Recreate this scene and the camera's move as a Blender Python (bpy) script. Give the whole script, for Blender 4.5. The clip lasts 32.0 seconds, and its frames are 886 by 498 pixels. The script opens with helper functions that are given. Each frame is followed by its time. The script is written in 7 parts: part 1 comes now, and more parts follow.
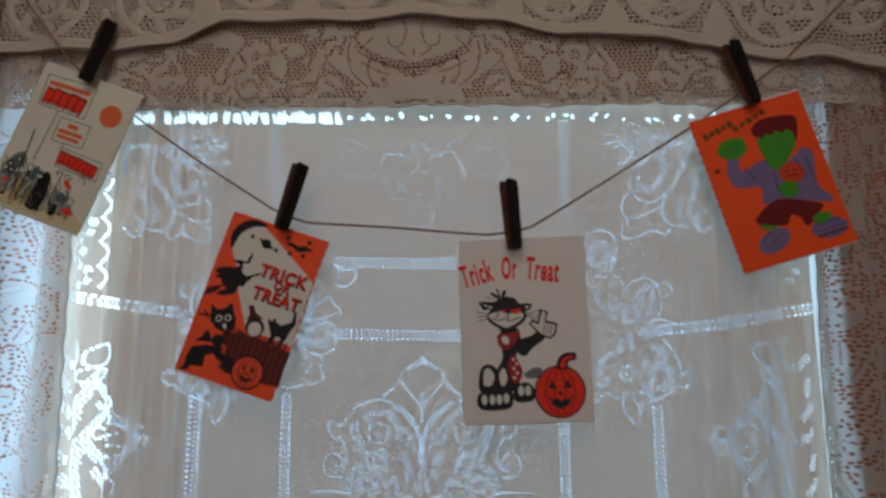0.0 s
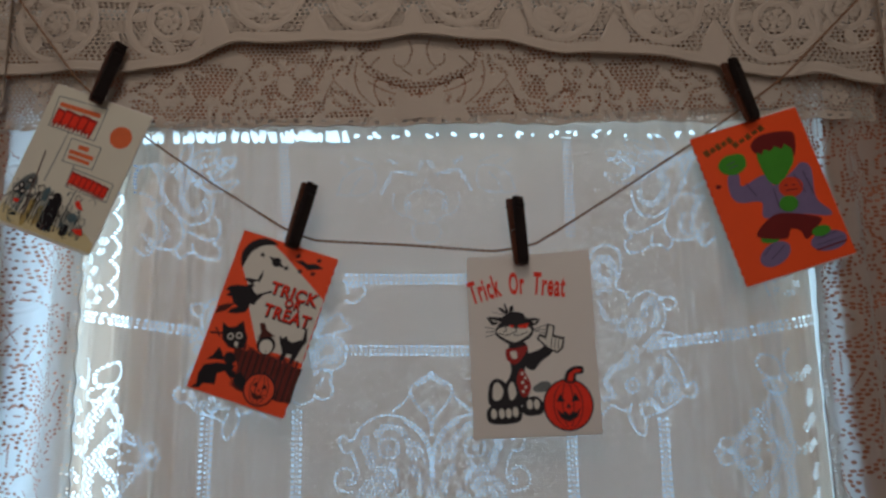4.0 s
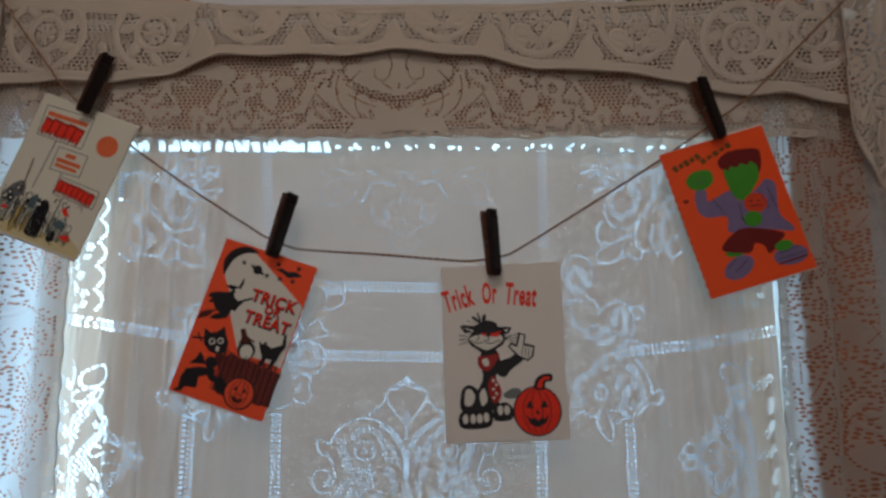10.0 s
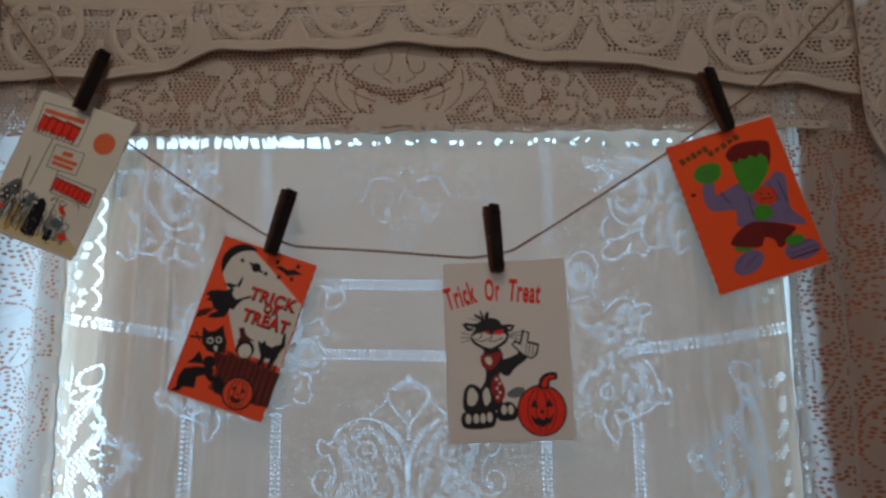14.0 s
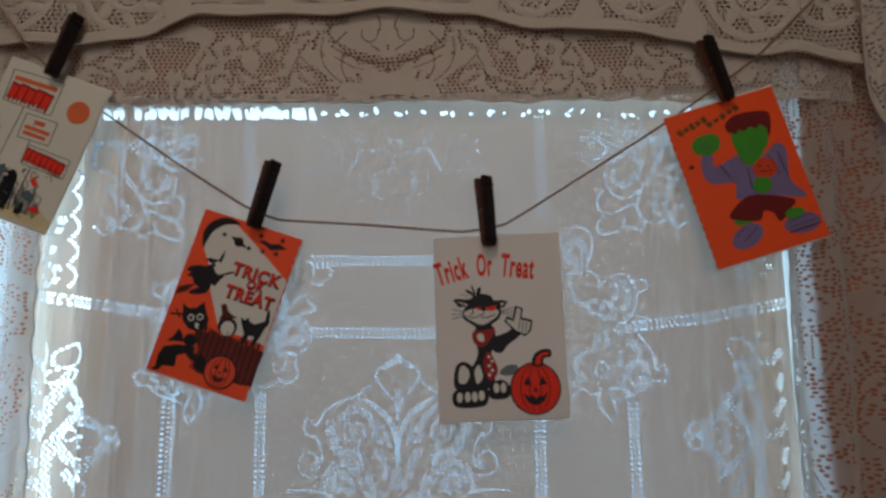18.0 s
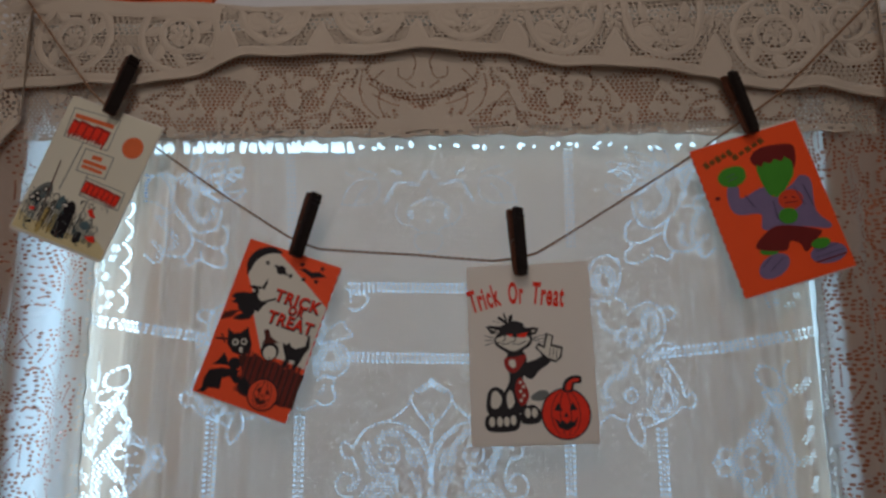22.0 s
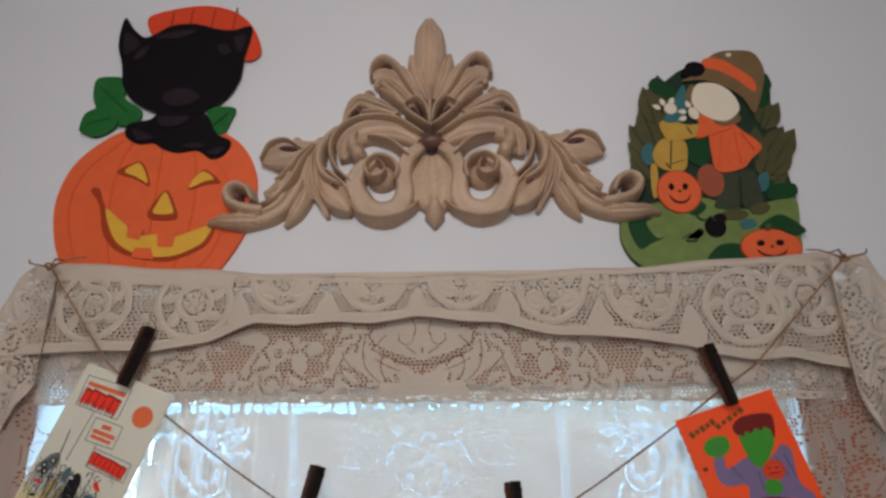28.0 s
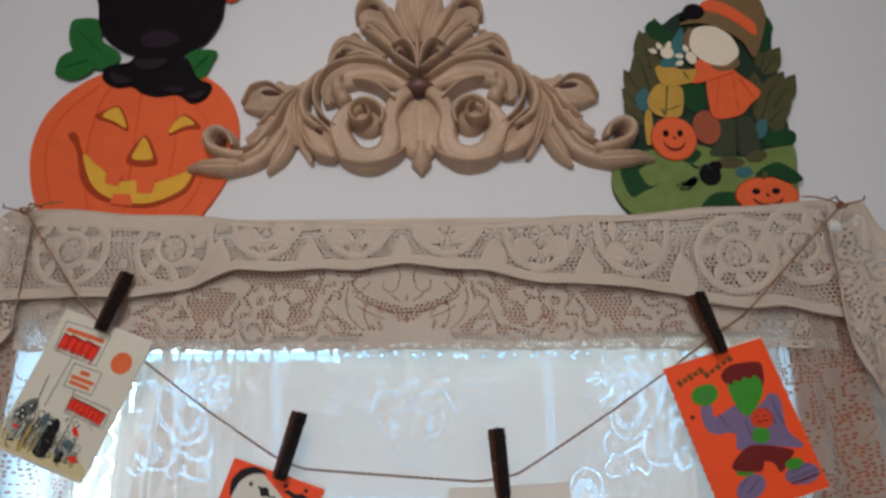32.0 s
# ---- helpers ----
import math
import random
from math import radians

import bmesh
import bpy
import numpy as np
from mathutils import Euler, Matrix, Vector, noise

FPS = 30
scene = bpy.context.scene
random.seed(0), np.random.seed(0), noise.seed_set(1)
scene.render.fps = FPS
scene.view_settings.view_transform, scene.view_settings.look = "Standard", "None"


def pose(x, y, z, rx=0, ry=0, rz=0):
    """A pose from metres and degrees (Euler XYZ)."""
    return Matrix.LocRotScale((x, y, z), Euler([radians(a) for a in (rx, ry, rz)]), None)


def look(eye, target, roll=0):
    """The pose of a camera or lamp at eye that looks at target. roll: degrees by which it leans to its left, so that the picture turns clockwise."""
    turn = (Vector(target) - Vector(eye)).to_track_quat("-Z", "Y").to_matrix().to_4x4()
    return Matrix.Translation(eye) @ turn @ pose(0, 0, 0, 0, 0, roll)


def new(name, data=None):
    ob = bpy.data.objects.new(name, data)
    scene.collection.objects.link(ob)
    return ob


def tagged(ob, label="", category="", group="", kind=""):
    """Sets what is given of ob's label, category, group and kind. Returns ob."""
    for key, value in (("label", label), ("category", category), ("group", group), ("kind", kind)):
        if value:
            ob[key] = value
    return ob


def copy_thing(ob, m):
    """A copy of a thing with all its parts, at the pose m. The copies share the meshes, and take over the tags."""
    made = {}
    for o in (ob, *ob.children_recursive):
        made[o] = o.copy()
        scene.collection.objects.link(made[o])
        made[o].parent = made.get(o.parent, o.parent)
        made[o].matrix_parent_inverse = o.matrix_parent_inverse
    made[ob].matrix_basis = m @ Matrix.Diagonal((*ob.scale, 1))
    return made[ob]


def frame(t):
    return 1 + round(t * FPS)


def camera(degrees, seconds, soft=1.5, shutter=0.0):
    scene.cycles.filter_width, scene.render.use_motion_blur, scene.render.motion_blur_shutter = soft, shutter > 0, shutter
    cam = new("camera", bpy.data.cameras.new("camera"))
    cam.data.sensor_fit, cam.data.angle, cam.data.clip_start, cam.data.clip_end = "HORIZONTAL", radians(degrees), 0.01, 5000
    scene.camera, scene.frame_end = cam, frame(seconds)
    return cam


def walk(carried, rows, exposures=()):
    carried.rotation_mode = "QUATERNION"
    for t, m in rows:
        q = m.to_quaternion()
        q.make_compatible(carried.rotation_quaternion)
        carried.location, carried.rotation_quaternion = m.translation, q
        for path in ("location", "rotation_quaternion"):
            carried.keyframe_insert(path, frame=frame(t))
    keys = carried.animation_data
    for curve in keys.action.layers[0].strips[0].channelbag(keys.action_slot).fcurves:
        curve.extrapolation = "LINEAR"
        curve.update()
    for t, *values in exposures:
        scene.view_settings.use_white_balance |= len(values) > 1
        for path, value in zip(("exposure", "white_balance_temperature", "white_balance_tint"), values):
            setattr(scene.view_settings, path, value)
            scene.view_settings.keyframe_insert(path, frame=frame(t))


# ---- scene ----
cam = camera(70.78, 32.0, soft=2.8, shutter=0.5)

# seconds, eye x y z, yaw to the left, pitch up, lean to the right
ROWS = [
    (0.0, 0.0549, -0.6878, 1.5224, 2.19, 8.10, 0.10),
    (0.5, 0.0606, -0.6992, 1.5067, 0.29, 8.20, -0.29),
    (1.0, 0.0683, -0.7111, 1.5186, 0.92, 8.65, -1.19),
    (1.5, 0.0559, -0.7071, 1.5211, 0.76, 8.55, 0.00),
    (2.0, 0.0589, -0.7051, 1.5232, 0.16, 8.79, 1.33),
    (2.5, 0.0549, -0.7065, 1.5284, 1.29, 7.40, 0.75),
    (4.5, 0.0386, -0.6997, 1.5321, 1.63, 9.46, 0.71),
    (5.0, 0.0410, -0.7079, 1.5353, 1.48, 10.08, 0.38),
    (5.5, 0.0540, -0.7133, 1.5412, 0.51, 10.23, 0.50),
    (6.0, 0.0552, -0.7194, 1.5287, 0.73, 10.70, -0.26),
    (6.5, 0.0524, -0.7337, 1.5444, -0.45, 10.30, 0.42),
    (7.0, 0.0548, -0.7457, 1.5301, -1.83, 9.60, 1.19),
    (7.5, 0.0379, -0.7548, 1.5203, -1.93, 9.03, 0.34),
    (8.0, 0.0747, -0.7385, 1.5421, -1.83, 10.61, 0.65),
    (8.5, 0.0644, -0.7823, 1.5795, 0.71, 13.56, -0.31),
    (9.0, 0.0542, -0.7909, 1.5862, 2.51, 12.35, -0.76),
    (9.5, 0.0652, -0.7546, 1.5534, 1.34, 9.00, -0.51),
    (10.0, 0.0630, -0.7239, 1.5431, 1.23, 8.32, 0.20),
    (10.5, 0.0406, -0.7090, 1.5440, 2.90, 7.52, -0.39),
    (11.0, 0.0323, -0.6984, 1.5435, 2.97, 8.14, 0.29),
    (11.5, 0.0395, -0.6962, 1.5437, 2.59, 7.92, 0.78),
    (12.0, 0.0588, -0.6977, 1.5375, 2.12, 7.98, -0.04),
    (12.5, 0.0627, -0.7009, 1.5374, 3.05, 7.97, 0.78),
    (13.0, 0.0650, -0.7056, 1.5415, 2.90, 8.27, 0.98),
    (13.5, 0.0668, -0.7069, 1.5405, 2.24, 8.59, 0.45),
    (14.0, 0.0694, -0.7091, 1.5391, 1.96, 8.50, 0.43),
    (14.5, 0.0650, -0.7119, 1.5447, 2.04, 8.52, 0.56),
    (16.5, 0.0627, -0.7012, 1.5382, 1.72, 8.15, 0.16),
    (17.0, 0.0687, -0.6883, 1.5320, 0.57, 7.65, 0.37),
    (17.5, 0.0702, -0.6855, 1.5277, 0.91, 7.73, 0.04),
    (18.0, 0.0672, -0.6839, 1.5267, 0.97, 7.49, 0.56),
    (18.5, 0.0491, -0.6827, 1.5214, 1.35, 7.34, 0.20),
    (19.0, 0.0400, -0.6898, 1.5255, 1.65, 7.80, -0.49),
    (19.5, 0.0472, -0.6873, 1.5218, 1.81, 7.27, -0.18),
    (20.0, 0.0560, -0.6835, 1.5208, 2.61, 7.41, 0.09),
    (20.5, 0.0615, -0.6857, 1.5197, 3.02, 7.60, -0.13),
    (21.0, 0.0639, -0.7000, 1.5265, 3.05, 8.22, -0.16),
    (21.5, 0.0674, -0.7052, 1.5295, 3.22, 8.93, 0.23),
    (22.0, 0.0564, -0.7115, 1.5318, 3.02, 9.38, 0.12),
    (22.5, 0.0592, -0.7126, 1.5304, 2.26, 9.56, 0.01),
    (23.0, 0.0600, -0.7078, 1.5259, 2.00, 9.29, -0.31),
    (23.5, 0.0622, -0.6933, 1.5179, 2.70, 8.40, -0.43),
    (24.0, 0.0894, -0.6558, 1.5207, 1.84, 8.51, -0.49),
    (24.5, 0.0748, -0.6984, 1.5690, 2.18, 11.91, -0.95),
    (25.0, 0.0555, -0.7736, 1.6164, 2.86, 15.78, -0.13),
    (25.5, 0.0625, -0.8001, 1.6503, 2.20, 17.33, 1.55),
    (26.0, 0.0757, -0.8025, 1.6831, 0.15, 18.34, 2.43),
    (26.5, 0.0627, -0.8087, 1.6829, 1.08, 19.45, 1.22),
    (28.5, 0.0434, -0.7905, 1.6926, 1.39, 19.96, 0.95),
    (29.0, 0.0487, -0.7867, 1.6915, 0.85, 19.47, 0.59),
    (29.5, 0.0536, -0.7954, 1.6895, 0.91, 19.69, 0.52),
    (30.0, 0.0535, -0.7945, 1.6908, 1.48, 19.01, 1.11),
    (30.5, 0.0532, -0.7928, 1.6876, 2.12, 18.93, 0.33),
    (31.0, 0.0589, -0.7883, 1.6895, 1.43, 19.36, 1.47),
    (31.5, 0.0590, -0.7808, 1.6815, 1.94, 18.83, 0.70),
    (32.0, 0.0607, -0.7681, 1.6714, 1.46, 17.08, 0.66),
]


def aim(x, y, z, yaw, pitch, lean):
    yaw, pitch = radians(yaw), radians(pitch)
    way = Vector((-math.sin(yaw) * math.cos(pitch), math.cos(yaw) * math.cos(pitch), math.sin(pitch)))
    return look((x, y, z), Vector((x, y, z)) + way, -lean)


EXPOSURES = [(0.0, -0.42, 6230, 13), (6.2, -0.42, 6230, 13), (7.0, -0.30, 6230, 13), (8.0, -0.28, 6230, 13), (8.8, -0.22, 6230, 13), (9.3, -0.22, 6230, 13), (10.0, -0.42, 6230, 13), (24.2, -0.42, 6230, 13), (25.0, -0.12, 6120, 11),
             (25.6, 0.35, 6150, 11), (26.1, 0.6, 6050, 10), (28.0, 0.65, 5740, 8), (32.0, 0.65, 5740, 8)]
walk(cam, [(r[0], aim(*r[1:])) for r in ROWS], EXPOSURES)

# ---- light: an overcast sky behind the seen window, an added unseen window behind the viewer ----
world = bpy.data.worlds.new("sky")
scene.world = world
world.use_nodes = True
sky = world.node_tree.nodes.new("ShaderNodeTexSky")
sky.sky_type, sky.sun_disc, sky.sun_elevation, sky.sun_rotation = "NISHITA", False, radians(40), radians(150)
world.node_tree.links.new(sky.outputs["Color"], world.node_tree.nodes["Background"].inputs["Color"])
world.node_tree.nodes["Background"].inputs["Strength"].default_value = 0.12


def area_lamp(name, place, target, width, height, watts, color):
    data = bpy.data.lights.new(name, "AREA")
    data.shape, data.size, data.size_y, data.energy, data.color = "RECTANGLE", width, height, watts, color
    ob = new(name, data)
    ob.matrix_world = look(place, target)
    return ob


# daylight outside the seen window, behind its shade, and in the added back window's opening
area_lamp("window_daylight", (-0.06, 0.30, 1.28), (-0.06, -1.0, 1.24), 1.1, 1.0, 21.0, (0.52, 0.81, 1.0))
# extra lamp added right behind the shade to lift its glow alone
area_lamp("shade_backlight", (-0.01, 0.041, 1.375), (-0.01, -1.0, 1.375), 0.68, 0.80, 2.4, (0.70, 0.85, 0.95))
area_lamp("room_fill_light", (0.1, -3.42, 1.75), (0.0, 0.0, 1.75), 1.5, 1.2, 13.5, (1.0, 0.95, 0.89))
# an added, unseen lamp behind the viewer: front light that falls off sideways
area_lamp("pendant_fill_light", (-0.06, -1.0, 2.22), (-0.02, 0.0, 1.98), 0.24, 0.24, 2.35, (1.0, 0.87, 0.75))

# ---- materials ----


def material(name, color, rough=0.6, metal=0.0, vary=0.12, scale=40.0, grain=600.0, bump=0.1, deep=0.0004, spec=0.5, coat=0.0):
    """A surface with blotches at one scale and grain with relief at a finer one."""
    m = bpy.data.materials.new(name)
    m.use_nodes = True
    t = m.node_tree
    b = t.nodes["Principled BSDF"]
    b.inputs["Roughness"].default_value, b.inputs["Metallic"].default_value = rough, metal
    b.inputs["Specular IOR Level"].default_value, b.inputs["Coat Weight"].default_value = spec, coat
    co = t.nodes.new("ShaderNodeTexCoord")
    big, fine = t.nodes.new("ShaderNodeTexNoise"), t.nodes.new("ShaderNodeTexNoise")
    big.inputs["Scale"].default_value, fine.inputs["Scale"].default_value = scale, grain
    big.inputs["Detail"].default_value = 4
    for n in (big, fine):
        t.links.new(co.outputs["Object"], n.inputs["Vector"])
    mix = t.nodes.new("ShaderNodeMix")
    mix.data_type, mix.blend_type = "RGBA", "MIX"
    mix.inputs["A"].default_value = tuple(c * (1 - vary) for c in color) + (1,)
    mix.inputs["B"].default_value = tuple(min(1, c * (1 + vary)) for c in color) + (1,)
    add = t.nodes.new("ShaderNodeMath")
    add.operation = "ADD"
    half = t.nodes.new("ShaderNodeMath")
    half.operation = "MULTIPLY_ADD"
    half.inputs[1].default_value, half.inputs[2].default_value = 0.5, -0.25
    t.links.new(fine.outputs["Fac"], half.inputs[0])
    t.links.new(big.outputs["Fac"], add.inputs[0])
    t.links.new(half.outputs[0], add.inputs[1])
    t.links.new(add.outputs[0], mix.inputs["Factor"])
    t.links.new(mix.outputs["Result"], b.inputs["Base Color"])
    bm = t.nodes.new("ShaderNodeBump")
    bm.inputs["Strength"].default_value, bm.inputs["Distance"].default_value = bump, deep
    t.links.new(fine.outputs["Fac"], bm.inputs["Height"])
    t.links.new(bm.outputs["Normal"], b.inputs["Normal"])
    return m


def cloth_material(name, color, through_color, through_part, vary=0.06, weave=1400.0):
    """Woven thread that scatters light back and lets a part of it through."""
    m = bpy.data.materials.new(name)
    m.use_nodes = True
    t = m.node_tree
    t.nodes.remove(t.nodes["Principled BSDF"])
    out = t.nodes["Material Output"]
    co = t.nodes.new("ShaderNodeTexCoord")
    big = t.nodes.new("ShaderNodeTexNoise")
    big.inputs["Scale"].default_value, big.inputs["Detail"].default_value = 14, 5
    wave = t.nodes.new("ShaderNodeTexWave")
    wave.wave_type, wave.bands_direction = "BANDS", "Z"
    wave.inputs["Scale"].default_value, wave.inputs["Distortion"].default_value = weave / 6.3, 1.5
    for n in (big, wave):
        t.links.new(co.outputs["Object"], n.inputs["Vector"])
    mix = t.nodes.new("ShaderNodeMix")
    mix.data_type = "RGBA"
    mix.inputs["A"].default_value = tuple(c * (1 - vary) for c in color) + (1,)
    mix.inputs["B"].default_value = tuple(min(1, c * (1 + vary)) for c in color) + (1,)
    t.links.new(big.outputs["Fac"], mix.inputs["Factor"])
    bump = t.nodes.new("ShaderNodeBump")
    bump.inputs["Strength"].default_value, bump.inputs["Distance"].default_value = 0.35, 0.0003
    t.links.new(wave.outputs["Fac"], bump.inputs["Height"])
    front, back, both = t.nodes.new("ShaderNodeBsdfDiffuse"), t.nodes.new("ShaderNodeBsdfTranslucent"), t.nodes.new("ShaderNodeMixShader")
    t.links.new(mix.outputs["Result"], front.inputs["Color"])
    t.links.new(bump.outputs["Normal"], front.inputs["Normal"])
    back.inputs["Color"].default_value = (*through_color, 1)
    both.inputs["Fac"].default_value = through_part
    t.links.new(front.outputs[0], both.inputs[1])
    t.links.new(back.outputs[0], both.inputs[2])
    t.links.new(both.outputs[0], out.inputs["Surface"])
    return m


def glass_material():
    m = bpy.data.materials.new("window_glass")
    m.use_nodes = True
    b = m.node_tree.nodes["Principled BSDF"]
    b.inputs["Transmission Weight"].default_value, b.inputs["Roughness"].default_value, b.inputs["IOR"].default_value = 1.0, 0.0, 1.45
    return m


WALL = material("wall_paint", (0.65, 0.64, 0.655), 0.75, vary=0.03, scale=6, grain=900, bump=0.15)
CEILING = material("ceiling_paint", (0.78, 0.76, 0.74), 0.8, vary=0.03, scale=5)
FLOOR = material("floor_wood", (0.28, 0.17, 0.10), 0.45, vary=0.2, scale=9)
WOOD_DARK = material("casing_stain", (0.44, 0.165, 0.085), 0.5, vary=0.25, scale=30, grain=300)
SASH = material("sash_paint", (0.75, 0.75, 0.72), 0.5, vary=0.04)
GLASS = glass_material()
SHADE = cloth_material("shade_vinyl", (0.62, 0.62, 0.60), (0.66, 0.70, 0.75), 0.54, vary=0.02)
CURTAIN = cloth_material("curtain_cream", (0.84, 0.66, 0.515), (0.81, 0.69, 0.57), 0.37)
IVORY = cloth_material("lace_ivory", (0.57, 0.475, 0.385), (0.60, 0.56, 0.50), 0.10)
# lit copy of the ivory lace: bluish window glow put into its see-through colour
IVORY_SIDE_LIT = cloth_material("lace_side_lit", (0.56, 0.49, 0.41), (0.86, 0.92, 0.95), 0.60)

# ---- helpers for meshes ----


def mesh_object(name, bm, mat, parent=None, label=""):
    me = bpy.data.meshes.new(name)
    bm.to_mesh(me)
    bm.free()
    if mat is not None:
        me.materials.append(mat)
    ob = new(name, me)
    if parent is not None:
        ob.parent = parent
    if label:
        ob["label"] = label
    return ob


def part(name, bm, mat, parent, label=""):
    return mesh_object(name, bm, mat, parent, label)


def add_box(bm, x0, x1, y0, y1, z0, z1, bevel=0.0):
    made = bmesh.ops.create_cube(bm, size=1.0, matrix=Matrix.LocRotScale(((x0 + x1) / 2, (y0 + y1) / 2, (z0 + z1) / 2), None, (abs(x1 - x0), abs(y1 - y0), abs(z1 - z0))))
    if bevel:
        edges = list({e for v in made["verts"] for e in v.link_edges})
        bmesh.ops.bevel(bm, geom=edges, offset=bevel, segments=2, affect="EDGES", profile=0.6)


def box(*a, bevel=0.0):
    bm = bmesh.new()
    add_box(bm, *a, bevel=bevel)
    return bm


# ---- the room ----
OPEN_X0, OPEN_X1, OPEN_Z0, OPEN_Z1 = -0.462, 0.450, 0.95, 1.802  # the seen window's opening
bm = bmesh.new()
add_box(bm, -2.4, OPEN_X0, 0, 0.085, 0, 2.7)
add_box(bm, OPEN_X1, 2.4, 0, 0.085, 0, 2.7)
add_box(bm, OPEN_X0, OPEN_X1, 0, 0.085, OPEN_Z1, 2.7)
add_box(bm, OPEN_X0, OPEN_X1, 0, 0.085, 0, OPEN_Z0)
tagged(mesh_object("wall_north", bm, WALL), "smooth off-white painted wall above a curtained window", "wall", kind="structure")
# back wall, out of view; its opening is added to hold the room's fill lamp
bm = bmesh.new()
add_box(bm, -2.4, -0.65, -3.5, -3.36, 0, 2.7)
add_box(bm, 0.85, 2.4, -3.5, -3.36, 0, 2.7)
add_box(bm, -0.65, 0.85, -3.5, -3.36, 2.35, 2.7)
add_box(bm, -0.65, 0.85, -3.5, -3.36, 0, 1.15)
tagged(mesh_object("wall_south", bm, WALL), "smooth off-white painted wall with an added, unseen window opening", "wall", kind="structure")
tagged(mesh_object("wall_west", box(-2.54, -2.4, -3.5, 0.16, 0, 2.7), WALL), "smooth off-white painted side wall", "wall", kind="structure")
tagged(mesh_object("wall_east", box(2.4, 2.54, -3.5, 0.16, 0, 2.7), WALL), "smooth off-white painted side wall", "wall", kind="structure")
tagged(mesh_object("floor", box(-2.54, 2.54, -3.5, 0.16, -0.1, 0), FLOOR), "brown wooden floor of the room", "floor", kind="structure")
tagged(mesh_object("ceiling", box(-2.54, 2.54, -3.5, 0.16, 2.7, 2.8), CEILING), "plain white painted ceiling", "ceiling", kind="structure")

# the seen window: lining boards, casing, sashes and panes
window = tagged(new("window_1"), "brown wooden window with white sashes behind a curtain", "window", kind="structure")
part("side_jamb", box(OPEN_X0, OPEN_X0 + 0.014, 0.001, 0.085, OPEN_Z0, OPEN_Z1, bevel=0.002), WOOD_DARK, window)
part("side_jamb", box(OPEN_X1 - 0.014, OPEN_X1, 0.001, 0.085, OPEN_Z0, OPEN_Z1, bevel=0.002), SASH, window)
part("head_jamb", box(OPEN_X0 + 0.014, OPEN_X1 - 0.014, 0.001, 0.085, OPEN_Z1 - 0.012, OPEN_Z1, bevel=0.002), SASH, window)
part("casing", box(OPEN_X0 - 0.085, OPEN_X0 + 0.010, -0.016, 0, OPEN_Z0 - 0.02, OPEN_Z1 + 0.085, bevel=0.004), WOOD_DARK, window, "brown stained casing board")
part("casing", box(OPEN_X1 - 0.011, OPEN_X1 + 0.085, -0.016, 0, OPEN_Z0 - 0.02, OPEN_Z1 + 0.085, bevel=0.004), WOOD_DARK, window, "brown stained casing board")
part("casing", box(OPEN_X0 + 0.010, OPEN_X1 - 0.011, -0.016, 0, OPEN_Z1 - 0.006, OPEN_Z1 + 0.085, bevel=0.004), WOOD_DARK, window, "brown stained head casing")
part("window_sill", box(OPEN_X0 - 0.1, OPEN_X1 + 0.1, -0.05, 0.085, OPEN_Z0 - 0.03, OPEN_Z0, bevel=0.004), WOOD_DARK, window)
sx0, sx1, sz0, sz1 = OPEN_X0 + 0.014, OPEN_X1 - 0.014, OPEN_Z0, OPEN_Z1 - 0.012
for za, zb, y in ((sz0, 1.16, 0.045), (1.16, sz1, 0.064)):
    part("sash_stile", box(sx0, sx0 + 0.012, y, y + 0.018, za, zb, bevel=0.002), SASH, window)
    part("sash_stile", box(sx1 - 0.012, sx1, y, y + 0.018, za, zb, bevel=0.002), SASH, window)
    part("sash_rail", box(sx0 + 0.012, sx1 - 0.012, y, y + 0.018, za, za + 0.03, bevel=0.002), SASH, window)
    if zb < sz1:
        part("sash_rail", box(sx0 + 0.012, sx1 - 0.012, y, y + 0.018, zb - 0.03, zb, bevel=0.002), SASH, window)
    pane = part("pane", box(sx0 + 0.012, sx1 - 0.012, y + 0.007, y + 0.011, za + 0.03, zb - (0.03 if zb < sz1 else 0)), GLASS, window)
    pane.visible_shadow = False

# roller shade drawn down inside the opening, short of the sides and of the head
shade = tagged(new("roller_shade"), "white translucent roller shade drawn down behind the curtain", "window shade")
bm = box(-0.352, 0.414, 0.029, 0.030, 0.98, 1.7755)
for v in bm.verts:  # the cloth hangs a little askew
    v.co.z -= 0.016 * v.co.x * (v.co.z > 1.5)
part("shade_cloth", bm, SHADE, shade)
part("hem_bar", box(-0.352, 0.414, 0.026, 0.033, 0.96, 0.979, bevel=0.002), SHADE, shade)

# pendant lamp behind the viewer, unseen, added as a body for the fill light
LAMP_GLASS = material("lamp_glass", (0.8, 0.78, 0.74), 0.3, vary=0.02)
BRASS = material("lamp_brass", (0.55, 0.40, 0.18), 0.3, metal=1.0, vary=0.1)
lamp = tagged(new("added_pendant_lamp"), "added unseen pendant lamp of white glass on a brass stem", "pendant lamp")
for name, mat, low_r, top_r, tall, z in (("canopy", BRASS, 0.07, 0.05, 0.025, 2.6875), ("stem", BRASS, 0.006, 0.006, 0.315, 2.5175), ("collar", BRASS, 0.045, 0.03, 0.03, 2.345), ("shade", LAMP_GLASS, 0.13, 0.05, 0.10, 2.28)):
    bm = bmesh.new()
    bmesh.ops.create_cone(bm, cap_ends=True, segments=32, radius1=low_r, radius2=top_r, depth=tall, matrix=Matrix.Translation((-0.06, -1.14, z)))
    part(name, bm, mat, lamp)

# ---- lace: openings are cut into the cloth as real holes ----


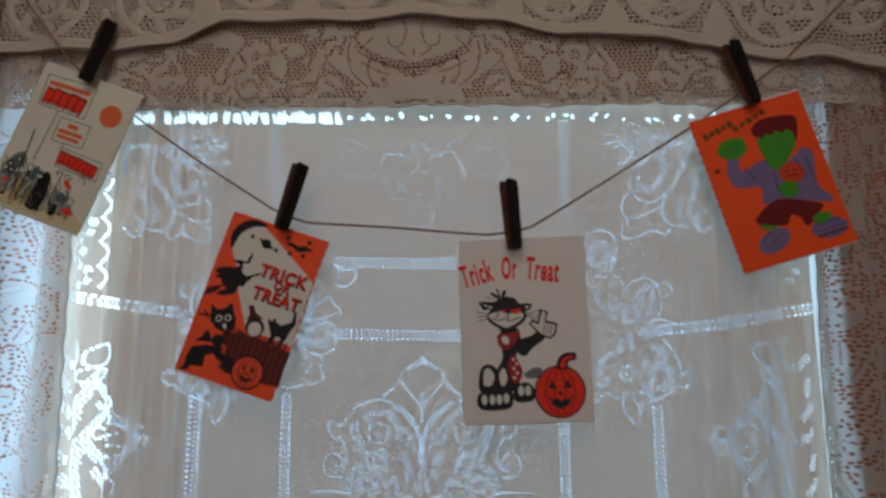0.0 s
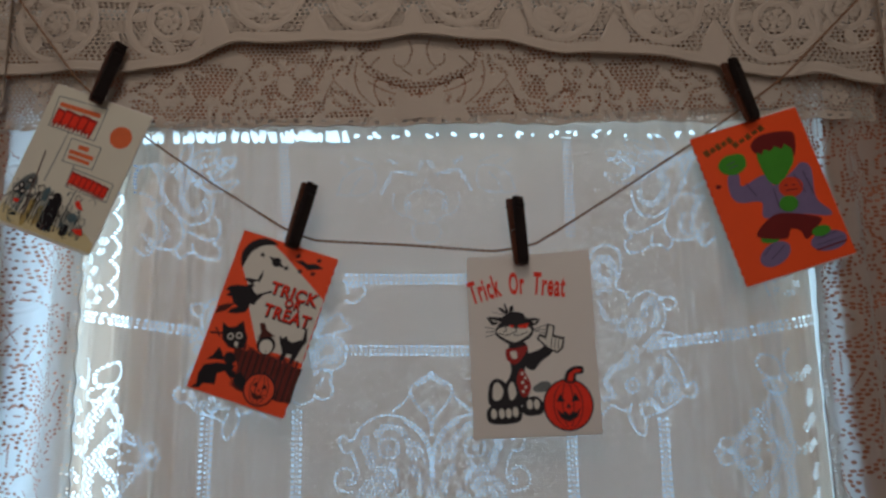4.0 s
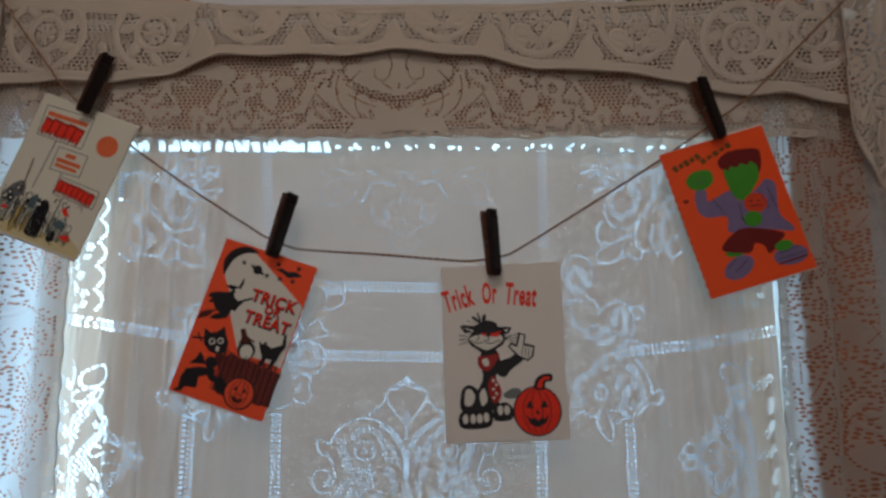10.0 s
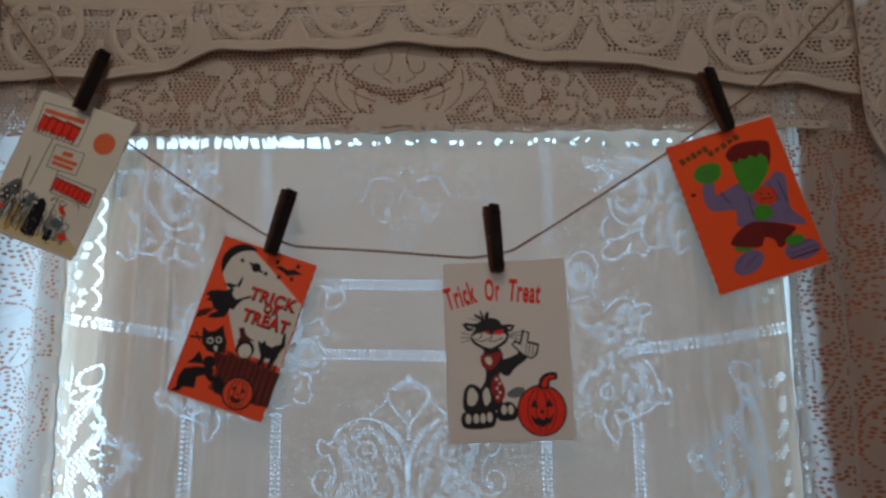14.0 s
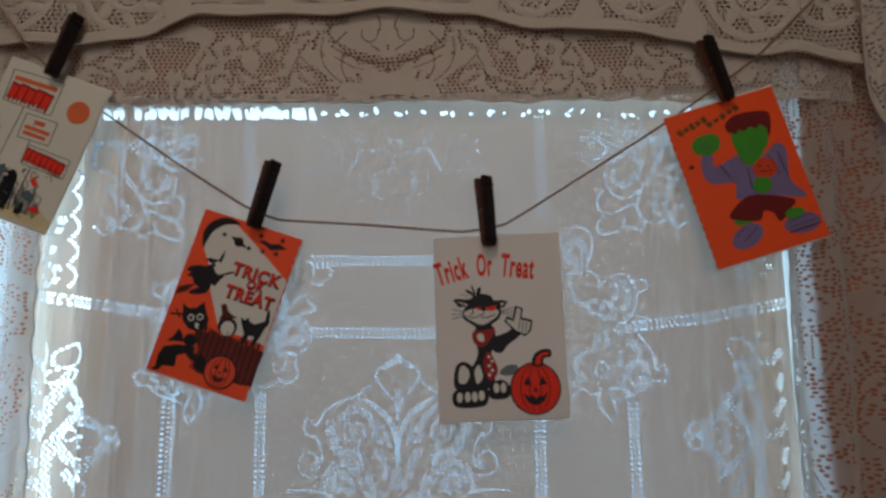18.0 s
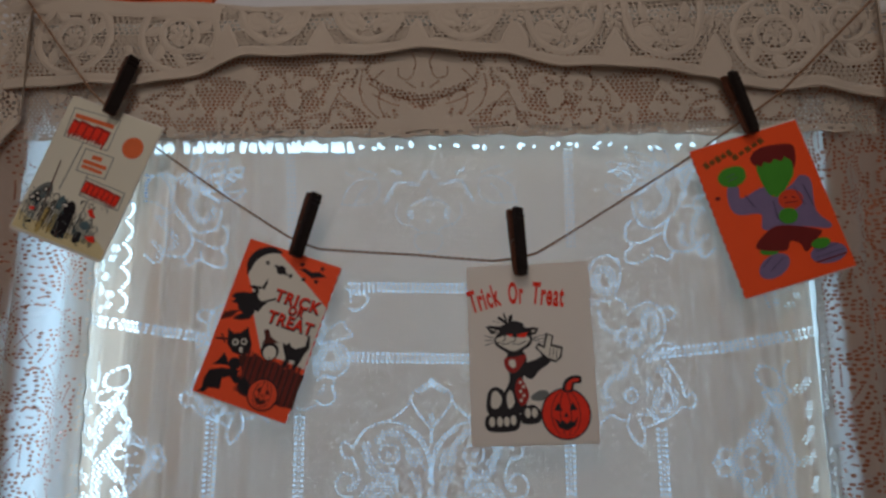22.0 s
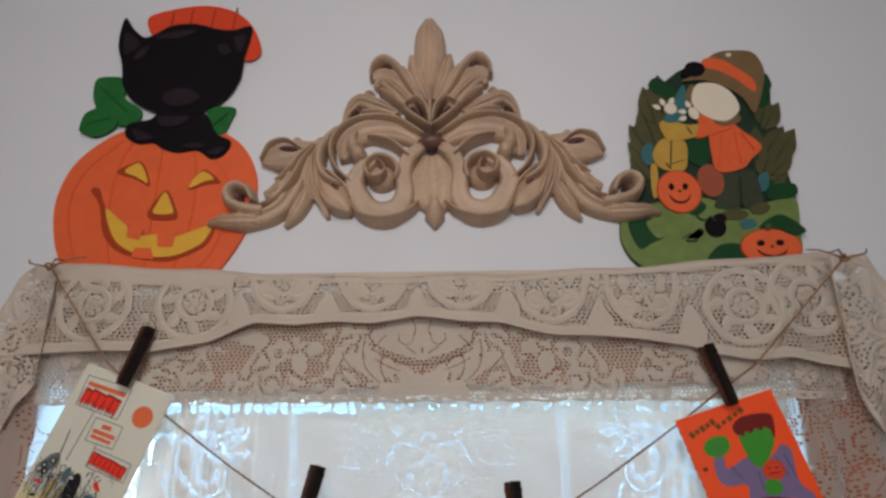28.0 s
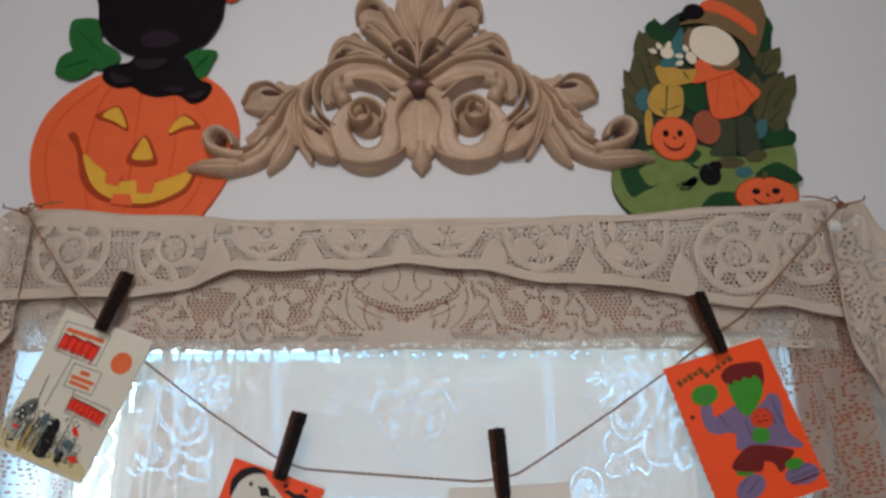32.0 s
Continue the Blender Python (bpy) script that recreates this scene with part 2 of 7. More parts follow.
class Lace:
    """A flat cloth on a fine grid. field is below zero in cloth and above zero in openings and past its edges."""

    def __init__(self, x0, x1, z0, z1, cell):
        self.x0, self.z0, self.cell = x0, z0, cell
        self.nx, self.nz = int((x1 - x0) / cell) + 2, int((z1 - z0) / cell) + 2
        self.x = x0 + cell * np.arange(self.nx)
        self.z = z0 + cell * np.arange(self.nz)
        self.gx, self.gz = np.meshgrid(self.x, self.z, indexing="ij")
        self.solid = np.full((self.nx, self.nz), 9.0)  # distance to the dense motifs
        self.gaps = np.full((self.nx, self.nz), 9.0)  # distance to the openings
        self.edge = np.full((self.nx, self.nz), -9.0)  # distance past the cloth's edges

    def stroke(self, layer, ax, az, bx, bz, r):
        reach = r + 3 * self.cell
        i0, i1 = int((min(ax, bx) - reach - self.x0) / self.cell), int((max(ax, bx) + reach - self.x0) / self.cell) + 2
        j0, j1 = int((min(az, bz) - reach - self.z0) / self.cell), int((max(az, bz) + reach - self.z0) / self.cell) + 2
        i0, j0, i1, j1 = max(i0, 0), max(j0, 0), min(i1, self.nx), min(j1, self.nz)
        if i0 >= i1 or j0 >= j1:
            return
        px, pz = self.gx[i0:i1, j0:j1] - ax, self.gz[i0:i1, j0:j1] - az
        dx, dz = bx - ax, bz - az
        along = np.clip((px * dx + pz * dz) / max(dx * dx + dz * dz, 1e-12), 0, 1)
        view = layer[i0:i1, j0:j1]
        np.minimum(view, np.hypot(px - along * dx, pz - along * dz) - r, out=view)

    def at(self, layer, x, z):
        i, j = int(round((x - self.x0) / self.cell)), int(round((z - self.z0) / self.cell))
        return layer[min(max(i, 0), self.nx - 1), min(max(j, 0), self.nz - 1)]

    def line(self, pts, r, layer=None, r_end=None):
        """A drawn line: dense thread, by default."""
        layer = self.solid if layer is None else layer
        n = max(len(pts) - 1, 1)
        for k, (a, b) in enumerate(zip(pts[:-1], pts[1:])):
            self.stroke(layer, a[0], a[1], b[0], b[1], r if r_end is None else r + (r_end - r) * k / n)

    def beads(self, pts, r, step, long=0.0, jitter=0.0):
        """A row of openings along a line."""
        for x, z, a in stations(pts, step):
            x, z = x + random.uniform(-jitter, jitter), z + random.uniform(-jitter, jitter)
            s, c = math.sin(a) * long, math.cos(a) * long
            k = random.uniform(0.85, 1.12)
            self.stroke(self.gaps, x - c, z - s, x + c, z + s, r * k)

    def follow(self, gap, r, long, clear, where=None):
        """Openings that follow the outlines of the dense motifs, row by row, and fill what is left between them."""
        q = self.solid
        ga, gb = np.gradient(q)
        taken = (self.edge > -0.004) | (q < clear)
        rng = np.random.default_rng(5)
        n = int(math.ceil(gap / self.cell))
        ii, jj = np.mgrid[-n:n + 1, -n:n + 1]
        disc_shape = np.hypot(ii, jj) * self.cell < gap
        reach = 0.0
        while reach < 0.05:
            band = np.argwhere(~taken & (q >= clear + reach) & (q < clear + reach + self.cell))
            far = reach > 0.008
            if far:
                band = np.argwhere(~taken & (q >= clear + reach))
            rng.shuffle(band)
            for i, j in band:
                if taken[i, j]:
                    continue
                i0, i1, j0, j1 = max(i - n, 0), min(i + n + 1, self.nx), max(j - n, 0), min(j + n + 1, self.nz)
                taken[i0:i1, j0:j1] |= disc_shape[i0 - i + n:i1 - i + n, j0 - j + n:j1 - j + n]
                x, z = self.x[i], self.z[j]
                if where is not None and not where(x, z) or random.random() < 0.03:
                    continue
                a = math.atan2(-ga[i, j], gb[i, j]) + math.pi / 2 + math.pi / 2 if abs(ga[i, j]) + abs(gb[i, j]) > 1e-9 else 0.4
                c, s = math.cos(a) * long, math.sin(a) * long
                self.stroke(self.gaps, x - c, z - s, x + c, z + s, r * random.uniform(0.82, 1.12))
            if far:
                break
            reach += self.cell

    def netting(self, dx, dz, long, r, region):
        """Open net: level rows of staggered meshes wherever region is below zero, between the dense figures."""
        drift = 0.25 * dz * np.sin(self.gx * 31) + 0.2 * dz * np.sin(self.gx * 77 + self.gz * 40)
        row = np.floor((self.gz + drift) / dz)
        oz = self.gz + drift - (row + 0.5) * dz
        shift = self.gx + 0.5 * dx * (row % 2) + 0.2 * dx * np.sin(self.gz * 90) + 0.12 * dx * np.sin(row * 2.4)
        ox = shift - (np.floor(shift / dx) + 0.5) * dx
        mesh = np.hypot(np.maximum(np.abs(ox) - long, 0), oz) - r
        np.minimum(self.gaps, np.maximum(mesh, region), out=self.gaps)

    def object(self, name, mat, place, relief=0.0):
        f = np.maximum(self.edge, -self.gaps)
        nx, nz = self.nx, self.nz
        inside = f < 0
        corner = np.arange(nx * nz).reshape(nx, nz)
        ta = np.clip(f[:-1] / (f[:-1] - f[1:] + 1e-12), 0.02, 0.98)
        tb = np.clip(f[:, :-1] / (f[:, :-1] - f[:, 1:] + 1e-12), 0.02, 0.98)
        u = np.concatenate([self.gx.ravel(), (self.gx[:-1] + ta * self.cell).ravel(), self.gx[:, :-1].ravel()])
        v = np.concatenate([self.gz.ravel(), self.gz[:-1].ravel(), (self.gz[:, :-1] + tb * self.cell).ravel()])
        ea = nx * nz + np.arange((nx - 1) * nz).reshape(nx - 1, nz)
        eb = nx * nz + (nx - 1) * nz + np.arange(nx * (nz - 1)).reshape(nx, nz - 1)
        ring = [corner[:-1, :-1], ea[:, :-1], corner[1:, :-1], eb[1:], corner[1:, 1:], ea[:, 1:], corner[:-1, 1:], eb[:-1]]
        ins = [inside[:-1, :-1], inside[1:, :-1], inside[1:, 1:], inside[:-1, 1:]]
        code = ins[0] * 1 + ins[1] * 2 + ins[2] * 4 + ins[3] * 8
        loops, sizes = [], []
        for c in range(1, 16):
            pick = code == c
            if not pick.any():
                continue
            use = []
            for k in range(4):
                here, after = c >> k & 1, c >> (k + 1) % 4 & 1
                if here:
                    use.append(2 * k)
                if here != after:
                    use.append(2 * k + 1)
            loops.append(np.stack([ring[k][pick] for k in use], 1).ravel())
            sizes.append(np.full(int(pick.sum()), len(use)))
        loops, sizes = np.concatenate(loops), np.concatenate(sizes)
        used, loops = np.unique(loops, return_inverse=True)
        xyz = np.stack(place(u[used], v[used]), 1).astype(np.float32)
        if relief:  # dense motifs stand proud of the netting
            q = self.solid
            d = np.concatenate([q.ravel(), ((q[:-1] + q[1:]) / 2).ravel(), ((q[:, :-1] + q[:, 1:]) / 2).ravel()])[used]
            xyz[:, 1] -= relief * np.clip(0.2 - d / 0.0022, 0, 1)
        me = bpy.data.meshes.new(name)
        me.vertices.add(len(xyz))
        me.vertices.foreach_set("co", xyz.ravel())
        me.loops.add(len(loops))
        me.loops.foreach_set("vertex_index", loops.astype(np.int32))
        me.polygons.add(len(sizes))
        me.polygons.foreach_set("loop_start", np.concatenate([[0], np.cumsum(sizes)[:-1]]).astype(np.int32))
        me.polygons.foreach_set("use_smooth", np.ones(len(sizes), dtype=bool))
        me.update(calc_edges=True)
        me.materials.append(mat)
        return new(name, me)


def stations(pts, step):
    """Even steps along a line: x, z and the angle there."""
    out, left = [], 0.0
    for (ax, az), (bx, bz) in zip(pts[:-1], pts[1:]):
        d = math.hypot(bx - ax, bz - az)
        while left <= d and d > 0:
            k = left / d
            out.append((ax + k * (bx - ax), az + k * (bz - az), math.atan2(bz - az, bx - ax)))
            left += step
        left -= d
    return out


def arc(cx, cz, r, a0, a1, squash=1.0, n=24):
    return [(cx + r * math.cos(radians(a0 + (a1 - a0) * k / n)), cz + squash * r * math.sin(radians(a0 + (a1 - a0) * k / n))) for k in range(n + 1)]


def spiral(cx, cz, r0, r1, a0, a1, n=40):
    out = []
    for k in range(n + 1):
        s = k / n
        a, r = radians(a0 + (a1 - a0) * s), r0 + (r1 - r0) * s
        out.append((cx + r * math.cos(a), cz + r * math.sin(a)))
    return out


def leaf(x, z, angle, length, width, n=10):
    """The closed outline of a pointed leaf."""
    c, s = math.cos(radians(angle)), math.sin(radians(angle))
    side = [(length * k / n, width * math.sin(math.pi * (k / n) ** 0.8) / 2) for k in range(n + 1)]
    loop = side + [(a, -b) for a, b in side[::-1]]
    return [(x + a * c - b * s, z + a * s + b * c) for a, b in loop]


def glide(pts, n=8):
    """A smooth open line through a few points."""
    p = [pts[0], *pts, pts[-1]]
    out = []
    for a, b, c, d in zip(p, p[1:], p[2:], p[3:]):
        for k in range(n):
            t = k / n
            out.append(tuple(0.5 * (2 * b[i] + (c[i] - a[i]) * t + (2 * a[i] - 5 * b[i] + 4 * c[i] - d[i]) * t * t + (3 * b[i] - a[i] - 3 * c[i] + d[i]) * t ** 3) for i in range(2)))
    return out + [tuple(pts[-1])]


def flip(pts, about=0.0):
    return [(2 * about - x, z) for x, z in pts]


def moved(pts, x, z, angle=0.0, size=1.0, mirror=1):
    c, s = math.cos(radians(angle)), math.sin(radians(angle))
    return [(x + mirror * size * (a * c - b * s), z + size * (a * s + b * c)) for a, b in pts]


# -- the curtain: dense cream cloth with openwork lines, flowers and scrolls --
lace = Lace(-0.399, 0.426, 1.27, 1.786, 0.0009)
MID = 0.006


def ladder(a, b, width=0.0105):
    """An openwork band: two rows of eyelets with crossings between."""
    n = math.hypot(b[0] - a[0], b[1] - a[1])
    ox, oz = -(b[1] - a[1]) / n * width / 2, (b[0] - a[0]) / n * width / 2
    for k in (-1, 1):
        lace.beads([(a[0] + k * ox * 0.8, a[1] + k * oz * 0.8), (b[0] + k * ox * 0.8, b[1] + k * oz * 0.8)], 0.0018, 0.0056)
    sx, sz = (b[0] - a[0]) / n * 0.0025, (b[1] - a[1]) / n * 0.0025
    lace.beads([(a[0] + sx, a[1] + sz), b], 0.0013, 0.0050)


# bands
ladder((-0.088, 1.6055), (0.128, 1.6015))
ladder((-0.088, 1.5265), (0.135, 1.5225))
ladder((-0.395, 1.5705), (-0.345, 1.5625))
ladder((-0.345, 1.5625), (-0.250, 1.5475))
ladder((0.262, 1.530), (0.335, 1.5375))
ladder((0.335, 1.5375), (0.425, 1.5535))
for x, z0, z1 in ((-0.2405, 1.27, 1.463), (-0.1405, 1.27, 1.463), (0.156, 1.27, 1.440), (0.255, 1.27, 1.452)):
    ladder((x, z0), (x, z1))
for x in (-0.163, 0.165):
    for d in (-0.004, 0.0, 0.004):
        lace.beads([(x + d + 0.008 * (x < 0), 1.650), (x + d, 1.766)], 0.0011, 0.0048)


meshes = np.full((lace.nx, lace.nz), 9.0)  # distance to the parts worked as fine mesh


def openwork(pts, r, r_end=None):
    """A stroke to be filled with fine mesh."""
    lace.line(pts if len(pts) > 1 else [pts[0], pts[0]], r, layer=meshes, r_end=r_end)


def mirrored(mirror, cx, cz=0.0):
    """Drawing tools for one half of a symmetrical figure."""
    def thread(pts, r=0.0014, step=0.0042):
        lace.beads(moved(glide(pts), cx, cz, mirror=mirror), r, step, jitter=0.0001)

    def mesh(pts, r, r_end=None):
        openwork(moved(glide(pts) if len(pts) > 1 else pts, cx, cz, mirror=mirror), r + 0.0005, r_end and r_end + 0.0005)

    return thread, mesh


# the large medallion below the middle
for m in (-1, 1):
    thread, mesh = mirrored(m, MID)
    thread([(-0.0007, 1.5013), (0.0109, 1.4935), (0.0212, 1.4863), (0.0236, 1.4785), (0.0284, 1.4708), (0.0381, 1.4636), (0.0441, 1.4577)], 0.0015, 0.0043)
    thread([(-0.0007, 1.4965), (0.0066, 1.4917), (0.0151, 1.4875)], 0.0015, 0.0043)
    thread([(-0.0009, 1.3994), (0.0016, 1.4197), (0.0076, 1.4342), (0.0185, 1.4459), (0.0319, 1.4536), (0.0489, 1.4565), (0.0653, 1.4517), (0.0773, 1.4428), (0.0844, 1.431), (0.0887, 1.4298)], 0.0015, 0.0043)
    thread([(-0.0009, 1.3936), (0.004, 1.4185), (0.0112, 1.4331), (0.0209, 1.4436), (0.0319, 1.4494)], 0.0015, 0.0043)
    thread([(0.0887, 1.4298), (0.0955, 1.435), (0.0996, 1.4309), (0.0982, 1.4221), (0.0933, 1.4174), (0.0872, 1.4181)])
    thread([(0.0872, 1.4181), (0.0816, 1.4076), (0.0795, 1.396), (0.083, 1.3861), (0.0902, 1.3843)])
    thread([(0.0903, 1.3884), (0.0843, 1.3901), (0.0868, 1.3988), (0.0966, 1.4011), (0.1037, 1.3929), (0.1022, 1.3813), (0.0912, 1.3768), (0.0822, 1.3769)])
    thread([(0.0224, 1.4785), (0.0187, 1.4708), (0.0107, 1.4607), (0.0028, 1.4519), (-0.0002, 1.4401), (-0.0008, 1.4343)])
    mesh([(0.0005, 1.4637), (0.0004, 1.4566)], 0.0022)
    mesh([(-0.0009, 1.411), (-0.0015, 1.3936), (0.0015, 1.3821), (0.0062, 1.3661)], 0.0018, 0.0026)
    mesh([(0.0062, 1.3649), (-0.0009, 1.3661)], 0.0020)
    mesh([(0.0717, 1.431), (0.0715, 1.4211), (0.0641, 1.4118)], 0.0048, 0.0040)
    mesh([(0.0584, 1.4364), (0.0512, 1.4435), (0.0379, 1.4435), (0.0281, 1.4341), (0.0244, 1.4271)], 0.0040, 0.0030)
    mesh([(0.0473, 1.4212)], 0.0038)
    mesh([(0.0377, 1.4224), (0.0364, 1.4183)], 0.0022)
    mesh([(0.0677, 1.4077), (0.0591, 1.399), (0.0543, 1.4019), (0.0482, 1.3979), (0.0411, 1.4049)], 0.0036)
    thread([(0.0547, 1.4305), (0.057, 1.4223), (0.0545, 1.4141), (0.046, 1.4119), (0.0376, 1.4142), (0.0353, 1.4224), (0.0377, 1.4294), (0.0462, 1.4317), (0.0547, 1.4305)], 0.0013, 0.0041)
    mesh([(0.0244, 1.4184), (0.0208, 1.4248), (0.0148, 1.4237), (0.0123, 1.4167), (0.0171, 1.412), (0.0231, 1.4143)], 0.0030)
    mesh([(0.0123, 1.4155), (0.0075, 1.4063)], 0.0026, 0.0018)
    mesh([(0.0207, 1.3993), (0.0134, 1.3889), (0.0134, 1.3752)], 0.0048, 0.0026)
    mesh([(0.0374, 1.3968), (0.0398, 1.3899)], 0.0034)
    thread([(0.0459, 1.402), (0.0386, 1.3934), (0.0361, 1.3807)])
    mesh([(0.0778, 1.3632), (0.0756, 1.3769), (0.0661, 1.3874), (0.0554, 1.3898), (0.0433, 1.3807)], 0.0036, 0.0042)
    mesh([(0.0634, 1.3633), (0.0671, 1.3713), (0.06, 1.3782), (0.0503, 1.3726), (0.0479, 1.3646), (0.0538, 1.3611)], 0.0040)
    mesh([(0.0372, 1.3704), (0.0289, 1.375)], 0.0042)
    mesh([(0.0276, 1.3727), (0.0252, 1.3636)], 0.0026)
    thread([(0.115, 1.3617), (0.097, 1.3624), (0.0801, 1.3608), (0.0668, 1.3541)])
    mesh([(0.0311, 1.3579), (0.0133, 1.3546)], 0.0040)

# scrolled medallions where the bands meet at either side: the outer half, then the inner
for m, cx in ((-1, -0.190), (1, 0.204)):
    thread, mesh = mirrored(m, cx)
    mesh([(-0.0003, 1.5984), (-0.011, 1.6034), (-0.013, 1.6146), (-0.006, 1.6238), (0.003, 1.6206), (0.0061, 1.6082)], 0.0045)
    thread([(-0.0195, 1.5838), (-0.023, 1.6085), (-0.0162, 1.6301), (-0.0025, 1.6394), (0.0125, 1.633), (0.0148, 1.6144), (0.008, 1.5928), (0.0168, 1.5867), (0.0212, 1.5775)])
    mesh([(-0.0128, 1.585), (-0.0054, 1.5886), (0.0017, 1.5868)], 0.0026)
    mesh([(-0.0107, 1.5764), (-0.0064, 1.5594), (0.0065, 1.5527), (0.0163, 1.5593)], 0.0022)
    thread([(0.0211, 1.5726), (0.0316, 1.5823), (0.0438, 1.5865), (0.0555, 1.5803), (0.0608, 1.5651), (0.0589, 1.5501), (0.0506, 1.5381), (0.0413, 1.5291)])
    mesh([(0.0385, 1.5604), (0.0402, 1.5725), (0.0464, 1.5761), (0.0514, 1.5676), (0.0514, 1.5555), (0.0458, 1.5495)], 0.0038)
    thread([(0.0554, 1.5773), (0.0645, 1.5803), (0.0704, 1.5784), (0.073, 1.5723), (0.0681, 1.5681), (0.0608, 1.5651)])
    mesh([(0.0201, 1.5472), (0.0233, 1.5532), (0.0305, 1.5544), (0.035, 1.5471), (0.0311, 1.5399), (0.0227, 1.5388), (0.0194, 1.5448)], 0.0032)
    mesh([(0.0075, 1.546), (0.0122, 1.5436)], 0.0024)
    mesh([(0.0411, 1.5232), (0.0502, 1.5279), (0.0639, 1.5303)], 0.0034, 0.0056)
    thread([(0.0508, 1.5411), (0.0626, 1.541), (0.0725, 1.5374)])
    thread([(0.0353, 1.5262), (0.0415, 1.5339), (0.0477, 1.5399)])
    thread([(0.0616, 1.5202), (0.0699, 1.5083), (0.0762, 1.4935), (0.0774, 1.483), (0.0853, 1.4877), (0.0896, 1.4807), (0.0844, 1.4713), (0.074, 1.4725), (0.0648, 1.4643), (0.0528, 1.4585), (0.038, 1.4526), (0.0308, 1.4497)], 0.0015, 0.0043)
    mesh([(0.0466, 1.4748), (0.0501, 1.4877), (0.0597, 1.4924), (0.067, 1.4847), (0.0635, 1.473), (0.0533, 1.4684)], 0.0038)
    mesh([(0.0524, 1.5124), (0.0593, 1.5077), (0.0612, 1.4994)], 0.0044, 0.0034)
    mesh([(0.0412, 1.5006), (0.0383, 1.4876)], 0.0030)
    mesh([(0.0159, 1.5172), (0.0132, 1.5077), (-0.0025, 1.5006), (-0.0089, 1.4876), (-0.0011, 1.4747), (-0.0107, 1.4712)], 0.0034, 0.0028)
    mesh([(0.0257, 1.5244), (0.0263, 1.5113)], 0.0028)
    thread([(0.022, 1.4923), (0.0265, 1.4876), (0.0263, 1.4806), (0.0214, 1.4771), (0.0156, 1.4782), (0.0134, 1.4841), (0.016, 1.49), (0.022, 1.4923)], 0.0015, 0.0043)
    mesh([(0.0199, 1.4847)], 0.0018)
    thread([(0.0179, 1.4642), (0.0146, 1.4525), (0.0199, 1.4398), (0.0289, 1.4318), (0.0329, 1.4439), (0.0277, 1.4584)])
    thread([(-0.0136, 1.4554), (-0.0026, 1.4641), (0.006, 1.4595), (0.016, 1.4584)])
    thread([(0.0268, 1.4642), (0.0385, 1.4642), (0.0499, 1.4585)])
    mesh([(0.0387, 1.4689), (0.0465, 1.4596)], 0.0030)
    thread([(-0.099, 1.603), (-0.1098, 1.5966), (-0.1191, 1.5978), (-0.1236, 1.5915), (-0.1181, 1.5828), (-0.1082, 1.5779), (-0.1006, 1.5817)])
    thread([(-0.1028, 1.5979), (-0.1043, 1.5854)])
    thread([(-0.0823, 1.5594), (-0.0947, 1.5668), (-0.0999, 1.5581), (-0.1075, 1.5507), (-0.0982, 1.5476), (-0.0864, 1.5446)])
    mesh([(-0.0709, 1.5681), (-0.075, 1.5545), (-0.0677, 1.5434)], 0.0034)
    thread([(-0.0722, 1.5409), (-0.0827, 1.5434), (-0.0965, 1.5384), (-0.103, 1.5262), (-0.1008, 1.5128), (-0.091, 1.5055), (-0.0787, 1.5043)], 0.0015, 0.0043)
    mesh([(-0.0734, 1.5165), (-0.0713, 1.5287), (-0.0792, 1.536), (-0.0892, 1.5348), (-0.0944, 1.5238), (-0.0884, 1.5152), (-0.0809, 1.5177)], 0.0044)
    mesh([(-0.0645, 1.5238), (-0.0674, 1.5092)], 0.0036)
    thread([(-0.0683, 1.5007), (-0.0774, 1.5067), (-0.0874, 1.5007), (-0.0852, 1.4922), (-0.0891, 1.4838), (-0.0843, 1.4754), (-0.0751, 1.4736), (-0.0682, 1.4784)], 0.0015, 0.0043)
    mesh([(-0.0717, 1.4874), (-0.0765, 1.4946)], 0.0024)
    thread([(-0.0659, 1.473), (-0.0537, 1.4682), (-0.0462, 1.4705)])

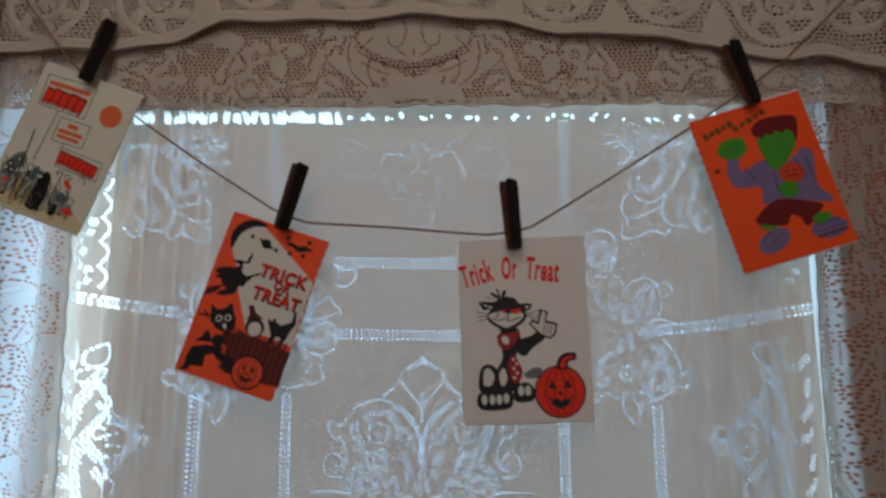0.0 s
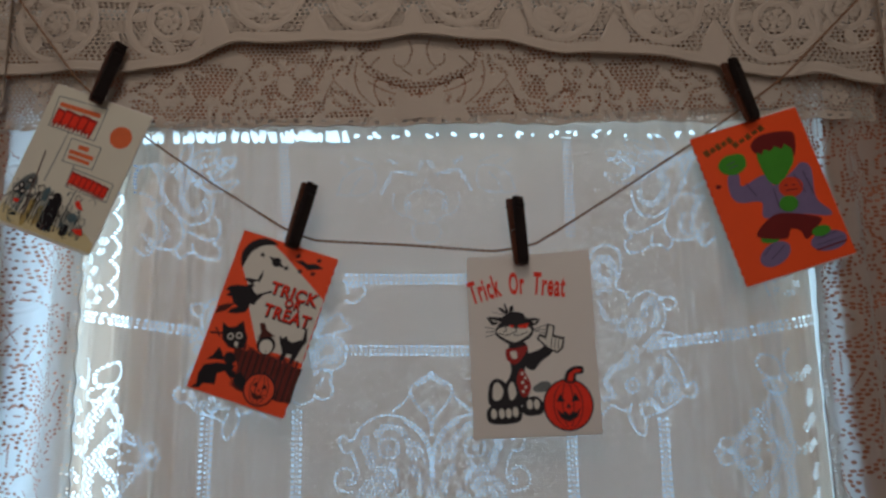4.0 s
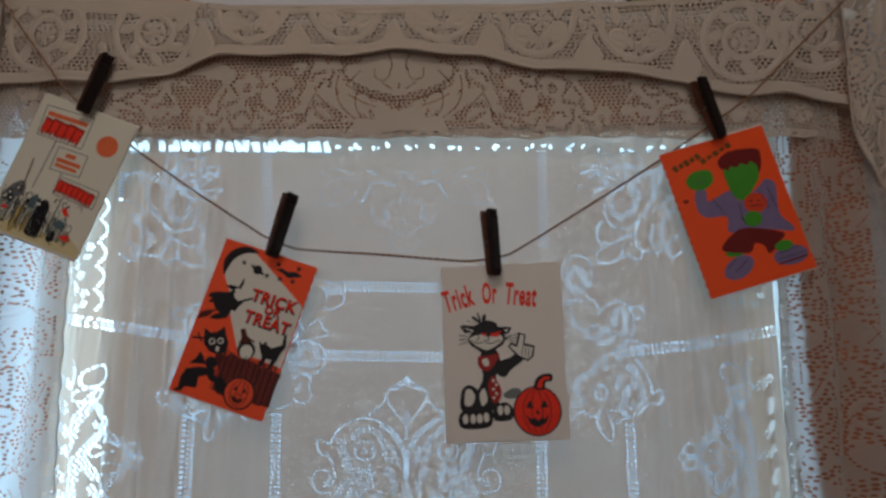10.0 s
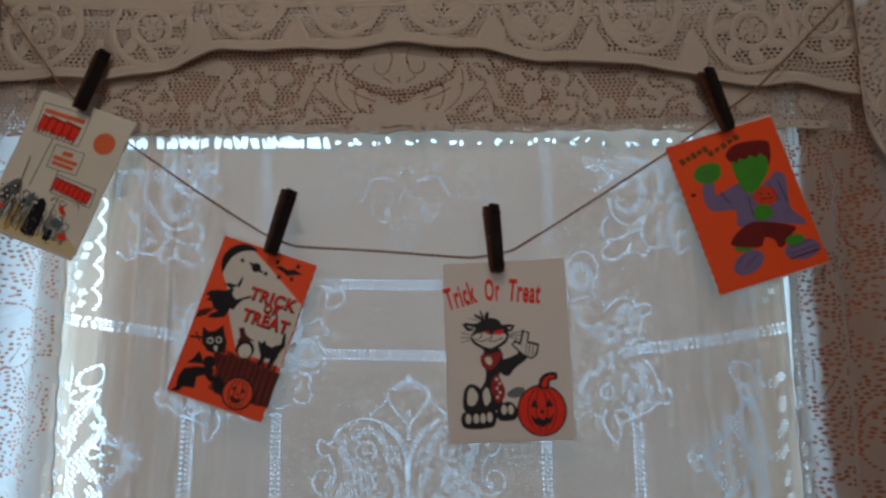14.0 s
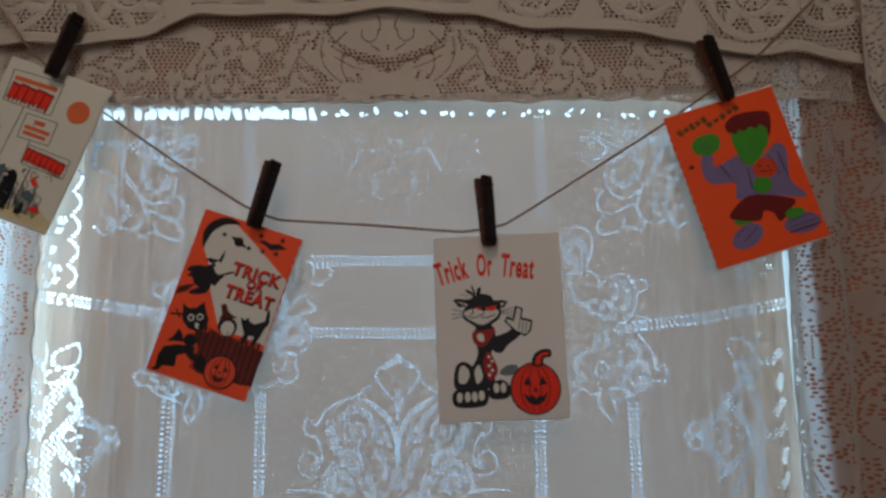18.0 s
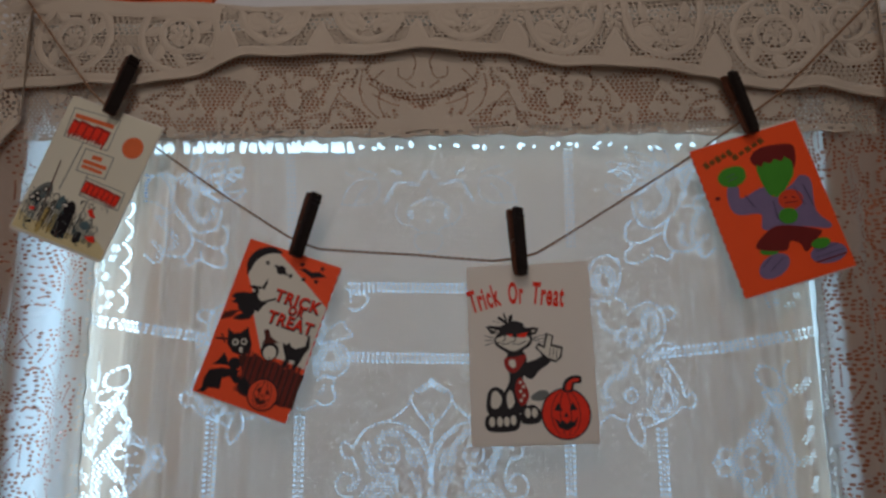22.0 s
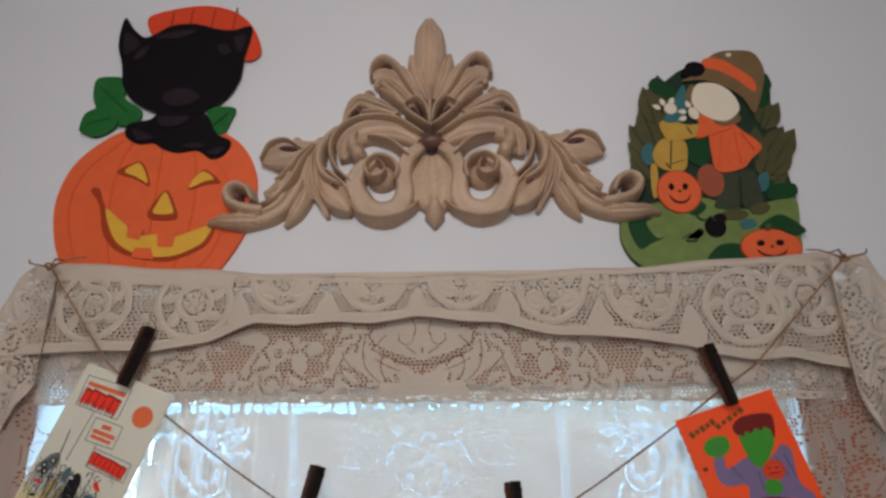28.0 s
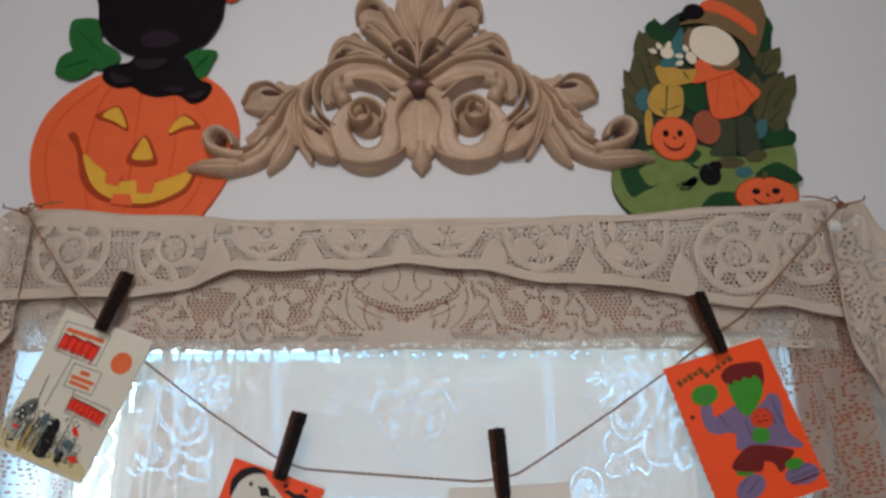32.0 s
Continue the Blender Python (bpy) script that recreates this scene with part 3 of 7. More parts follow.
# corner scrolls
for m, cx in ((-1, -0.300), (1, 0.292)):
    thread, mesh = mirrored(m, cx)
    mesh([(-0.008, 1.735), (-0.023, 1.721), (-0.017, 1.709), (-0.022, 1.695), (-0.034, 1.685), (-0.045, 1.689), (-0.047, 1.701)], 0.0044, 0.0029)
    mesh([(-0.027, 1.728), (-0.041, 1.717), (-0.051, 1.707)], 0.0029, 0.0015)
    mesh([(-0.003, 1.735), (-0.012, 1.743), (-0.03, 1.744), (-0.042, 1.745)], 0.0037, 0.0018)
    mesh([(0.021, 1.691), (0.013, 1.679), (0.009, 1.665), (0.009, 1.652)], 0.0037, 0.0024)
    mesh([(0.021, 1.69), (0.01, 1.695), (0.001, 1.694)], 0.0024, 0.0015)
    mesh([(-0.001, 1.672), (-0.005, 1.658), (0.002, 1.649)], 0.0029, 0.0015)
    mesh([(0.025, 1.661), (0.017, 1.652), (0.02, 1.643)], 0.0026, 0.0015)
    mesh([(0.013, 1.74), (0.001, 1.728), (0.002, 1.713), (-0.004, 1.697), (-0.013, 1.684)], 0.0022, 0.0022)
    mesh([(0.034, 1.71), (0.024, 1.708), (0.012, 1.7)], 0.0022, 0.0015)
    thread([(-0.056, 1.7), (-0.054, 1.685), (-0.046, 1.673), (-0.03, 1.671), (-0.016, 1.681)], 0.0015, 0.0042)
    thread([(-0.017, 1.678), (-0.022, 1.66), (-0.014, 1.644), (0.003, 1.643), (0.011, 1.647)], 0.0015, 0.0042)
    thread([(0.031, 1.645), (0.021, 1.636), (0.015, 1.643), (0.013, 1.654)], 0.0015, 0.0042)
    thread([(0.035, 1.741), (0.016, 1.745), (-0.003, 1.735)], 0.0015, 0.0042)
    thread([(0.032, 1.74), (0.035, 1.729), (0.034, 1.713)], 0.0015, 0.0042)
    thread([(0.023, 1.745), (0.012, 1.731), (0.004, 1.713), (0.006, 1.705)], 0.0015, 0.0042)
    thread([(-0.022, 1.665), (-0.035, 1.66), (-0.049, 1.653), (-0.06, 1.655)], 0.0015, 0.0042)
    thread([(-0.036, 1.647), (-0.039, 1.638), (-0.051, 1.631), (-0.064, 1.631), (-0.066, 1.642), (-0.059, 1.649), (-0.065, 1.66), (-0.064, 1.673), (-0.057, 1.68)], 0.0015, 0.0042)
    thread([(-0.014, 1.643), (-0.019, 1.633), (-0.028, 1.638), (-0.037, 1.638)], 0.0015, 0.0042)
    thread([(-0.058, 1.744), (-0.065, 1.736), (-0.072, 1.732)], 0.0015, 0.0042)
    thread([(-0.067, 1.746), (-0.073, 1.74), (-0.079, 1.735)], 0.0015, 0.0042)
    thread([(-0.052, 1.727), (-0.067, 1.74), (-0.081, 1.737)], 0.0015, 0.0042)
    thread([(-0.049, 1.732), (-0.057, 1.719), (-0.068, 1.714)], 0.0015, 0.0042)
    # the fan of leaves above
    for pts in ([(-0.0306, 1.7227), (-0.0392, 1.7377), (-0.0577, 1.7457), (-0.082, 1.7481), (-0.072, 1.7331), (-0.0508, 1.7238), (-0.0306, 1.7227)], [(-0.0245, 1.7324), (-0.0277, 1.7474), (-0.0407, 1.7569), (-0.061, 1.7608), (-0.0549, 1.7471), (-0.042, 1.7363), (-0.0245, 1.7324)], [(-0.035, 1.7172), (-0.0496, 1.7211), (-0.0713, 1.7195), (-0.086, 1.7221), (-0.0758, 1.7113), (-0.0543, 1.7102), (-0.035, 1.7172)], [(-0.0161, 1.7366), (-0.0125, 1.7504), (-0.0172, 1.7614), (-0.0293, 1.7654), (-0.0274, 1.7516), (-0.0161, 1.7366)]):
        thread(pts, 0.0014 if m < 0 else 0.0010)
    mesh([(-0.0384, 1.7281), (-0.0661, 1.7414)], 0.0020, 0.0012)
    mesh([(-0.0283, 1.7378), (-0.0492, 1.7527)], 0.0020, 0.0012)

# the spray below the head, half hidden in the double cloth there
for m in (-1, 1):
    thread, mesh = mirrored(m, 0.0025)
    mesh([(0.0509, 1.7048), (0.0434, 1.7191), (0.0371, 1.7288), (0.0275, 1.728), (0.0128, 1.7251)], 0.0020)
    mesh([(0.0417, 1.7427), (0.0333, 1.7386)], 0.0022)
    mesh([(0.0084, 1.7329), (0.0039, 1.7407)], 0.0020)
    thread([(0.0227, 1.6811), (0.0241, 1.696), (0.0152, 1.7043), (0, 1.708)], 0.0010, 0.0042)
    mesh([(0.0202, 1.685), (0.0202, 1.694)], 0.0020)
    thread([(0.0001, 1.7184), (0.0038, 1.7094), (0.0076, 1.699)], 0.0010, 0.0042)
    mesh([(-0, 1.6815)], 0.0026)
    thread([(0.0037, 1.6681), (0.0138, 1.6656), (0.0162, 1.6554), (0.0086, 1.6465), (-0.0001, 1.6451)], 0.0010, 0.0042)
    thread([(0.0368, 1.702), (0.038, 1.6891), (0.0303, 1.6787), (0.0201, 1.676), (0.0113, 1.6701)], 0.0010, 0.0042)
    thread([(0.102, 1.7029), (0.096, 1.7212), (0.0807, 1.7328), (0.0615, 1.7324), (0.0586, 1.7141), (0.0687, 1.7038), (0.0879, 1.7014), (0.102, 1.7029)], 0.0010, 0.0042)
    thread([(0.0866, 1.704), (0.0817, 1.7157), (0.0729, 1.7247)], 0.0010, 0.0042)
    thread([(0.0823, 1.746), (0.0693, 1.7418), (0.0602, 1.7377)], 0.0011, 0.0042)
    thread([(0.0976, 1.7409), (0.0872, 1.7342)], 0.0010, 0.0042)

# flower sprays down both edges
for m, ex in ((-1, -0.352), (1, 0.372)):
    thread, mesh = mirrored(m, ex)
    mesh([(-0.017, 1.447), (-0.033, 1.432), (-0.047, 1.415)], 0.0045)
    mesh([(-0.017, 1.447), (-0.003, 1.431), (0.009, 1.415)], 0.0045)
    mesh([(-0.047, 1.415), (-0.035, 1.397), (-0.023, 1.379)], 0.0045)
    mesh([(0.009, 1.415), (-0.005, 1.396), (-0.023, 1.379)], 0.0045)
    mesh([(-0.021, 1.416), (-0.02, 1.415)], 0.003)
    mesh([(-0.015, 1.453), (-0.006, 1.469), (0.005, 1.481)], 0.0035)
    mesh([(0.005, 1.469), (0.013, 1.453), (0.015, 1.436)], 0.004)
    mesh([(0.011, 1.403), (0.014, 1.38), (0.01, 1.354)], 0.0045)
    mesh([(-0.004, 1.38), (-0.013, 1.364), (-0.017, 1.353)], 0.004)
    mesh([(0.014, 1.434), (0.019, 1.419), (0.014, 1.405)], 0.003)
    mesh([(-0.001, 1.488), (0.009, 1.472)], 0.0025)
    thread([(-0.046, 1.428), (-0.055, 1.429), (-0.06, 1.422), (-0.056, 1.417), (-0.047, 1.417)])
    thread([(-0.047, 1.415), (-0.056, 1.413), (-0.061, 1.407), (-0.056, 1.401), (-0.047, 1.404)])
    thread([(-0.06, 1.421), (-0.065, 1.415), (-0.061, 1.409)])
    thread([(-0.033, 1.428), (-0.023, 1.433), (-0.016, 1.427), (-0.024, 1.42), (-0.033, 1.423)])
    thread([(-0.035, 1.406), (-0.024, 1.41), (-0.017, 1.404), (-0.024, 1.397), (-0.033, 1.399)])
    thread([(-0.011, 1.424), (-0.003, 1.427), (0.002, 1.421), (-0.004, 1.414), (-0.011, 1.417)])
    thread([(-0.011, 1.516), (-0.015, 1.507), (-0.009, 1.495), (0.004, 1.491), (0.011, 1.495), (0.01, 1.508), (0.0, 1.515), (-0.011, 1.516)])
    thread([(-0.01, 1.488), (-0.006, 1.479), (0.006, 1.474), (0.017, 1.479), (0.014, 1.487), (0.002, 1.491), (-0.01, 1.488)])
    thread([(0.022, 1.521), (0.017, 1.511), (0.017, 1.498), (0.022, 1.49)])
    thread([(-0.023, 1.379), (-0.03, 1.369), (-0.028, 1.357)])
    thread([(-0.017, 1.447), (-0.024, 1.452), (-0.021, 1.459), (-0.015, 1.457)])
    for k in range(9):
        z = 1.29 + 0.025 * k
        mesh([(0.030 + 0.006 * math.sin(2.1 * k), z), (0.038, z + 0.010)], 0.0042)
    mesh([(-0.012, 1.445), (-0.004, 1.450)], 0.0034)
    for k in range(5):
        z = 1.592 + 0.028 * k
        for j in range(5):
            a = radians(72 * j + 40 * k)
            mesh([(0.024 + 0.008 * (k % 2) + 0.0105 * math.cos(a), z + 0.0105 * math.sin(a))], 0.0042)
        thread([(0.006, z - 0.012), (0.002, z), (0.008, z + 0.012)])
    mesh([(-0.012, 1.330), (-0.002, 1.322)], 0.0034)
lace.netting(0.0042, 0.0035, 0.0001, 0.00125, meshes)
# the ragged eyelets of the heading
x = -0.392
while x < 0.42:
    crowd = x < -0.09
    z = 1.7630 - 0.016 * x
    if crowd:  # slanting tears that run together
        wide = random.uniform(0.004, 0.011)
        for k in range(random.choice((3, 4, 5))):
            px = x + wide * random.random()
            lace.stroke(lace.gaps, px, z + random.uniform(0.001, 0.005), px - random.uniform(-0.002, 0.005), z + random.uniform(0.009, 0.015), random.uniform(0.0011, 0.0025))
        x += wide + random.choice((0.001, 0.002, 0.003, 0.005))
    else:  # single worn eyelets, mostly lying flat
        wide = random.uniform(0.001, 0.008)
        for k in range(random.choice((1, 2, 2))):
            px, pz = x + wide * random.random(), z + random.uniform(0.006, 0.012)
            lace.stroke(lace.gaps, px, pz, px + random.uniform(-0.001, 0.005), pz + random.uniform(-0.003, 0.003), random.uniform(0.0010, 0.0024))
        x += wide + random.choice((0.004, 0.008, 0.013, 0.019))


def curtain_place(u, v):
    near_left = np.clip((-0.16 - u) / 0.2, 0, 1)
    near_right = np.clip((u - 0.24) / 0.2, 0, 1)
    y = -0.006 + near_left * (0.007 * np.sin(165 * u + 6 * v) + 0.003 * np.sin(310 * u - 9 * v)) + near_right * (0.005 * np.sin(150 * u - 4 * v) + 0.002 * np.sin(330 * u + 7 * v)) + 0.0015 * np.sin(25 * u + 9 * v)
    return u, y, v


curtain = lace.object("lace_curtain", CURTAIN, curtain_place)
tagged(curtain, "cream lace curtain with openwork scrolls, flowers and banded lattice", "curtain")
tagged(mesh_object("curtain_rod", box(OPEN_X0 + 0.014, OPEN_X1 - 0.014, -0.004, 0.002, 1.7855, 1.7895), SASH), "thin white tension rod at the head of the curtain", "curtain rod")

# -- the valance: an ivory lace cloth in two tiers with hanging ends --


def dense(l, pts, r, r_end=None):
    l.line(pts, r * 0.78, r_end=r_end and r_end * 0.78)


def dense_leaf(l, x, z, angle, length, width, mirror=1, about=0.0, vein=True):
    c, s = math.cos(radians(angle)), math.sin(radians(angle))
    for k in range(9):
        a = k / 8
        w = width / 2 * math.sin(math.pi * (0.08 + 0.88 * a) ** 0.8)
        px, pz = x + c * length * a, z + s * length * a
        l.stroke(l.solid, about + mirror * px, pz, about + mirror * px, pz, w)
    if vein:
        l.beads([(about + mirror * (x + c * length * a), z + s * length * a) for a in (0.15, 0.9)], 0.0007, 0.0036, long=0.0008)


def dense_flower(l, x, z, size, petals=5, turn=0.0):
    for k in range(petals):
        a = radians(turn + 360 * k / petals)
        l.stroke(l.solid, x + math.cos(a) * size * 0.62, z + math.sin(a) * size * 0.62, x + math.cos(a) * size * 0.62, z + math.sin(a) * size * 0.62, size * 0.36)
        b = a + math.pi / petals
        l.stroke(l.gaps, x + math.cos(b) * size * 0.48, z + math.sin(b) * size * 0.48, x + math.cos(b) * size * 0.72, z + math.sin(b) * size * 0.72, 0.0009)
    l.stroke(l.solid, x, z, x, z, size * 0.4)
    l.beads(arc(x, z, size * 0.2, 0, 360, n=8), 0.0007, 0.0026)


def dense_scroll(l, x, z, r, a0, turns, mirror=1, wide=0.0036, about=0.0):
    pts = moved(spiral(x, z, r, r * 0.2, a0, a0 + 360 * turns), about, 0, mirror=mirror)
    dense(l, pts, wide, wide * 0.55)
    e = pts[-1]
    l.stroke(l.solid, e[0], e[1], e[0], e[1], wide * 1.15)


# lower tier
low = Lace(-0.475, 0.500, 1.758, 1.938, 0.0008)
LOW_MID = -0.0023


def disc(l, x, z, r):
    l.stroke(l.solid, x, z, x, z, r)


runs = np.full((low.nx, low.nz), 9.0)  # distance to the drawn runs of net
# discs and flowers of the outer ends
for x, z in ((-0.372, 1.842), (-0.400, 1.815), (-0.382, 1.800), (-0.440, 1.832), (-0.430, 1.800), (0.372, 1.835), (0.400, 1.810), (0.428, 1.832), (0.455, 1.805), (0.470, 1.838)):
    dense_flower(low, x, z, 0.012, 5, 900 * x)
for m in (-1, 1):
    def half(pts):
        return moved(pts, LOW_MID, 0, mirror=m)

    def fine(pts):
        low.beads(half(glide(pts)), 0.00105, 0.0036, long=0.0003)

    def dashes(pts):
        """A narrow run of net."""
        low.line(half(glide(pts)), 0.0026, layer=runs)

    def ring_of(x, z, r, n):
        low.line(half(arc(x, z, r, 0, 360)), 0.0023, layer=runs)

    def net(poly):
        c = (sum(a for a, _ in poly) / len(poly), sum(b for _, b in poly) / len(poly))
        for k in (0.2, 0.5, 0.8):
            low.line(half([(c[0] + k * (a - c[0]), c[1] + k * (b - c[1])) for a, b in poly + poly[:1]]), 0.0026, layer=runs)

    # half of the eye-shaped middle figure
    fine([(0.0613, 1.8379), (0.0503, 1.8317), (0.0373, 1.8266), (0.0213, 1.8204), (0.0003, 1.8182)])
    fine([(0.0613, 1.8389), (0.0523, 1.8488), (0.0443, 1.8567)])
    fine([(0.0103, 1.8563), (0.0123, 1.8483), (0.0193, 1.8434), (0.0283, 1.8485), (0.0283, 1.8585)])
    fine([(0.0123, 1.8753), (0.0083, 1.8643), (0.0093, 1.8553)])
    fine([(0.0093, 1.8333), (0.0193, 1.8404)])
    fine([(0.0003, 1.8382), (0.0003, 1.8312)])
    fine([(0.0003, 1.8112), (-0.0007, 1.8052)])
    fine([(0.0283, 1.8125), (0.0403, 1.8166), (0.0503, 1.8217), (0.0593, 1.8268)])
    dashes([(0.0043, 1.8162), (0.0133, 1.8133)])
    dashes([(0.0333, 1.8076), (0.0313, 1.7995)])
    # leaves beside and below it
    fine([(0.0503, 1.8277), (0.0513, 1.8168), (0.0483, 1.8067), (0.0433, 1.7987)])
    fine([(0.0713, 1.848), (0.0733, 1.833), (0.0693, 1.816), (0.0603, 1.8049), (0.0503, 1.7967)])
    fine([(0.0973, 1.8273), (0.1033, 1.8163), (0.1073, 1.8054), (0.1083, 1.7924)])
    fine([(0.0833, 1.8111), (0.0893, 1.8192), (0.0953, 1.8252)])
    dashes([(0.0773, 1.854), (0.0803, 1.8451), (0.0823, 1.8351)])
    dashes([(0.0873, 1.8542), (0.0983, 1.8503), (0.1023, 1.8423)])
    dashes([(0.0893, 1.8402), (0.0973, 1.8323)])
    dashes([(0.1053, 1.8564), (0.1113, 1.8514), (0.1163, 1.8425)])
    dashes([(0.1193, 1.8565), (0.1303, 1.8526), (0.1413, 1.8507), (0.1503, 1.8488)])
    dashes([(0.0643, 1.8599), (0.0703, 1.855)])
    dashes([(0.0553, 1.7918), (0.0603, 1.7829), (0.0633, 1.7769)])
    dashes([(0.0603, 1.7909), (0.0673, 1.7889), (0.0753, 1.79), (0.0813, 1.7931), (0.0893, 1.7962), (0.0973, 1.8033)])
    dashes([(0.0883, 1.8112), (0.0983, 1.8163)])
    dashes([(0.0953, 1.7882), (0.1043, 1.7853)])
    dashes([(0.1123, 1.7994), (0.1193, 1.8005), (0.1293, 1.7976), (0.1383, 1.7937)])
    dashes([(0.1113, 1.7924), (0.1183, 1.7895), (0.1253, 1.7846)])
    fine([(-0.0007, 1.7812), (0.0093, 1.7803), (0.0193, 1.7804)])
    fine([(0.0263, 1.7755), (0.0363, 1.7766)])
    dashes([(0.0643, 1.7729), (0.0763, 1.774)])
    # flowers, discs and scrolls
    ring_of(0.1303, 1.8146, 0.0092, 8)
    ring_of(0.1303, 1.8146, 0.0046, 4)
    dashes([(0.1123, 1.8314), (0.1173, 1.8235), (0.1153, 1.8145)])
    dashes([(0.1233, 1.8316), (0.1333, 1.8287), (0.1403, 1.8237)])
    dashes([(0.1363, 1.8047), (0.1473, 1.8028), (0.1573, 1.8089), (0.1623, 1.817), (0.1643, 1.826)])
    dashes([(0.1373, 1.8187), (0.1413, 1.8097)])
    dashes([(0.1423, 1.8438), (0.1463, 1.8358), (0.1423, 1.8298)])
    fine([(0.1583, 1.8119), (0.1673, 1.813), (0.1703, 1.8061), (0.1623, 1.805)])
    ring_of(0.1773, 1.8321, 0.0033, 5)
    dashes([(0.1643, 1.835), (0.1593, 1.8419), (0.1663, 1.849)])
    dashes([(0.1813, 1.8492), (0.1923, 1.8443), (0.1963, 1.8364), (0.1903, 1.8273)])
    dashes([(0.1663, 1.822), (0.1743, 1.8181)])
    dashes([(0.1753, 1.7971), (0.1793, 1.8032), (0.1873, 1.8033), (0.1923, 1.7983)])
    dashes([(0.1993, 1.8064), (0.1993, 1.7964), (0.1943, 1.7863), (0.1843, 1.7812), (0.1733, 1.7831)])
    dashes([(0.1733, 1.8111), (0.1693, 1.8021), (0.1713, 1.7931)])
    dashes([(0.1393, 1.7967), (0.1483, 1.7908), (0.1593, 1.7889)])
    dashes([(0.1473, 1.7868), (0.1573, 1.7829), (0.1683, 1.78)])
    dashes([(0.1623, 1.799), (0.1583, 1.7949)])
    dashes([(0.1913, 1.8163), (0.2003, 1.8154)])
    dashes([(0.2103, 1.8205), (0.2113, 1.8105), (0.2153, 1.8026), (0.2243, 1.8047), (0.2273, 1.8127)])
    dashes([(0.2083, 1.7975), (0.2153, 1.7916), (0.2243, 1.7907)])
    dashes([(0.2163, 1.7846), (0.2233, 1.7817)])
    dashes([(0.2063, 1.7845), (0.2063, 1.7755)])
    dashes([(0.2033, 1.8324), (0.2093, 1.8245)])
    dashes([(0.1313, 1.7886), (0.1403, 1.7797), (0.1463, 1.7718)])
    dashes([(0.1893, 1.7713), (0.1993, 1.7734)])
    fine([(0.2143, 1.7746), (0.2223, 1.7746)])
    dashes([(0.2323, 1.7977), (0.2353, 1.7878), (0.2313, 1.7757), (0.2273, 1.7687)])
    # the netted fan and the stem under it
    net([(0.2083, 1.8405), (0.2203, 1.8466), (0.2363, 1.8338), (0.2353, 1.8198), (0.2263, 1.8127), (0.2173, 1.8276)])
    net([(0.2353, 1.8338), (0.2613, 1.8381), (0.2643, 1.8281), (0.2593, 1.813), (0.2473, 1.8009), (0.2373, 1.8148)])
    net([(0.2253, 1.8497), (0.2573, 1.846), (0.2463, 1.8389), (0.2303, 1.8417)])
    dashes([(0.2443, 1.7989), (0.2433, 1.7779)])
    dashes([(0.2503, 1.7989), (0.2493, 1.7779)])
    # leaves and a curl beyond it
    dashes([(0.2803, 1.8323), (0.2873, 1.8254), (0.2973, 1.8255), (0.3063, 1.8316)])
    dashes([(0.2843, 1.8363), (0.2933, 1.8404), (0.3033, 1.8395)])
    dashes([(0.2913, 1.8334), (0.3003, 1.8335)])
    dashes([(0.2673, 1.8391), (0.2653, 1.8281)])
    dashes([(0.2763, 1.8202), (0.2693, 1.8112)])
    dashes([(0.2793, 1.8133), (0.2873, 1.8104)])
    dashes([(0.2643, 1.7971), (0.2723, 1.7902), (0.2823, 1.7883), (0.2923, 1.7904), (0.2993, 1.7985), (0.3023, 1.8075)])
    dashes([(0.2713, 1.8022), (0.2783, 1.7953), (0.2863, 1.7963)])
    dashes([(0.2603, 1.7851), (0.2663, 1.7771), (0.2743, 1.7732), (0.2823, 1.7743)])
    dashes([(0.2873, 1.7714), (0.2963, 1.7735)])
    dashes([(0.3083, 1.8286), (0.3193, 1.8217), (0.3313, 1.8178)])
    dashes([(0.3063, 1.8106), (0.3163, 1.8137), (0.3273, 1.8198)])
    dashes([(0.3053, 1.7996), (0.3163, 1.8027), (0.3273, 1.8048)])
    net([(0.2983, 1.7935), (0.3173, 1.7957), (0.3273, 1.7898), (0.3193, 1.7787), (0.2973, 1.7785)])
    dashes([(0.3303, 1.7948), (0.3373, 1.7869), (0.3443, 1.786)])
    dashes([(0.3393, 1.8189), (0.3463, 1.813), (0.3483, 1.804)])

    # the dense figures that the openings leave standing
    def thick(pts, r, r_end=None):
        low.line(half(glide(pts)), r * 1.0, r_end=r_end and r_end * 1.0)

    def spots(pts, r):
        for x, z in half(pts):
            disc(low, x, z, r * 0.9)

    # half of the eye-shaped middle figure
    thick([(0.0527, 1.8542), (0.0315, 1.8482), (0.0007, 1.8442)], 0.0070, 0.017)
    thick([(0.0316, 1.8617), (0.0006, 1.8584)], 0.012, 0.016)
    # leaves beside and below it
    thick([(0.0887, 1.8342), (0.0729, 1.8186), (0.0559, 1.8047)], 0.0070, 0.0040)
    thick([(0.0621, 1.8338), (0.0555, 1.817), (0.0504, 1.8046)], 0.0062, 0.003)
    thick([(0.0437, 1.8183), (0.0325, 1.8064)], 0.0066, 0.0055)
    thick([(0.0754, 1.8609), (0.0722, 1.8452), (0.0734, 1.8382)], 0.0050, 0.0030)
    thick([(0.0242, 1.8097), (0.0159, 1.7994), (0.0009, 1.7945)], 0.0068, 0.0090)
    thick([(0.0584, 1.7911), (0.031, 1.7908), (0.0009, 1.7878)], 0.0050)
    # scrolls and discs
    thick([(0.0925, 1.8626), (0.0975, 1.8455), (0.1039, 1.8281), (0.1102, 1.8136), (0.1238, 1.8062), (0.1391, 1.807), (0.1508, 1.8155), (0.1542, 1.8266)], 0.0052, 0.0046)
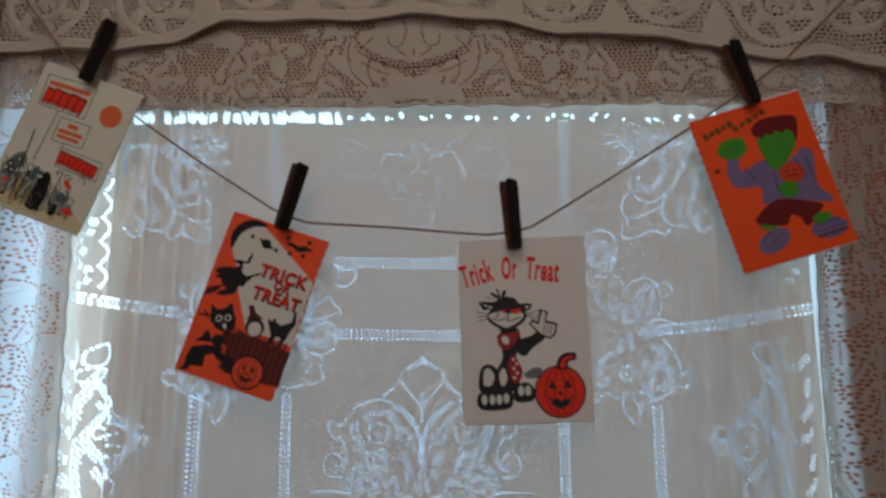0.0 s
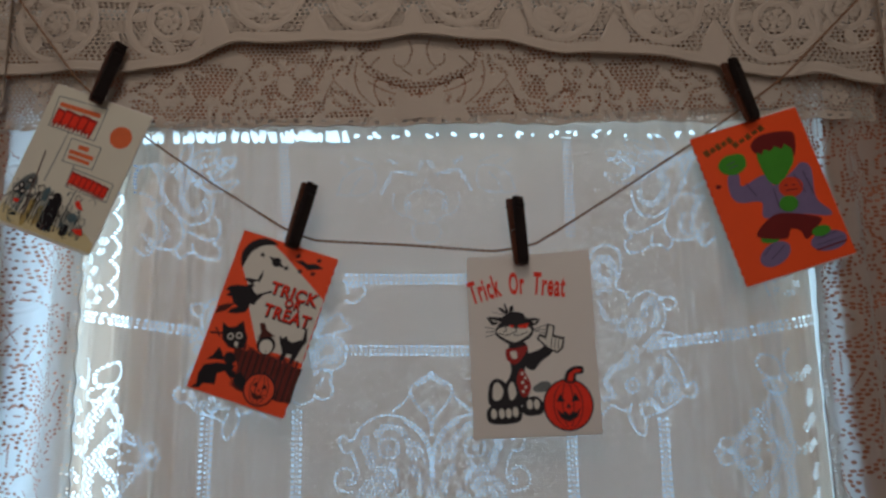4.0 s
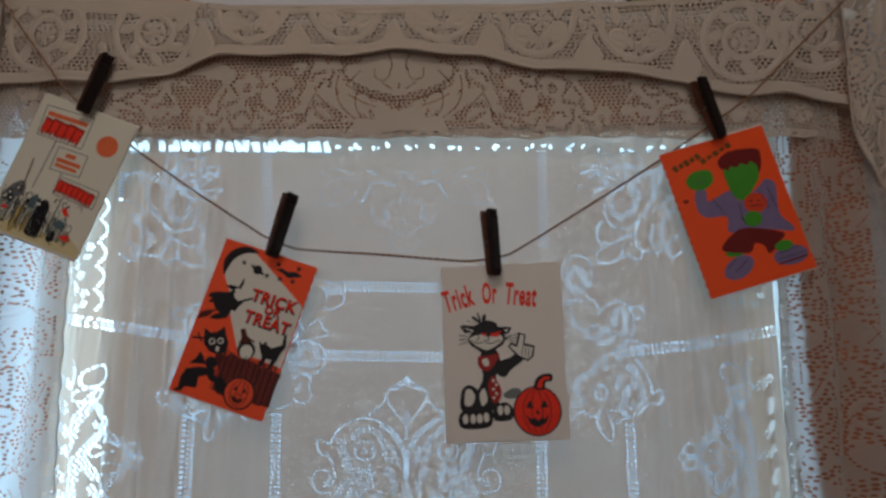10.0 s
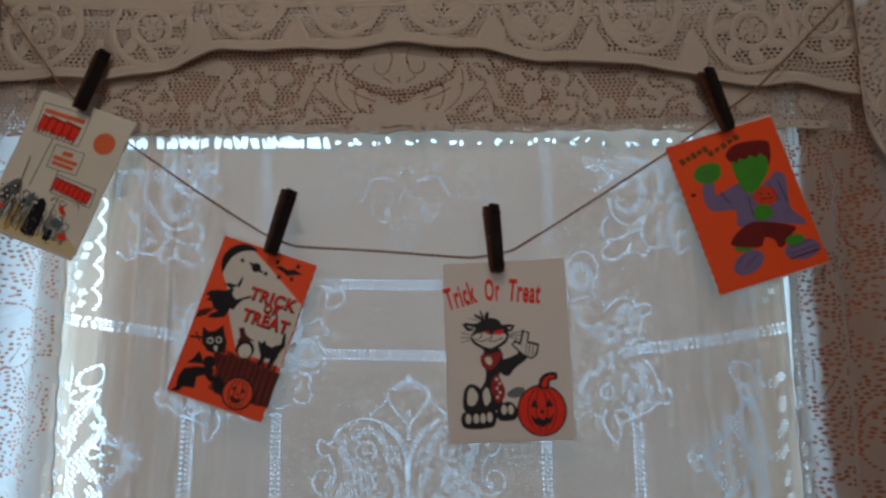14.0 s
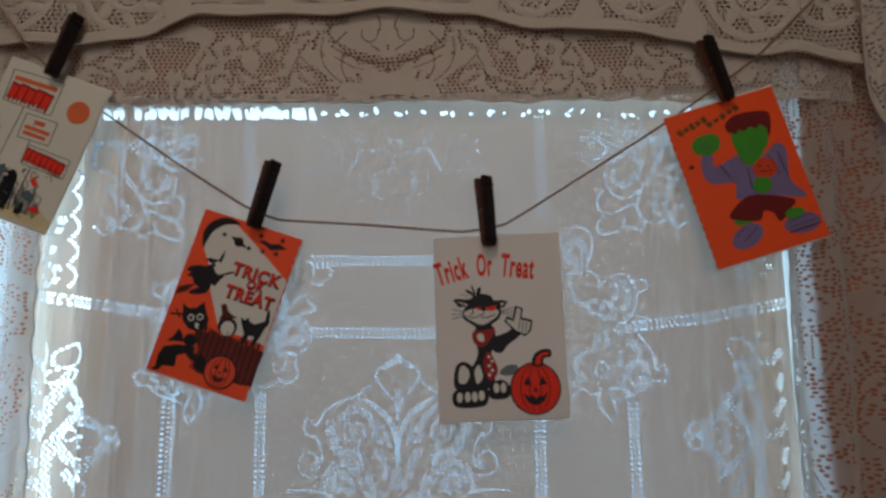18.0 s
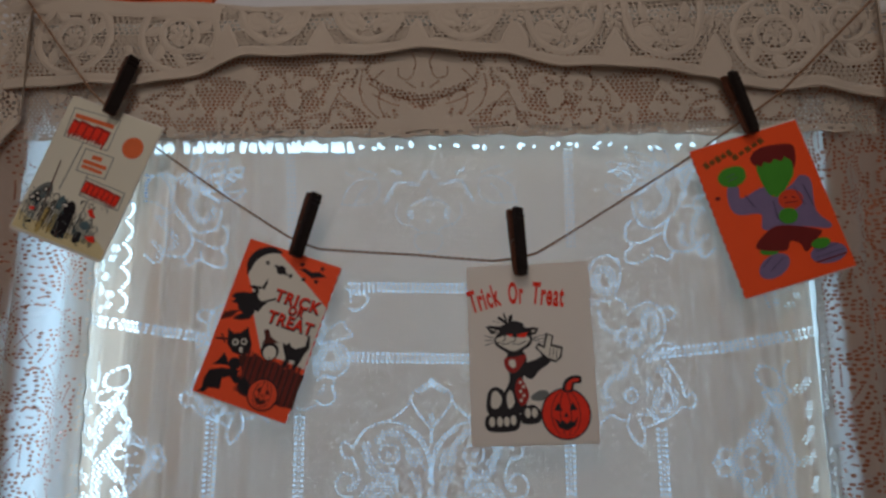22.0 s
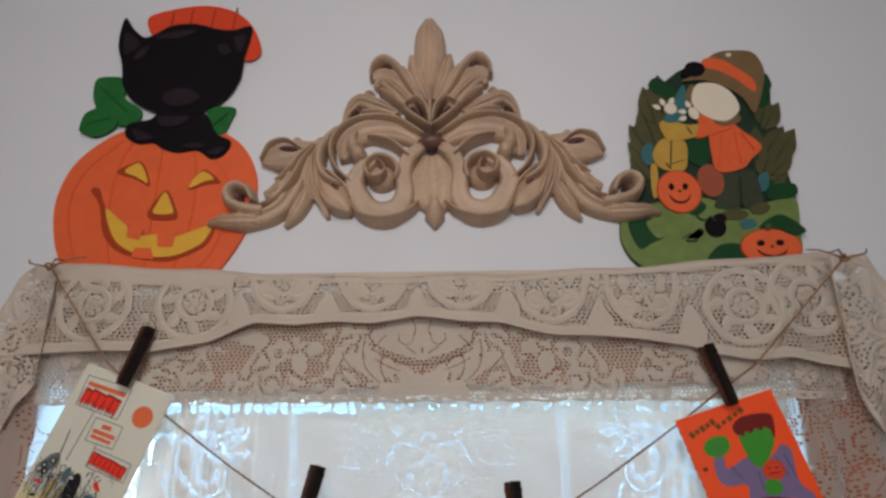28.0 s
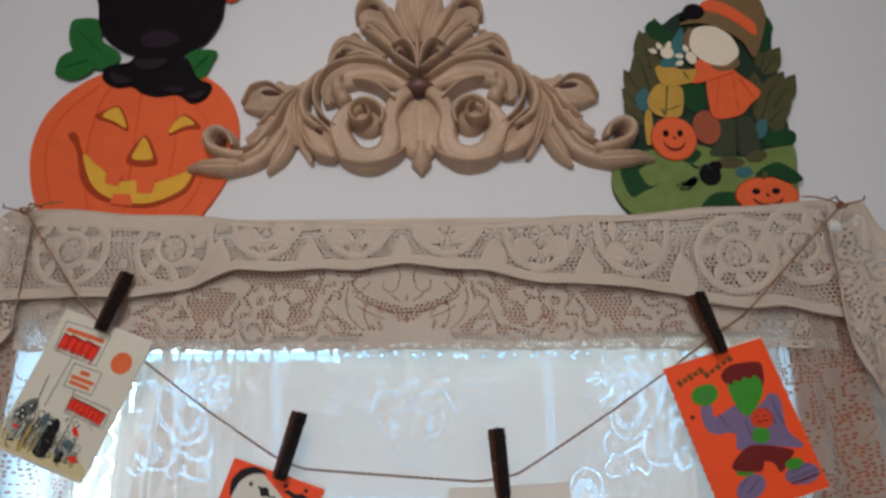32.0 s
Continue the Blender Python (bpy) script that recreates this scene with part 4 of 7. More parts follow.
    spots([(0.1424, 1.8279)], 0.0092)
    spots([(0.1296, 1.8389), (0.1198, 1.8248), (0.1399, 1.8461), (0.1547, 1.8463), (0.1164, 1.8586), (0.0865, 1.8539)], 0.0062)
    thick([(0.097, 1.8301), (0.0893, 1.8106), (0.0931, 1.8003), (0.1001, 1.8025)], 0.0040)
    spots([(0.1774 + 0.0105 * math.cos(1.257 * k), 1.8367 + 0.0105 * math.sin(1.257 * k)) for k in range(5)], 0.0056)
    spots([(0.2013, 1.8258)], 0.0108)
    spots([(0.1742, 1.8006)], 0.0098)
    thick([(0.1852, 1.7899), (0.1904, 1.8035), (0.1856, 1.8145)], 0.0036)
    thick([(0.1628, 1.7869), (0.1537, 1.7963), (0.1587, 1.808)], 0.0036)
    spots([(0.1415, 1.8002), (0.133, 1.796), (0.1496, 1.7962)], 0.0050)
    thick([(0.1288, 1.796), (0.1187, 1.7864), (0.0998, 1.7943), (0.0847, 1.7968)], 0.0034, 0.0044)
    spots([(0.2107, 1.8542), (0.2025, 1.8498)], 0.0078)
    thick([(0.2155, 1.8121), (0.2042, 1.8017), (0.209, 1.7928), (0.219, 1.7957)], 0.0036)
    thick([(0.1963, 1.8084), (0.1992, 1.7927), (0.2097, 1.7847)], 0.0034)
    # the netted fan and the arms that meet under it
    thick([(0.2696, 1.838), (0.2563, 1.8196), (0.2424, 1.8069), (0.2335, 1.7877)], 0.0058, 0.0036)
    thick([(0.2067, 1.8315), (0.2166, 1.8163), (0.2282, 1.8054), (0.2307, 1.7877)], 0.0058, 0.0034)
    thick([(0.2513, 1.8391), (0.242, 1.8461), (0.227, 1.853), (0.2158, 1.8558)], 0.0036, 0.0070)
    # leaves and a curl beyond it
    thick([(0.3053, 1.8272), (0.2927, 1.8284), (0.2796, 1.8254)], 0.0058, 0.0030)
    thick([(0.3317, 1.8331), (0.3181, 1.8386), (0.3065, 1.8371)], 0.0056, 0.0066)
    thick([(0.3255, 1.819), (0.3106, 1.8133), (0.2983, 1.8048)], 0.0060, 0.0050)
    thick([(0.283, 1.8185), (0.2903, 1.8089), (0.2874, 1.7965), (0.2756, 1.7909), (0.2667, 1.799)], 0.0050, 0.0042)
    spots([(0.2758, 1.8046), (0.2619, 1.8058), (0.2766, 1.8367)], 0.0058)
    thick([(0.3369, 1.7998), (0.327, 1.8093)], 0.0050)
    spots([(0.3105, 1.7913), (0.2934, 1.7884), (0.3517, 1.8138), (0.3635, 1.8265), (0.3501, 1.8419)], 0.0062)
    thick([(0.3733, 1.8071), (0.3644, 1.8139), (0.353, 1.8034), (0.3557, 1.7932)], 0.0046)
    thick([(0.3741, 1.8351), (0.3826, 1.8211), (0.3863, 1.8004)], 0.0060)
bottom = 1.7745 + 0.0011 * np.cos(low.gx * 2 * math.pi / 0.043)
low.edge = np.maximum(low.edge, bottom - low.gz)
low.solid = np.minimum(low.solid, np.minimum(low.gz - bottom - 0.0060, 1.893 - low.gz))
low.netting(0.0056, 0.0041, 0.0005, 0.00152, np.minimum(runs, 0.0024 - low.solid))
low.beads([(-0.47, 1.7785), (0.495, 1.7785)], 0.0010, 0.0150, long=0.0022, jitter=0.0012)
low.solid = np.where(runs < 8, -runs, -9.0)  # cloth clear of the net is padded


def low_place(u, v):
    hang = np.clip((1.88 - v) / 0.1, 0, 1)
    return u, -0.034 - 0.003 * np.sin(34 * u) * hang - 0.002 * np.sin(71 * u + 1) * hang, v - 0.011 * (u + 0.02)


tagged(low.object("valance_lower_tier", IVORY, low_place, 0.0006), "ivory lace valance tier with scrolls, flowers and netting", "valance")

# upper tier: a turned-over flap with a scalloped edge
EDGE_X = (-0.56, -0.433, -0.33, -0.265, -0.208, -0.155, -0.108, -0.062, -0.008, 0.045, 0.092, 0.159, 0.227, 0.321, 0.347, 0.401, 0.429, 0.50, 0.56)
EDGE_Z = (1.838, 1.842, 1.840, 1.851, 1.873, 1.868, 1.873, 1.869, 1.877, 1.869, 1.867, 1.850, 1.846, 1.834, 1.823, 1.814, 1.817, 1.803, 1.798)
TOP_X = (-0.56, -0.50, -0.47, -0.40, -0.30, -0.115, 0.10, 0.316, 0.42, 0.51, 0.56)
TOP_Z = (1.956, 1.959, 1.958, 1.954, 1.946, 1.932, 1.930, 1.938, 1.945, 1.948, 1.943)
up = Lace(-0.500, 0.506, 1.790, 1.990, 0.001)
low_edge, top_edge = np.interp(up.gx, EDGE_X, EDGE_Z), np.interp(up.gx, TOP_X, TOP_Z)
k = np.exp(-np.linspace(-2, 2, 31) ** 2)
low_edge[:, :] = np.convolve(np.pad(low_edge[:, 0], 15, "edge"), k / k.sum(), "valid")[:, None]
up.edge = np.maximum(up.edge, low_edge - up.gz)
up.edge = np.maximum(up.edge, up.gz - top_edge - 0.032)
up.solid = np.minimum(up.solid, up.gz - low_edge - 0.0105)
for k in range(-2, 3):
    cx = 0.048 + 0.1115 * k  # middle of one swag
    base = float(np.interp(cx, EDGE_X, EDGE_Z))
    for m in (-1, 1):
        # the plain band of the swag, over a narrow run of net
        dense(up, moved(glide([(0.0, 0.0165), (0.014, 0.0210), (0.027, 0.030), (0.036, 0.043), (0.041, 0.060), (0.043, 0.08)]), cx, base, mirror=m), 0.0042)
        dense_scroll(up, 0.020, base + 0.045, 0.0115, 250, 1.3, m, 0.0044, cx)
        dense_leaf(up, 0.004, base + 0.034, 40, 0.022, 0.009, m, cx, vein=False)
        dense_leaf(up, 0.022, base + 0.062, 80, 0.020, 0.009, m, cx, vein=False)
    # the plain wedge that rises between two swags, and a bud over it
    for side in (-0.5, 0.5):
        wx = cx + side * 0.1115
        dense(up, [(wx, base + 0.006 + 0.004 * q) for q in range(9)], 0.019, 0.001)
        dense_flower(up, wx, base + 0.062, 0.0095, 5, 20)
    dense_flower(up, cx, base + 0.030, 0.0085, 5, 90)
    dense_flower(up, cx + 0.002, base + 0.058, 0.0125, 6, 20 * k)
# large rosettes at both ends
for x, z in ((-0.288, 1.900), (0.392, 1.880), (-0.415, 1.900), (0.470, 1.890)):
    dense_flower(up, x, z, 0.0125, 6, 15)
    dense(up, arc(x, z, 0.0205, 0, 360, n=40), 0.0036)
    for q in range(7):
        a = 360 * q / 7 + 10
        dense_leaf(up, x + 0.026 * math.cos(radians(a)), z + 0.026 * math.sin(radians(a)), a + 35, 0.018, 0.010, vein=False)
    dense(up, arc(x, z, 0.0450, 0, 360, n=60), 0.0042)
for k in range(24):
    x, z, r = random.uniform(-0.48, 0.49), random.uniform(1.85, 1.95), random.uniform(0.005, 0.008)
    if up.at(up.solid, x, z) > 0.003:
        disc(up, x, z, r * 0.7)
up.solid = np.minimum(up.solid, top_edge - np.where(up.gx < -0.24, 0.024, 0.011) - up.gz)
up.netting(0.0064, 0.0049, 0.0005, 0.0018, 0.0008 - up.solid)


def up_place(u, v):
    top = np.interp(u, TOP_X, TOP_Z)
    over = np.clip(v - top + 0.012, 0, 1)  # the part that turns over the rod, back to the wall
    a = np.minimum(over / 0.018, 1.6)
    hang = np.clip((top - v) / 0.1, 0, 1)
    y = -0.048 - hang * (0.004 * np.sin(31 * u + 0.6) + 0.002 * np.sin(77 * u)) + 0.018 * (1 - np.cos(a)) + np.clip(over - 0.0288, 0, 1)
    z = np.where(over > 0, top - 0.012 + 0.014 * np.sin(np.minimum(a, 1.57)), v)
    return u, np.minimum(y, -0.004), z + 0.0016 * np.sin(40 * u) * (over > 0)


tagged(up.object("valance_upper_tier", IVORY, up_place, 0.0008), "ivory lace flap with a scalloped edge over the rod", "valance")


def hem_cord(cloth, name, xs, place, z_of, r):
    """A corded edge sewn along the bottom of a cloth."""
    pts = [tuple(float(q[0]) for q in place(np.array([x]), np.array([z_of(x)]))) for x in xs]
    bm = bmesh.new()
    rings = [[bm.verts.new((x, y - 0.0008 + r * math.cos(t), z + r * math.sin(t))) for t in (2 * math.pi * j / 6 for j in range(6))] for x, y, z in pts]
    for a, b in zip(rings, rings[1:]):
        for j in range(6):
            bm.faces.new((a[j], a[(j + 1) % 6], b[(j + 1) % 6], b[j])).smooth = True
    return part(name, bm, IVORY, cloth)


upper_cloth = bpy.data.objects["valance_upper_tier"]
hem_cord(upper_cloth, "scalloped_hem", np.arange(-0.498, 0.505, 0.003), up_place, lambda x: float(np.interp(x, up.x, low_edge[:, 0])), 0.0017)
hem_cord(bpy.data.objects["valance_lower_tier"], "picot_hem", np.arange(-0.474, 0.499, 0.003), low_place, lambda x: 1.7745 + 0.0011 * math.cos(x * 2 * math.pi / 0.043), 0.0006)
rod = bmesh.new()
bmesh.ops.create_cone(rod, cap_ends=True, segments=20, radius1=0.009, radius2=0.009, depth=1.06, matrix=Matrix.Translation((0.012, -0.030, 1.917)) @ Matrix.Rotation(radians(90), 4, "Y"))
tagged(mesh_object("valance_rod", rod, SASH), "white round curtain rod under the lace valance", "curtain rod")


def edge_cord(cloth, name, pts, r, mat):
    """A thread bound along the free edge of a loose cloth."""
    bm = bmesh.new()
    rings = [[bm.verts.new((x + r * math.cos(t), y - 0.0006 + r * math.sin(t), z)) for t in (2 * math.pi * j / 6 for j in range(6))] for x, y, z in pts]
    for a, b in zip(rings, rings[1:]):
        for j in range(6):
            bm.faces.new((a[j], a[(j + 1) % 6], b[(j + 1) % 6], b[j])).smooth = True
    return part(name, bm, mat, cloth)


def rosettes(l, xs, zs, size):
    for i, x in enumerate(xs):
        for j, z in enumerate(zs):
            k = (i + j) % 3
            if k == 0:
                dense_flower(l, x, z, size, 5 + j % 2, 25 * j)
                dense(l, arc(x, z, size * 1.35, 30 * j, 30 * j + 290), 0.003)
            elif k == 1:
                dense_scroll(l, x, z, size * 1.15, 60 * j, 1.6, 1 if i % 2 else -1, 0.0036)
                dense_leaf(l, x + size * 0.6, z + size, 70, size * 1.8, size * 0.7)
            else:
                dense_leaf(l, x - size * 0.6, z - size, 60 + 30 * (j % 3), size * 2.4, size * 0.9)
                dense_leaf(l, x + size * 0.4, z - size, 110 - 20 * (j % 2), size * 2.2, size * 0.8)


def hanging_end(name, x0, x1, z0, top, fold, phase, side, label, mat):
    """A narrow length of lace that hangs in folds beside the window."""
    l = Lace(x0, x1, z0, top, 0.0011)
    rosettes(l, np.arange(x0 + 0.02, x1, 0.040), np.arange(z0 + 0.02, top, 0.043), 0.0135)
    if side < 0:
        l.follow(0.0043, 0.0013, 0.0005, 0.0010, where=lambda x, z: noise.noise((x * 42, z * 30, phase)) > -0.12)
    else:
        l.follow(0.0043, 0.0015, 0.0005, 0.0008, where=lambda x, z: noise.noise((x * 42, z * 30, phase)) > -0.3)
    for z in np.arange(z0 + 0.05, top, 0.115):
        l.beads(arc(x0 + (x1 - x0) * 0.62, z, 0.026, 0, 360, squash=1.4), 0.0011, 0.0042, long=0.0004)
    l.edge = np.maximum(l.edge, (l.gx - x1 + 0.004 + 0.001 * np.cos(l.gz * 170)) if side < 0 else (x0 + 0.004 + 0.001 * np.cos(l.gz * 170) - l.gx))

    def place(u, v):
        s = (u - x0) / (x1 - x0)
        deep = np.clip((top - v) / 0.12, 0.25, 1)
        y = -0.0295 - fold * deep * np.sin(s * 2 * math.pi * 2.6 + phase + 1.2 * np.sin(v * 6)) - 0.002 * np.sin(60 * u + 20 * v)
        return u + 0.012 * deep * np.cos(s * 2 * math.pi * 2.6 + phase) * np.sin(math.pi * s), y, v

    ob = tagged(l.object(name, mat, place, 0.001), label, "valance")
    zs = np.arange(z0 + 0.002, top - 0.002, 0.003)
    xs = x1 - 0.004 - 0.001 * np.cos(zs * 170) if side < 0 else x0 + 0.004 + 0.001 * np.cos(zs * 170)
    edge_cord(ob, "bound_edge", list(zip(*place(xs, zs))), 0.0011, mat)
    return ob


hanging_end("lace_side_panel", -0.545, -0.374, 1.27, 1.842, 0.007, 0.4, -1, "white lace side panel hanging in folds, lit by the window", IVORY_SIDE_LIT)
hanging_end("lace_side_panel", 0.412, 0.575, 1.27, 1.815, 0.007, 2.2, 1, "ivory lace side panel hanging in folds beside the window", IVORY_SIDE_LIT)


def drape_end(name, side, outline_x, outline_z, label):
    """The loose end of the lace cloth that falls from the rod past the window."""
    x0, x1 = min(outline_x) - 0.002, max(outline_x) + 0.002
    l = Lace(x0, x1, min(outline_z) - 0.002, max(outline_z) + 0.002, 0.0011)
    px, pz = np.array(outline_x), np.array(outline_z)
    # distance to the outline, below zero inside
    d, odd = np.full(l.gx.shape, 9.0), np.zeros(l.gx.shape, dtype=bool)
    for ax, az, bx, bz in zip(px, pz, np.roll(px, -1), np.roll(pz, -1)):
        t = np.clip(((l.gx - ax) * (bx - ax) + (l.gz - az) * (bz - az)) / ((bx - ax) ** 2 + (bz - az) ** 2), 0, 1)
        d = np.minimum(d, np.hypot(l.gx - ax - t * (bx - ax), l.gz - az - t * (bz - az)))
        if az != bz:
            odd ^= ((az > l.gz) != (bz > l.gz)) & (l.gx < (bx - ax) * (l.gz - az) / (bz - az) + ax)
    l.edge = np.where(odd, -d, d)
    l.solid = np.minimum(l.solid, d - 0.007)
    rosettes(l, np.arange(x0 + 0.018, x1, 0.042), np.arange(min(outline_z) + 0.02, max(outline_z), 0.045), 0.017)
    l.follow(0.0046, 0.0016, 0.0006, 0.0012)

    def place(u, v):
        s = np.abs(u - (x1 if side < 0 else x0))
        y = -0.058 - 0.015 * np.sin(s * 62 + 5 * v) - 0.006 * np.sin(s * 140 - 9 * v)
        return u, y + 0.02 * np.clip(s / 0.1, 0, 1), v

    ob = tagged(l.object(name, IVORY, place, 0.0015), label, "valance")
    n = len(outline_x)
    rim = [(px[k] + (px[(k + 1) % n] - px[k]) * t, pz[k] + (pz[(k + 1) % n] - pz[k]) * t) for k in range(2, n - 1) for t in (0, 0.25, 0.5, 0.75)]
    q = place(np.array([a for a, b in rim]), np.array([b for a, b in rim]))
    edge_cord(ob, "bound_edge", list(zip(*q)), 0.0014, IVORY)
    return ob


drape_end("lace_drape_end", 1, (0.498, 0.512, 0.545, 0.563, 0.580, 0.600, 0.616, 0.622, 0.600, 0.562, 0.536, 0.518, 0.502, 0.496),
          (1.930, 1.950, 1.938, 1.905, 1.866, 1.806, 1.758, 1.722, 1.700, 1.702, 1.712, 1.745, 1.788, 1.86), "ivory lace drape end falling in soft folds")
drape_end("lace_drape_end", -1, (-0.462, -0.475, -0.500, -0.520, -0.538, -0.553, -0.566, -0.570, -0.552, -0.520, -0.490, -0.470),
          (1.930, 1.952, 1.952, 1.915, 1.872, 1.815, 1.755, 1.70, 1.705, 1.735, 1.785, 1.810), "ivory lace drape end falling in soft folds")

# ---- flat painted things: outlines cut from sheet ----


def closed(pts, n=6):
    """A smooth closed line through a few points."""
    out, k = [], len(pts)
    for i in range(k):
        a, b, c, d = pts[i - 1], pts[i], pts[(i + 1) % k], pts[(i + 2) % k]
        for j in range(n):
            t = j / n
            out.append(tuple(0.5 * (2 * b[q] + (c[q] - a[q]) * t + (2 * a[q] - 5 * b[q] + 4 * c[q] - d[q]) * t * t + (3 * b[q] - a[q] - 3 * c[q] + d[q]) * t ** 3) for q in range(2)))
    return out


def ring(cx, cz, rx, rz=None, n=28, turn=0.0):
    rz = rx if rz is None else rz
    c, s = math.cos(radians(turn)), math.sin(radians(turn))
    return [(cx + rx * math.cos(a) * c - rz * math.sin(a) * s, cz + rx * math.cos(a) * s + rz * math.sin(a) * c) for a in (2 * math.pi * k / n for k in range(n))]


def sheet(pts, front, thick, bevel=0.0):
    """A cut-out in the x-z plane whose front face lies at y = front."""
    bm = bmesh.new()
    f = bm.faces.new([bm.verts.new((x, front, z)) for x, z in pts])
    bmesh.ops.recalc_face_normals(bm, faces=[f])
    if f.normal.y > 0:
        f.normal_flip()
    side = bmesh.ops.extrude_face_region(bm, geom=[f])
    bmesh.ops.translate(bm, vec=(0, thick, 0), verts=[v for v in side["geom"] if isinstance(v, bmesh.types.BMVert)])
    bmesh.ops.recalc_face_normals(bm, faces=bm.faces)
    bmesh.ops.triangulate(bm, faces=[g for g in bm.faces if len(g.verts) > 4])
    return bm

# ---- on the wall: carved wooden crest ----
CARVED = material("carved_wood", (0.44, 0.30, 0.20), 0.5, vary=0.34, scale=22, grain=260, bump=0.35, deep=0.0008)
MM = 0.001
# dark stain that also carries the shade of the carved recesses
STAIN_SHADE = material("carved_stain_shade", (0.13, 0.06, 0.05), 0.5, vary=0.3, scale=60, grain=300, bump=0.3)


def carve(path, widths, heights, kind="ridge", lift=0.0, steps=30, origin=(0.011, 0.0), mirror=1):
    """A carved strand along a line in millimetres: ridge, flute or scoop in section, flat at the back."""
    pts = [(x * MM, z * MM) for x, z in glide(path, 10)]
    total = sum(math.hypot(b[0] - a[0], b[1] - a[1]) for a, b in zip(pts, pts[1:]))
    st = stations(pts, total / steps)[: steps + 1]
    grid, n = [], 12
    bm = bmesh.new()
    for k, (x, z, a) in enumerate(st):
        t = k / (len(st) - 1)
        w = float(np.interp(t, np.linspace(0, 1, len(widths)), widths)) * MM * 0.5
        h = float(np.interp(t, np.linspace(0, 1, len(heights)), heights)) * MM
        nx, nz = -math.sin(a), math.cos(a)
        row = []
        for j in range(-1, n + 2):
            s = max(-1.0, min(1.0, 2 * j / n - 1))
            round_off = max(0.0, 1 - abs(s) ** 3.2)
            if kind == "scoop":
                p = (0.45 + 0.55 * abs(s) ** 1.8) * (1 - abs(s) ** 12)
            elif kind == "band":
                p = (1 - abs(s) ** 5) * (0.78 + 0.22 * abs(s) ** 1.5)
            elif kind == "flute":
                p = round_off ** 0.6 * (0.68 + 0.32 * math.cos(3 * math.pi * s) * (0.4 + 0.6 * math.sin(math.pi * min(1, t * 1.1))))
            elif kind == "groove":
                p = round_off ** 0.6 * (1 - 0.45 * math.exp(-(s / 0.16) ** 2)) * (0.86 + 0.14 * math.cos(5 * math.pi * s))
            else:
                p = max(0.0, 1 - s * s) ** 0.5
            y = 0.0 if j in (-1, n + 1) else -(0.003 + lift * MM + h * p)
            row.append(bm.verts.new((origin[0] + mirror * (x + nx * s * w), y, origin[1] + z + nz * s * w)))
        grid.append(row)
    for r, q in zip(grid, grid[1:]):
        for a, b, c, d in zip(r, r[1:], q[1:], q):
            bm.faces.new((a, b, c, d))
    bm.faces.new(grid[0])
    bm.faces.new(grid[-1][::-1])
    bmesh.ops.recalc_face_normals(bm, faces=bm.faces)
    for f in bm.faces:
        f.smooth = len(f.verts) == 4
    return bm


def ball(x, z, rx, rz, ry, y=0.0, origin=(0.011, 0.0), mirror=1, turn=0.0):
    bm = bmesh.new()
    bmesh.ops.create_uvsphere(bm, u_segments=18, v_segments=10, radius=1.0, matrix=Matrix.Translation((origin[0] + mirror * x * MM, y * MM, origin[1] + z * MM)) @ Matrix.Rotation(-radians(turn) * mirror, 4, "Y") @ Matrix.Diagonal((rx * MM, ry * MM, rz * MM, 1)))
    for f in bm.faces:
        f.smooth = True
    return bm


crest = tagged(new("carved_crest"), "tan carved wooden scroll crest with acanthus leaves on the wall", "wall ornament")

def strand(name, path, widths, heights, kind, lift, mirror=1):
    return part(name, carve(path, widths, heights, kind, lift, mirror=mirror), CARVED, crest)


strand("crown_leaf", [(-1, 2207), (-2, 2251), (-1, 2300), (-2, 2358)], (8, 18, 32, 45, 49, 48, 42, 14), (12, 18, 22, 24, 22, 18, 12), "groove", 4)
strand("tongue", [(0, 2116), (2, 2072), (3, 2034), (3, 2015)], (30, 58, 76, 80, 62, 28, 12), (14, 14, 15, 16, 16, 12), "groove", 2)
strand("tongue_tip", [(2, 2051), (3, 2030), (3, 2006)], (11, 25, 28, 3), (20, 24, 18, 8), "ridge", 2)
strand("small_leaf", [(-1, 2154), (-1, 2189), (-1, 2225)], (6, 10, 9, 3), (26, 30, 24), "ridge", 6)
part("knot", ball(0, 2136, 24, 13, 30), STAIN_SHADE, crest, "dark stained boss")
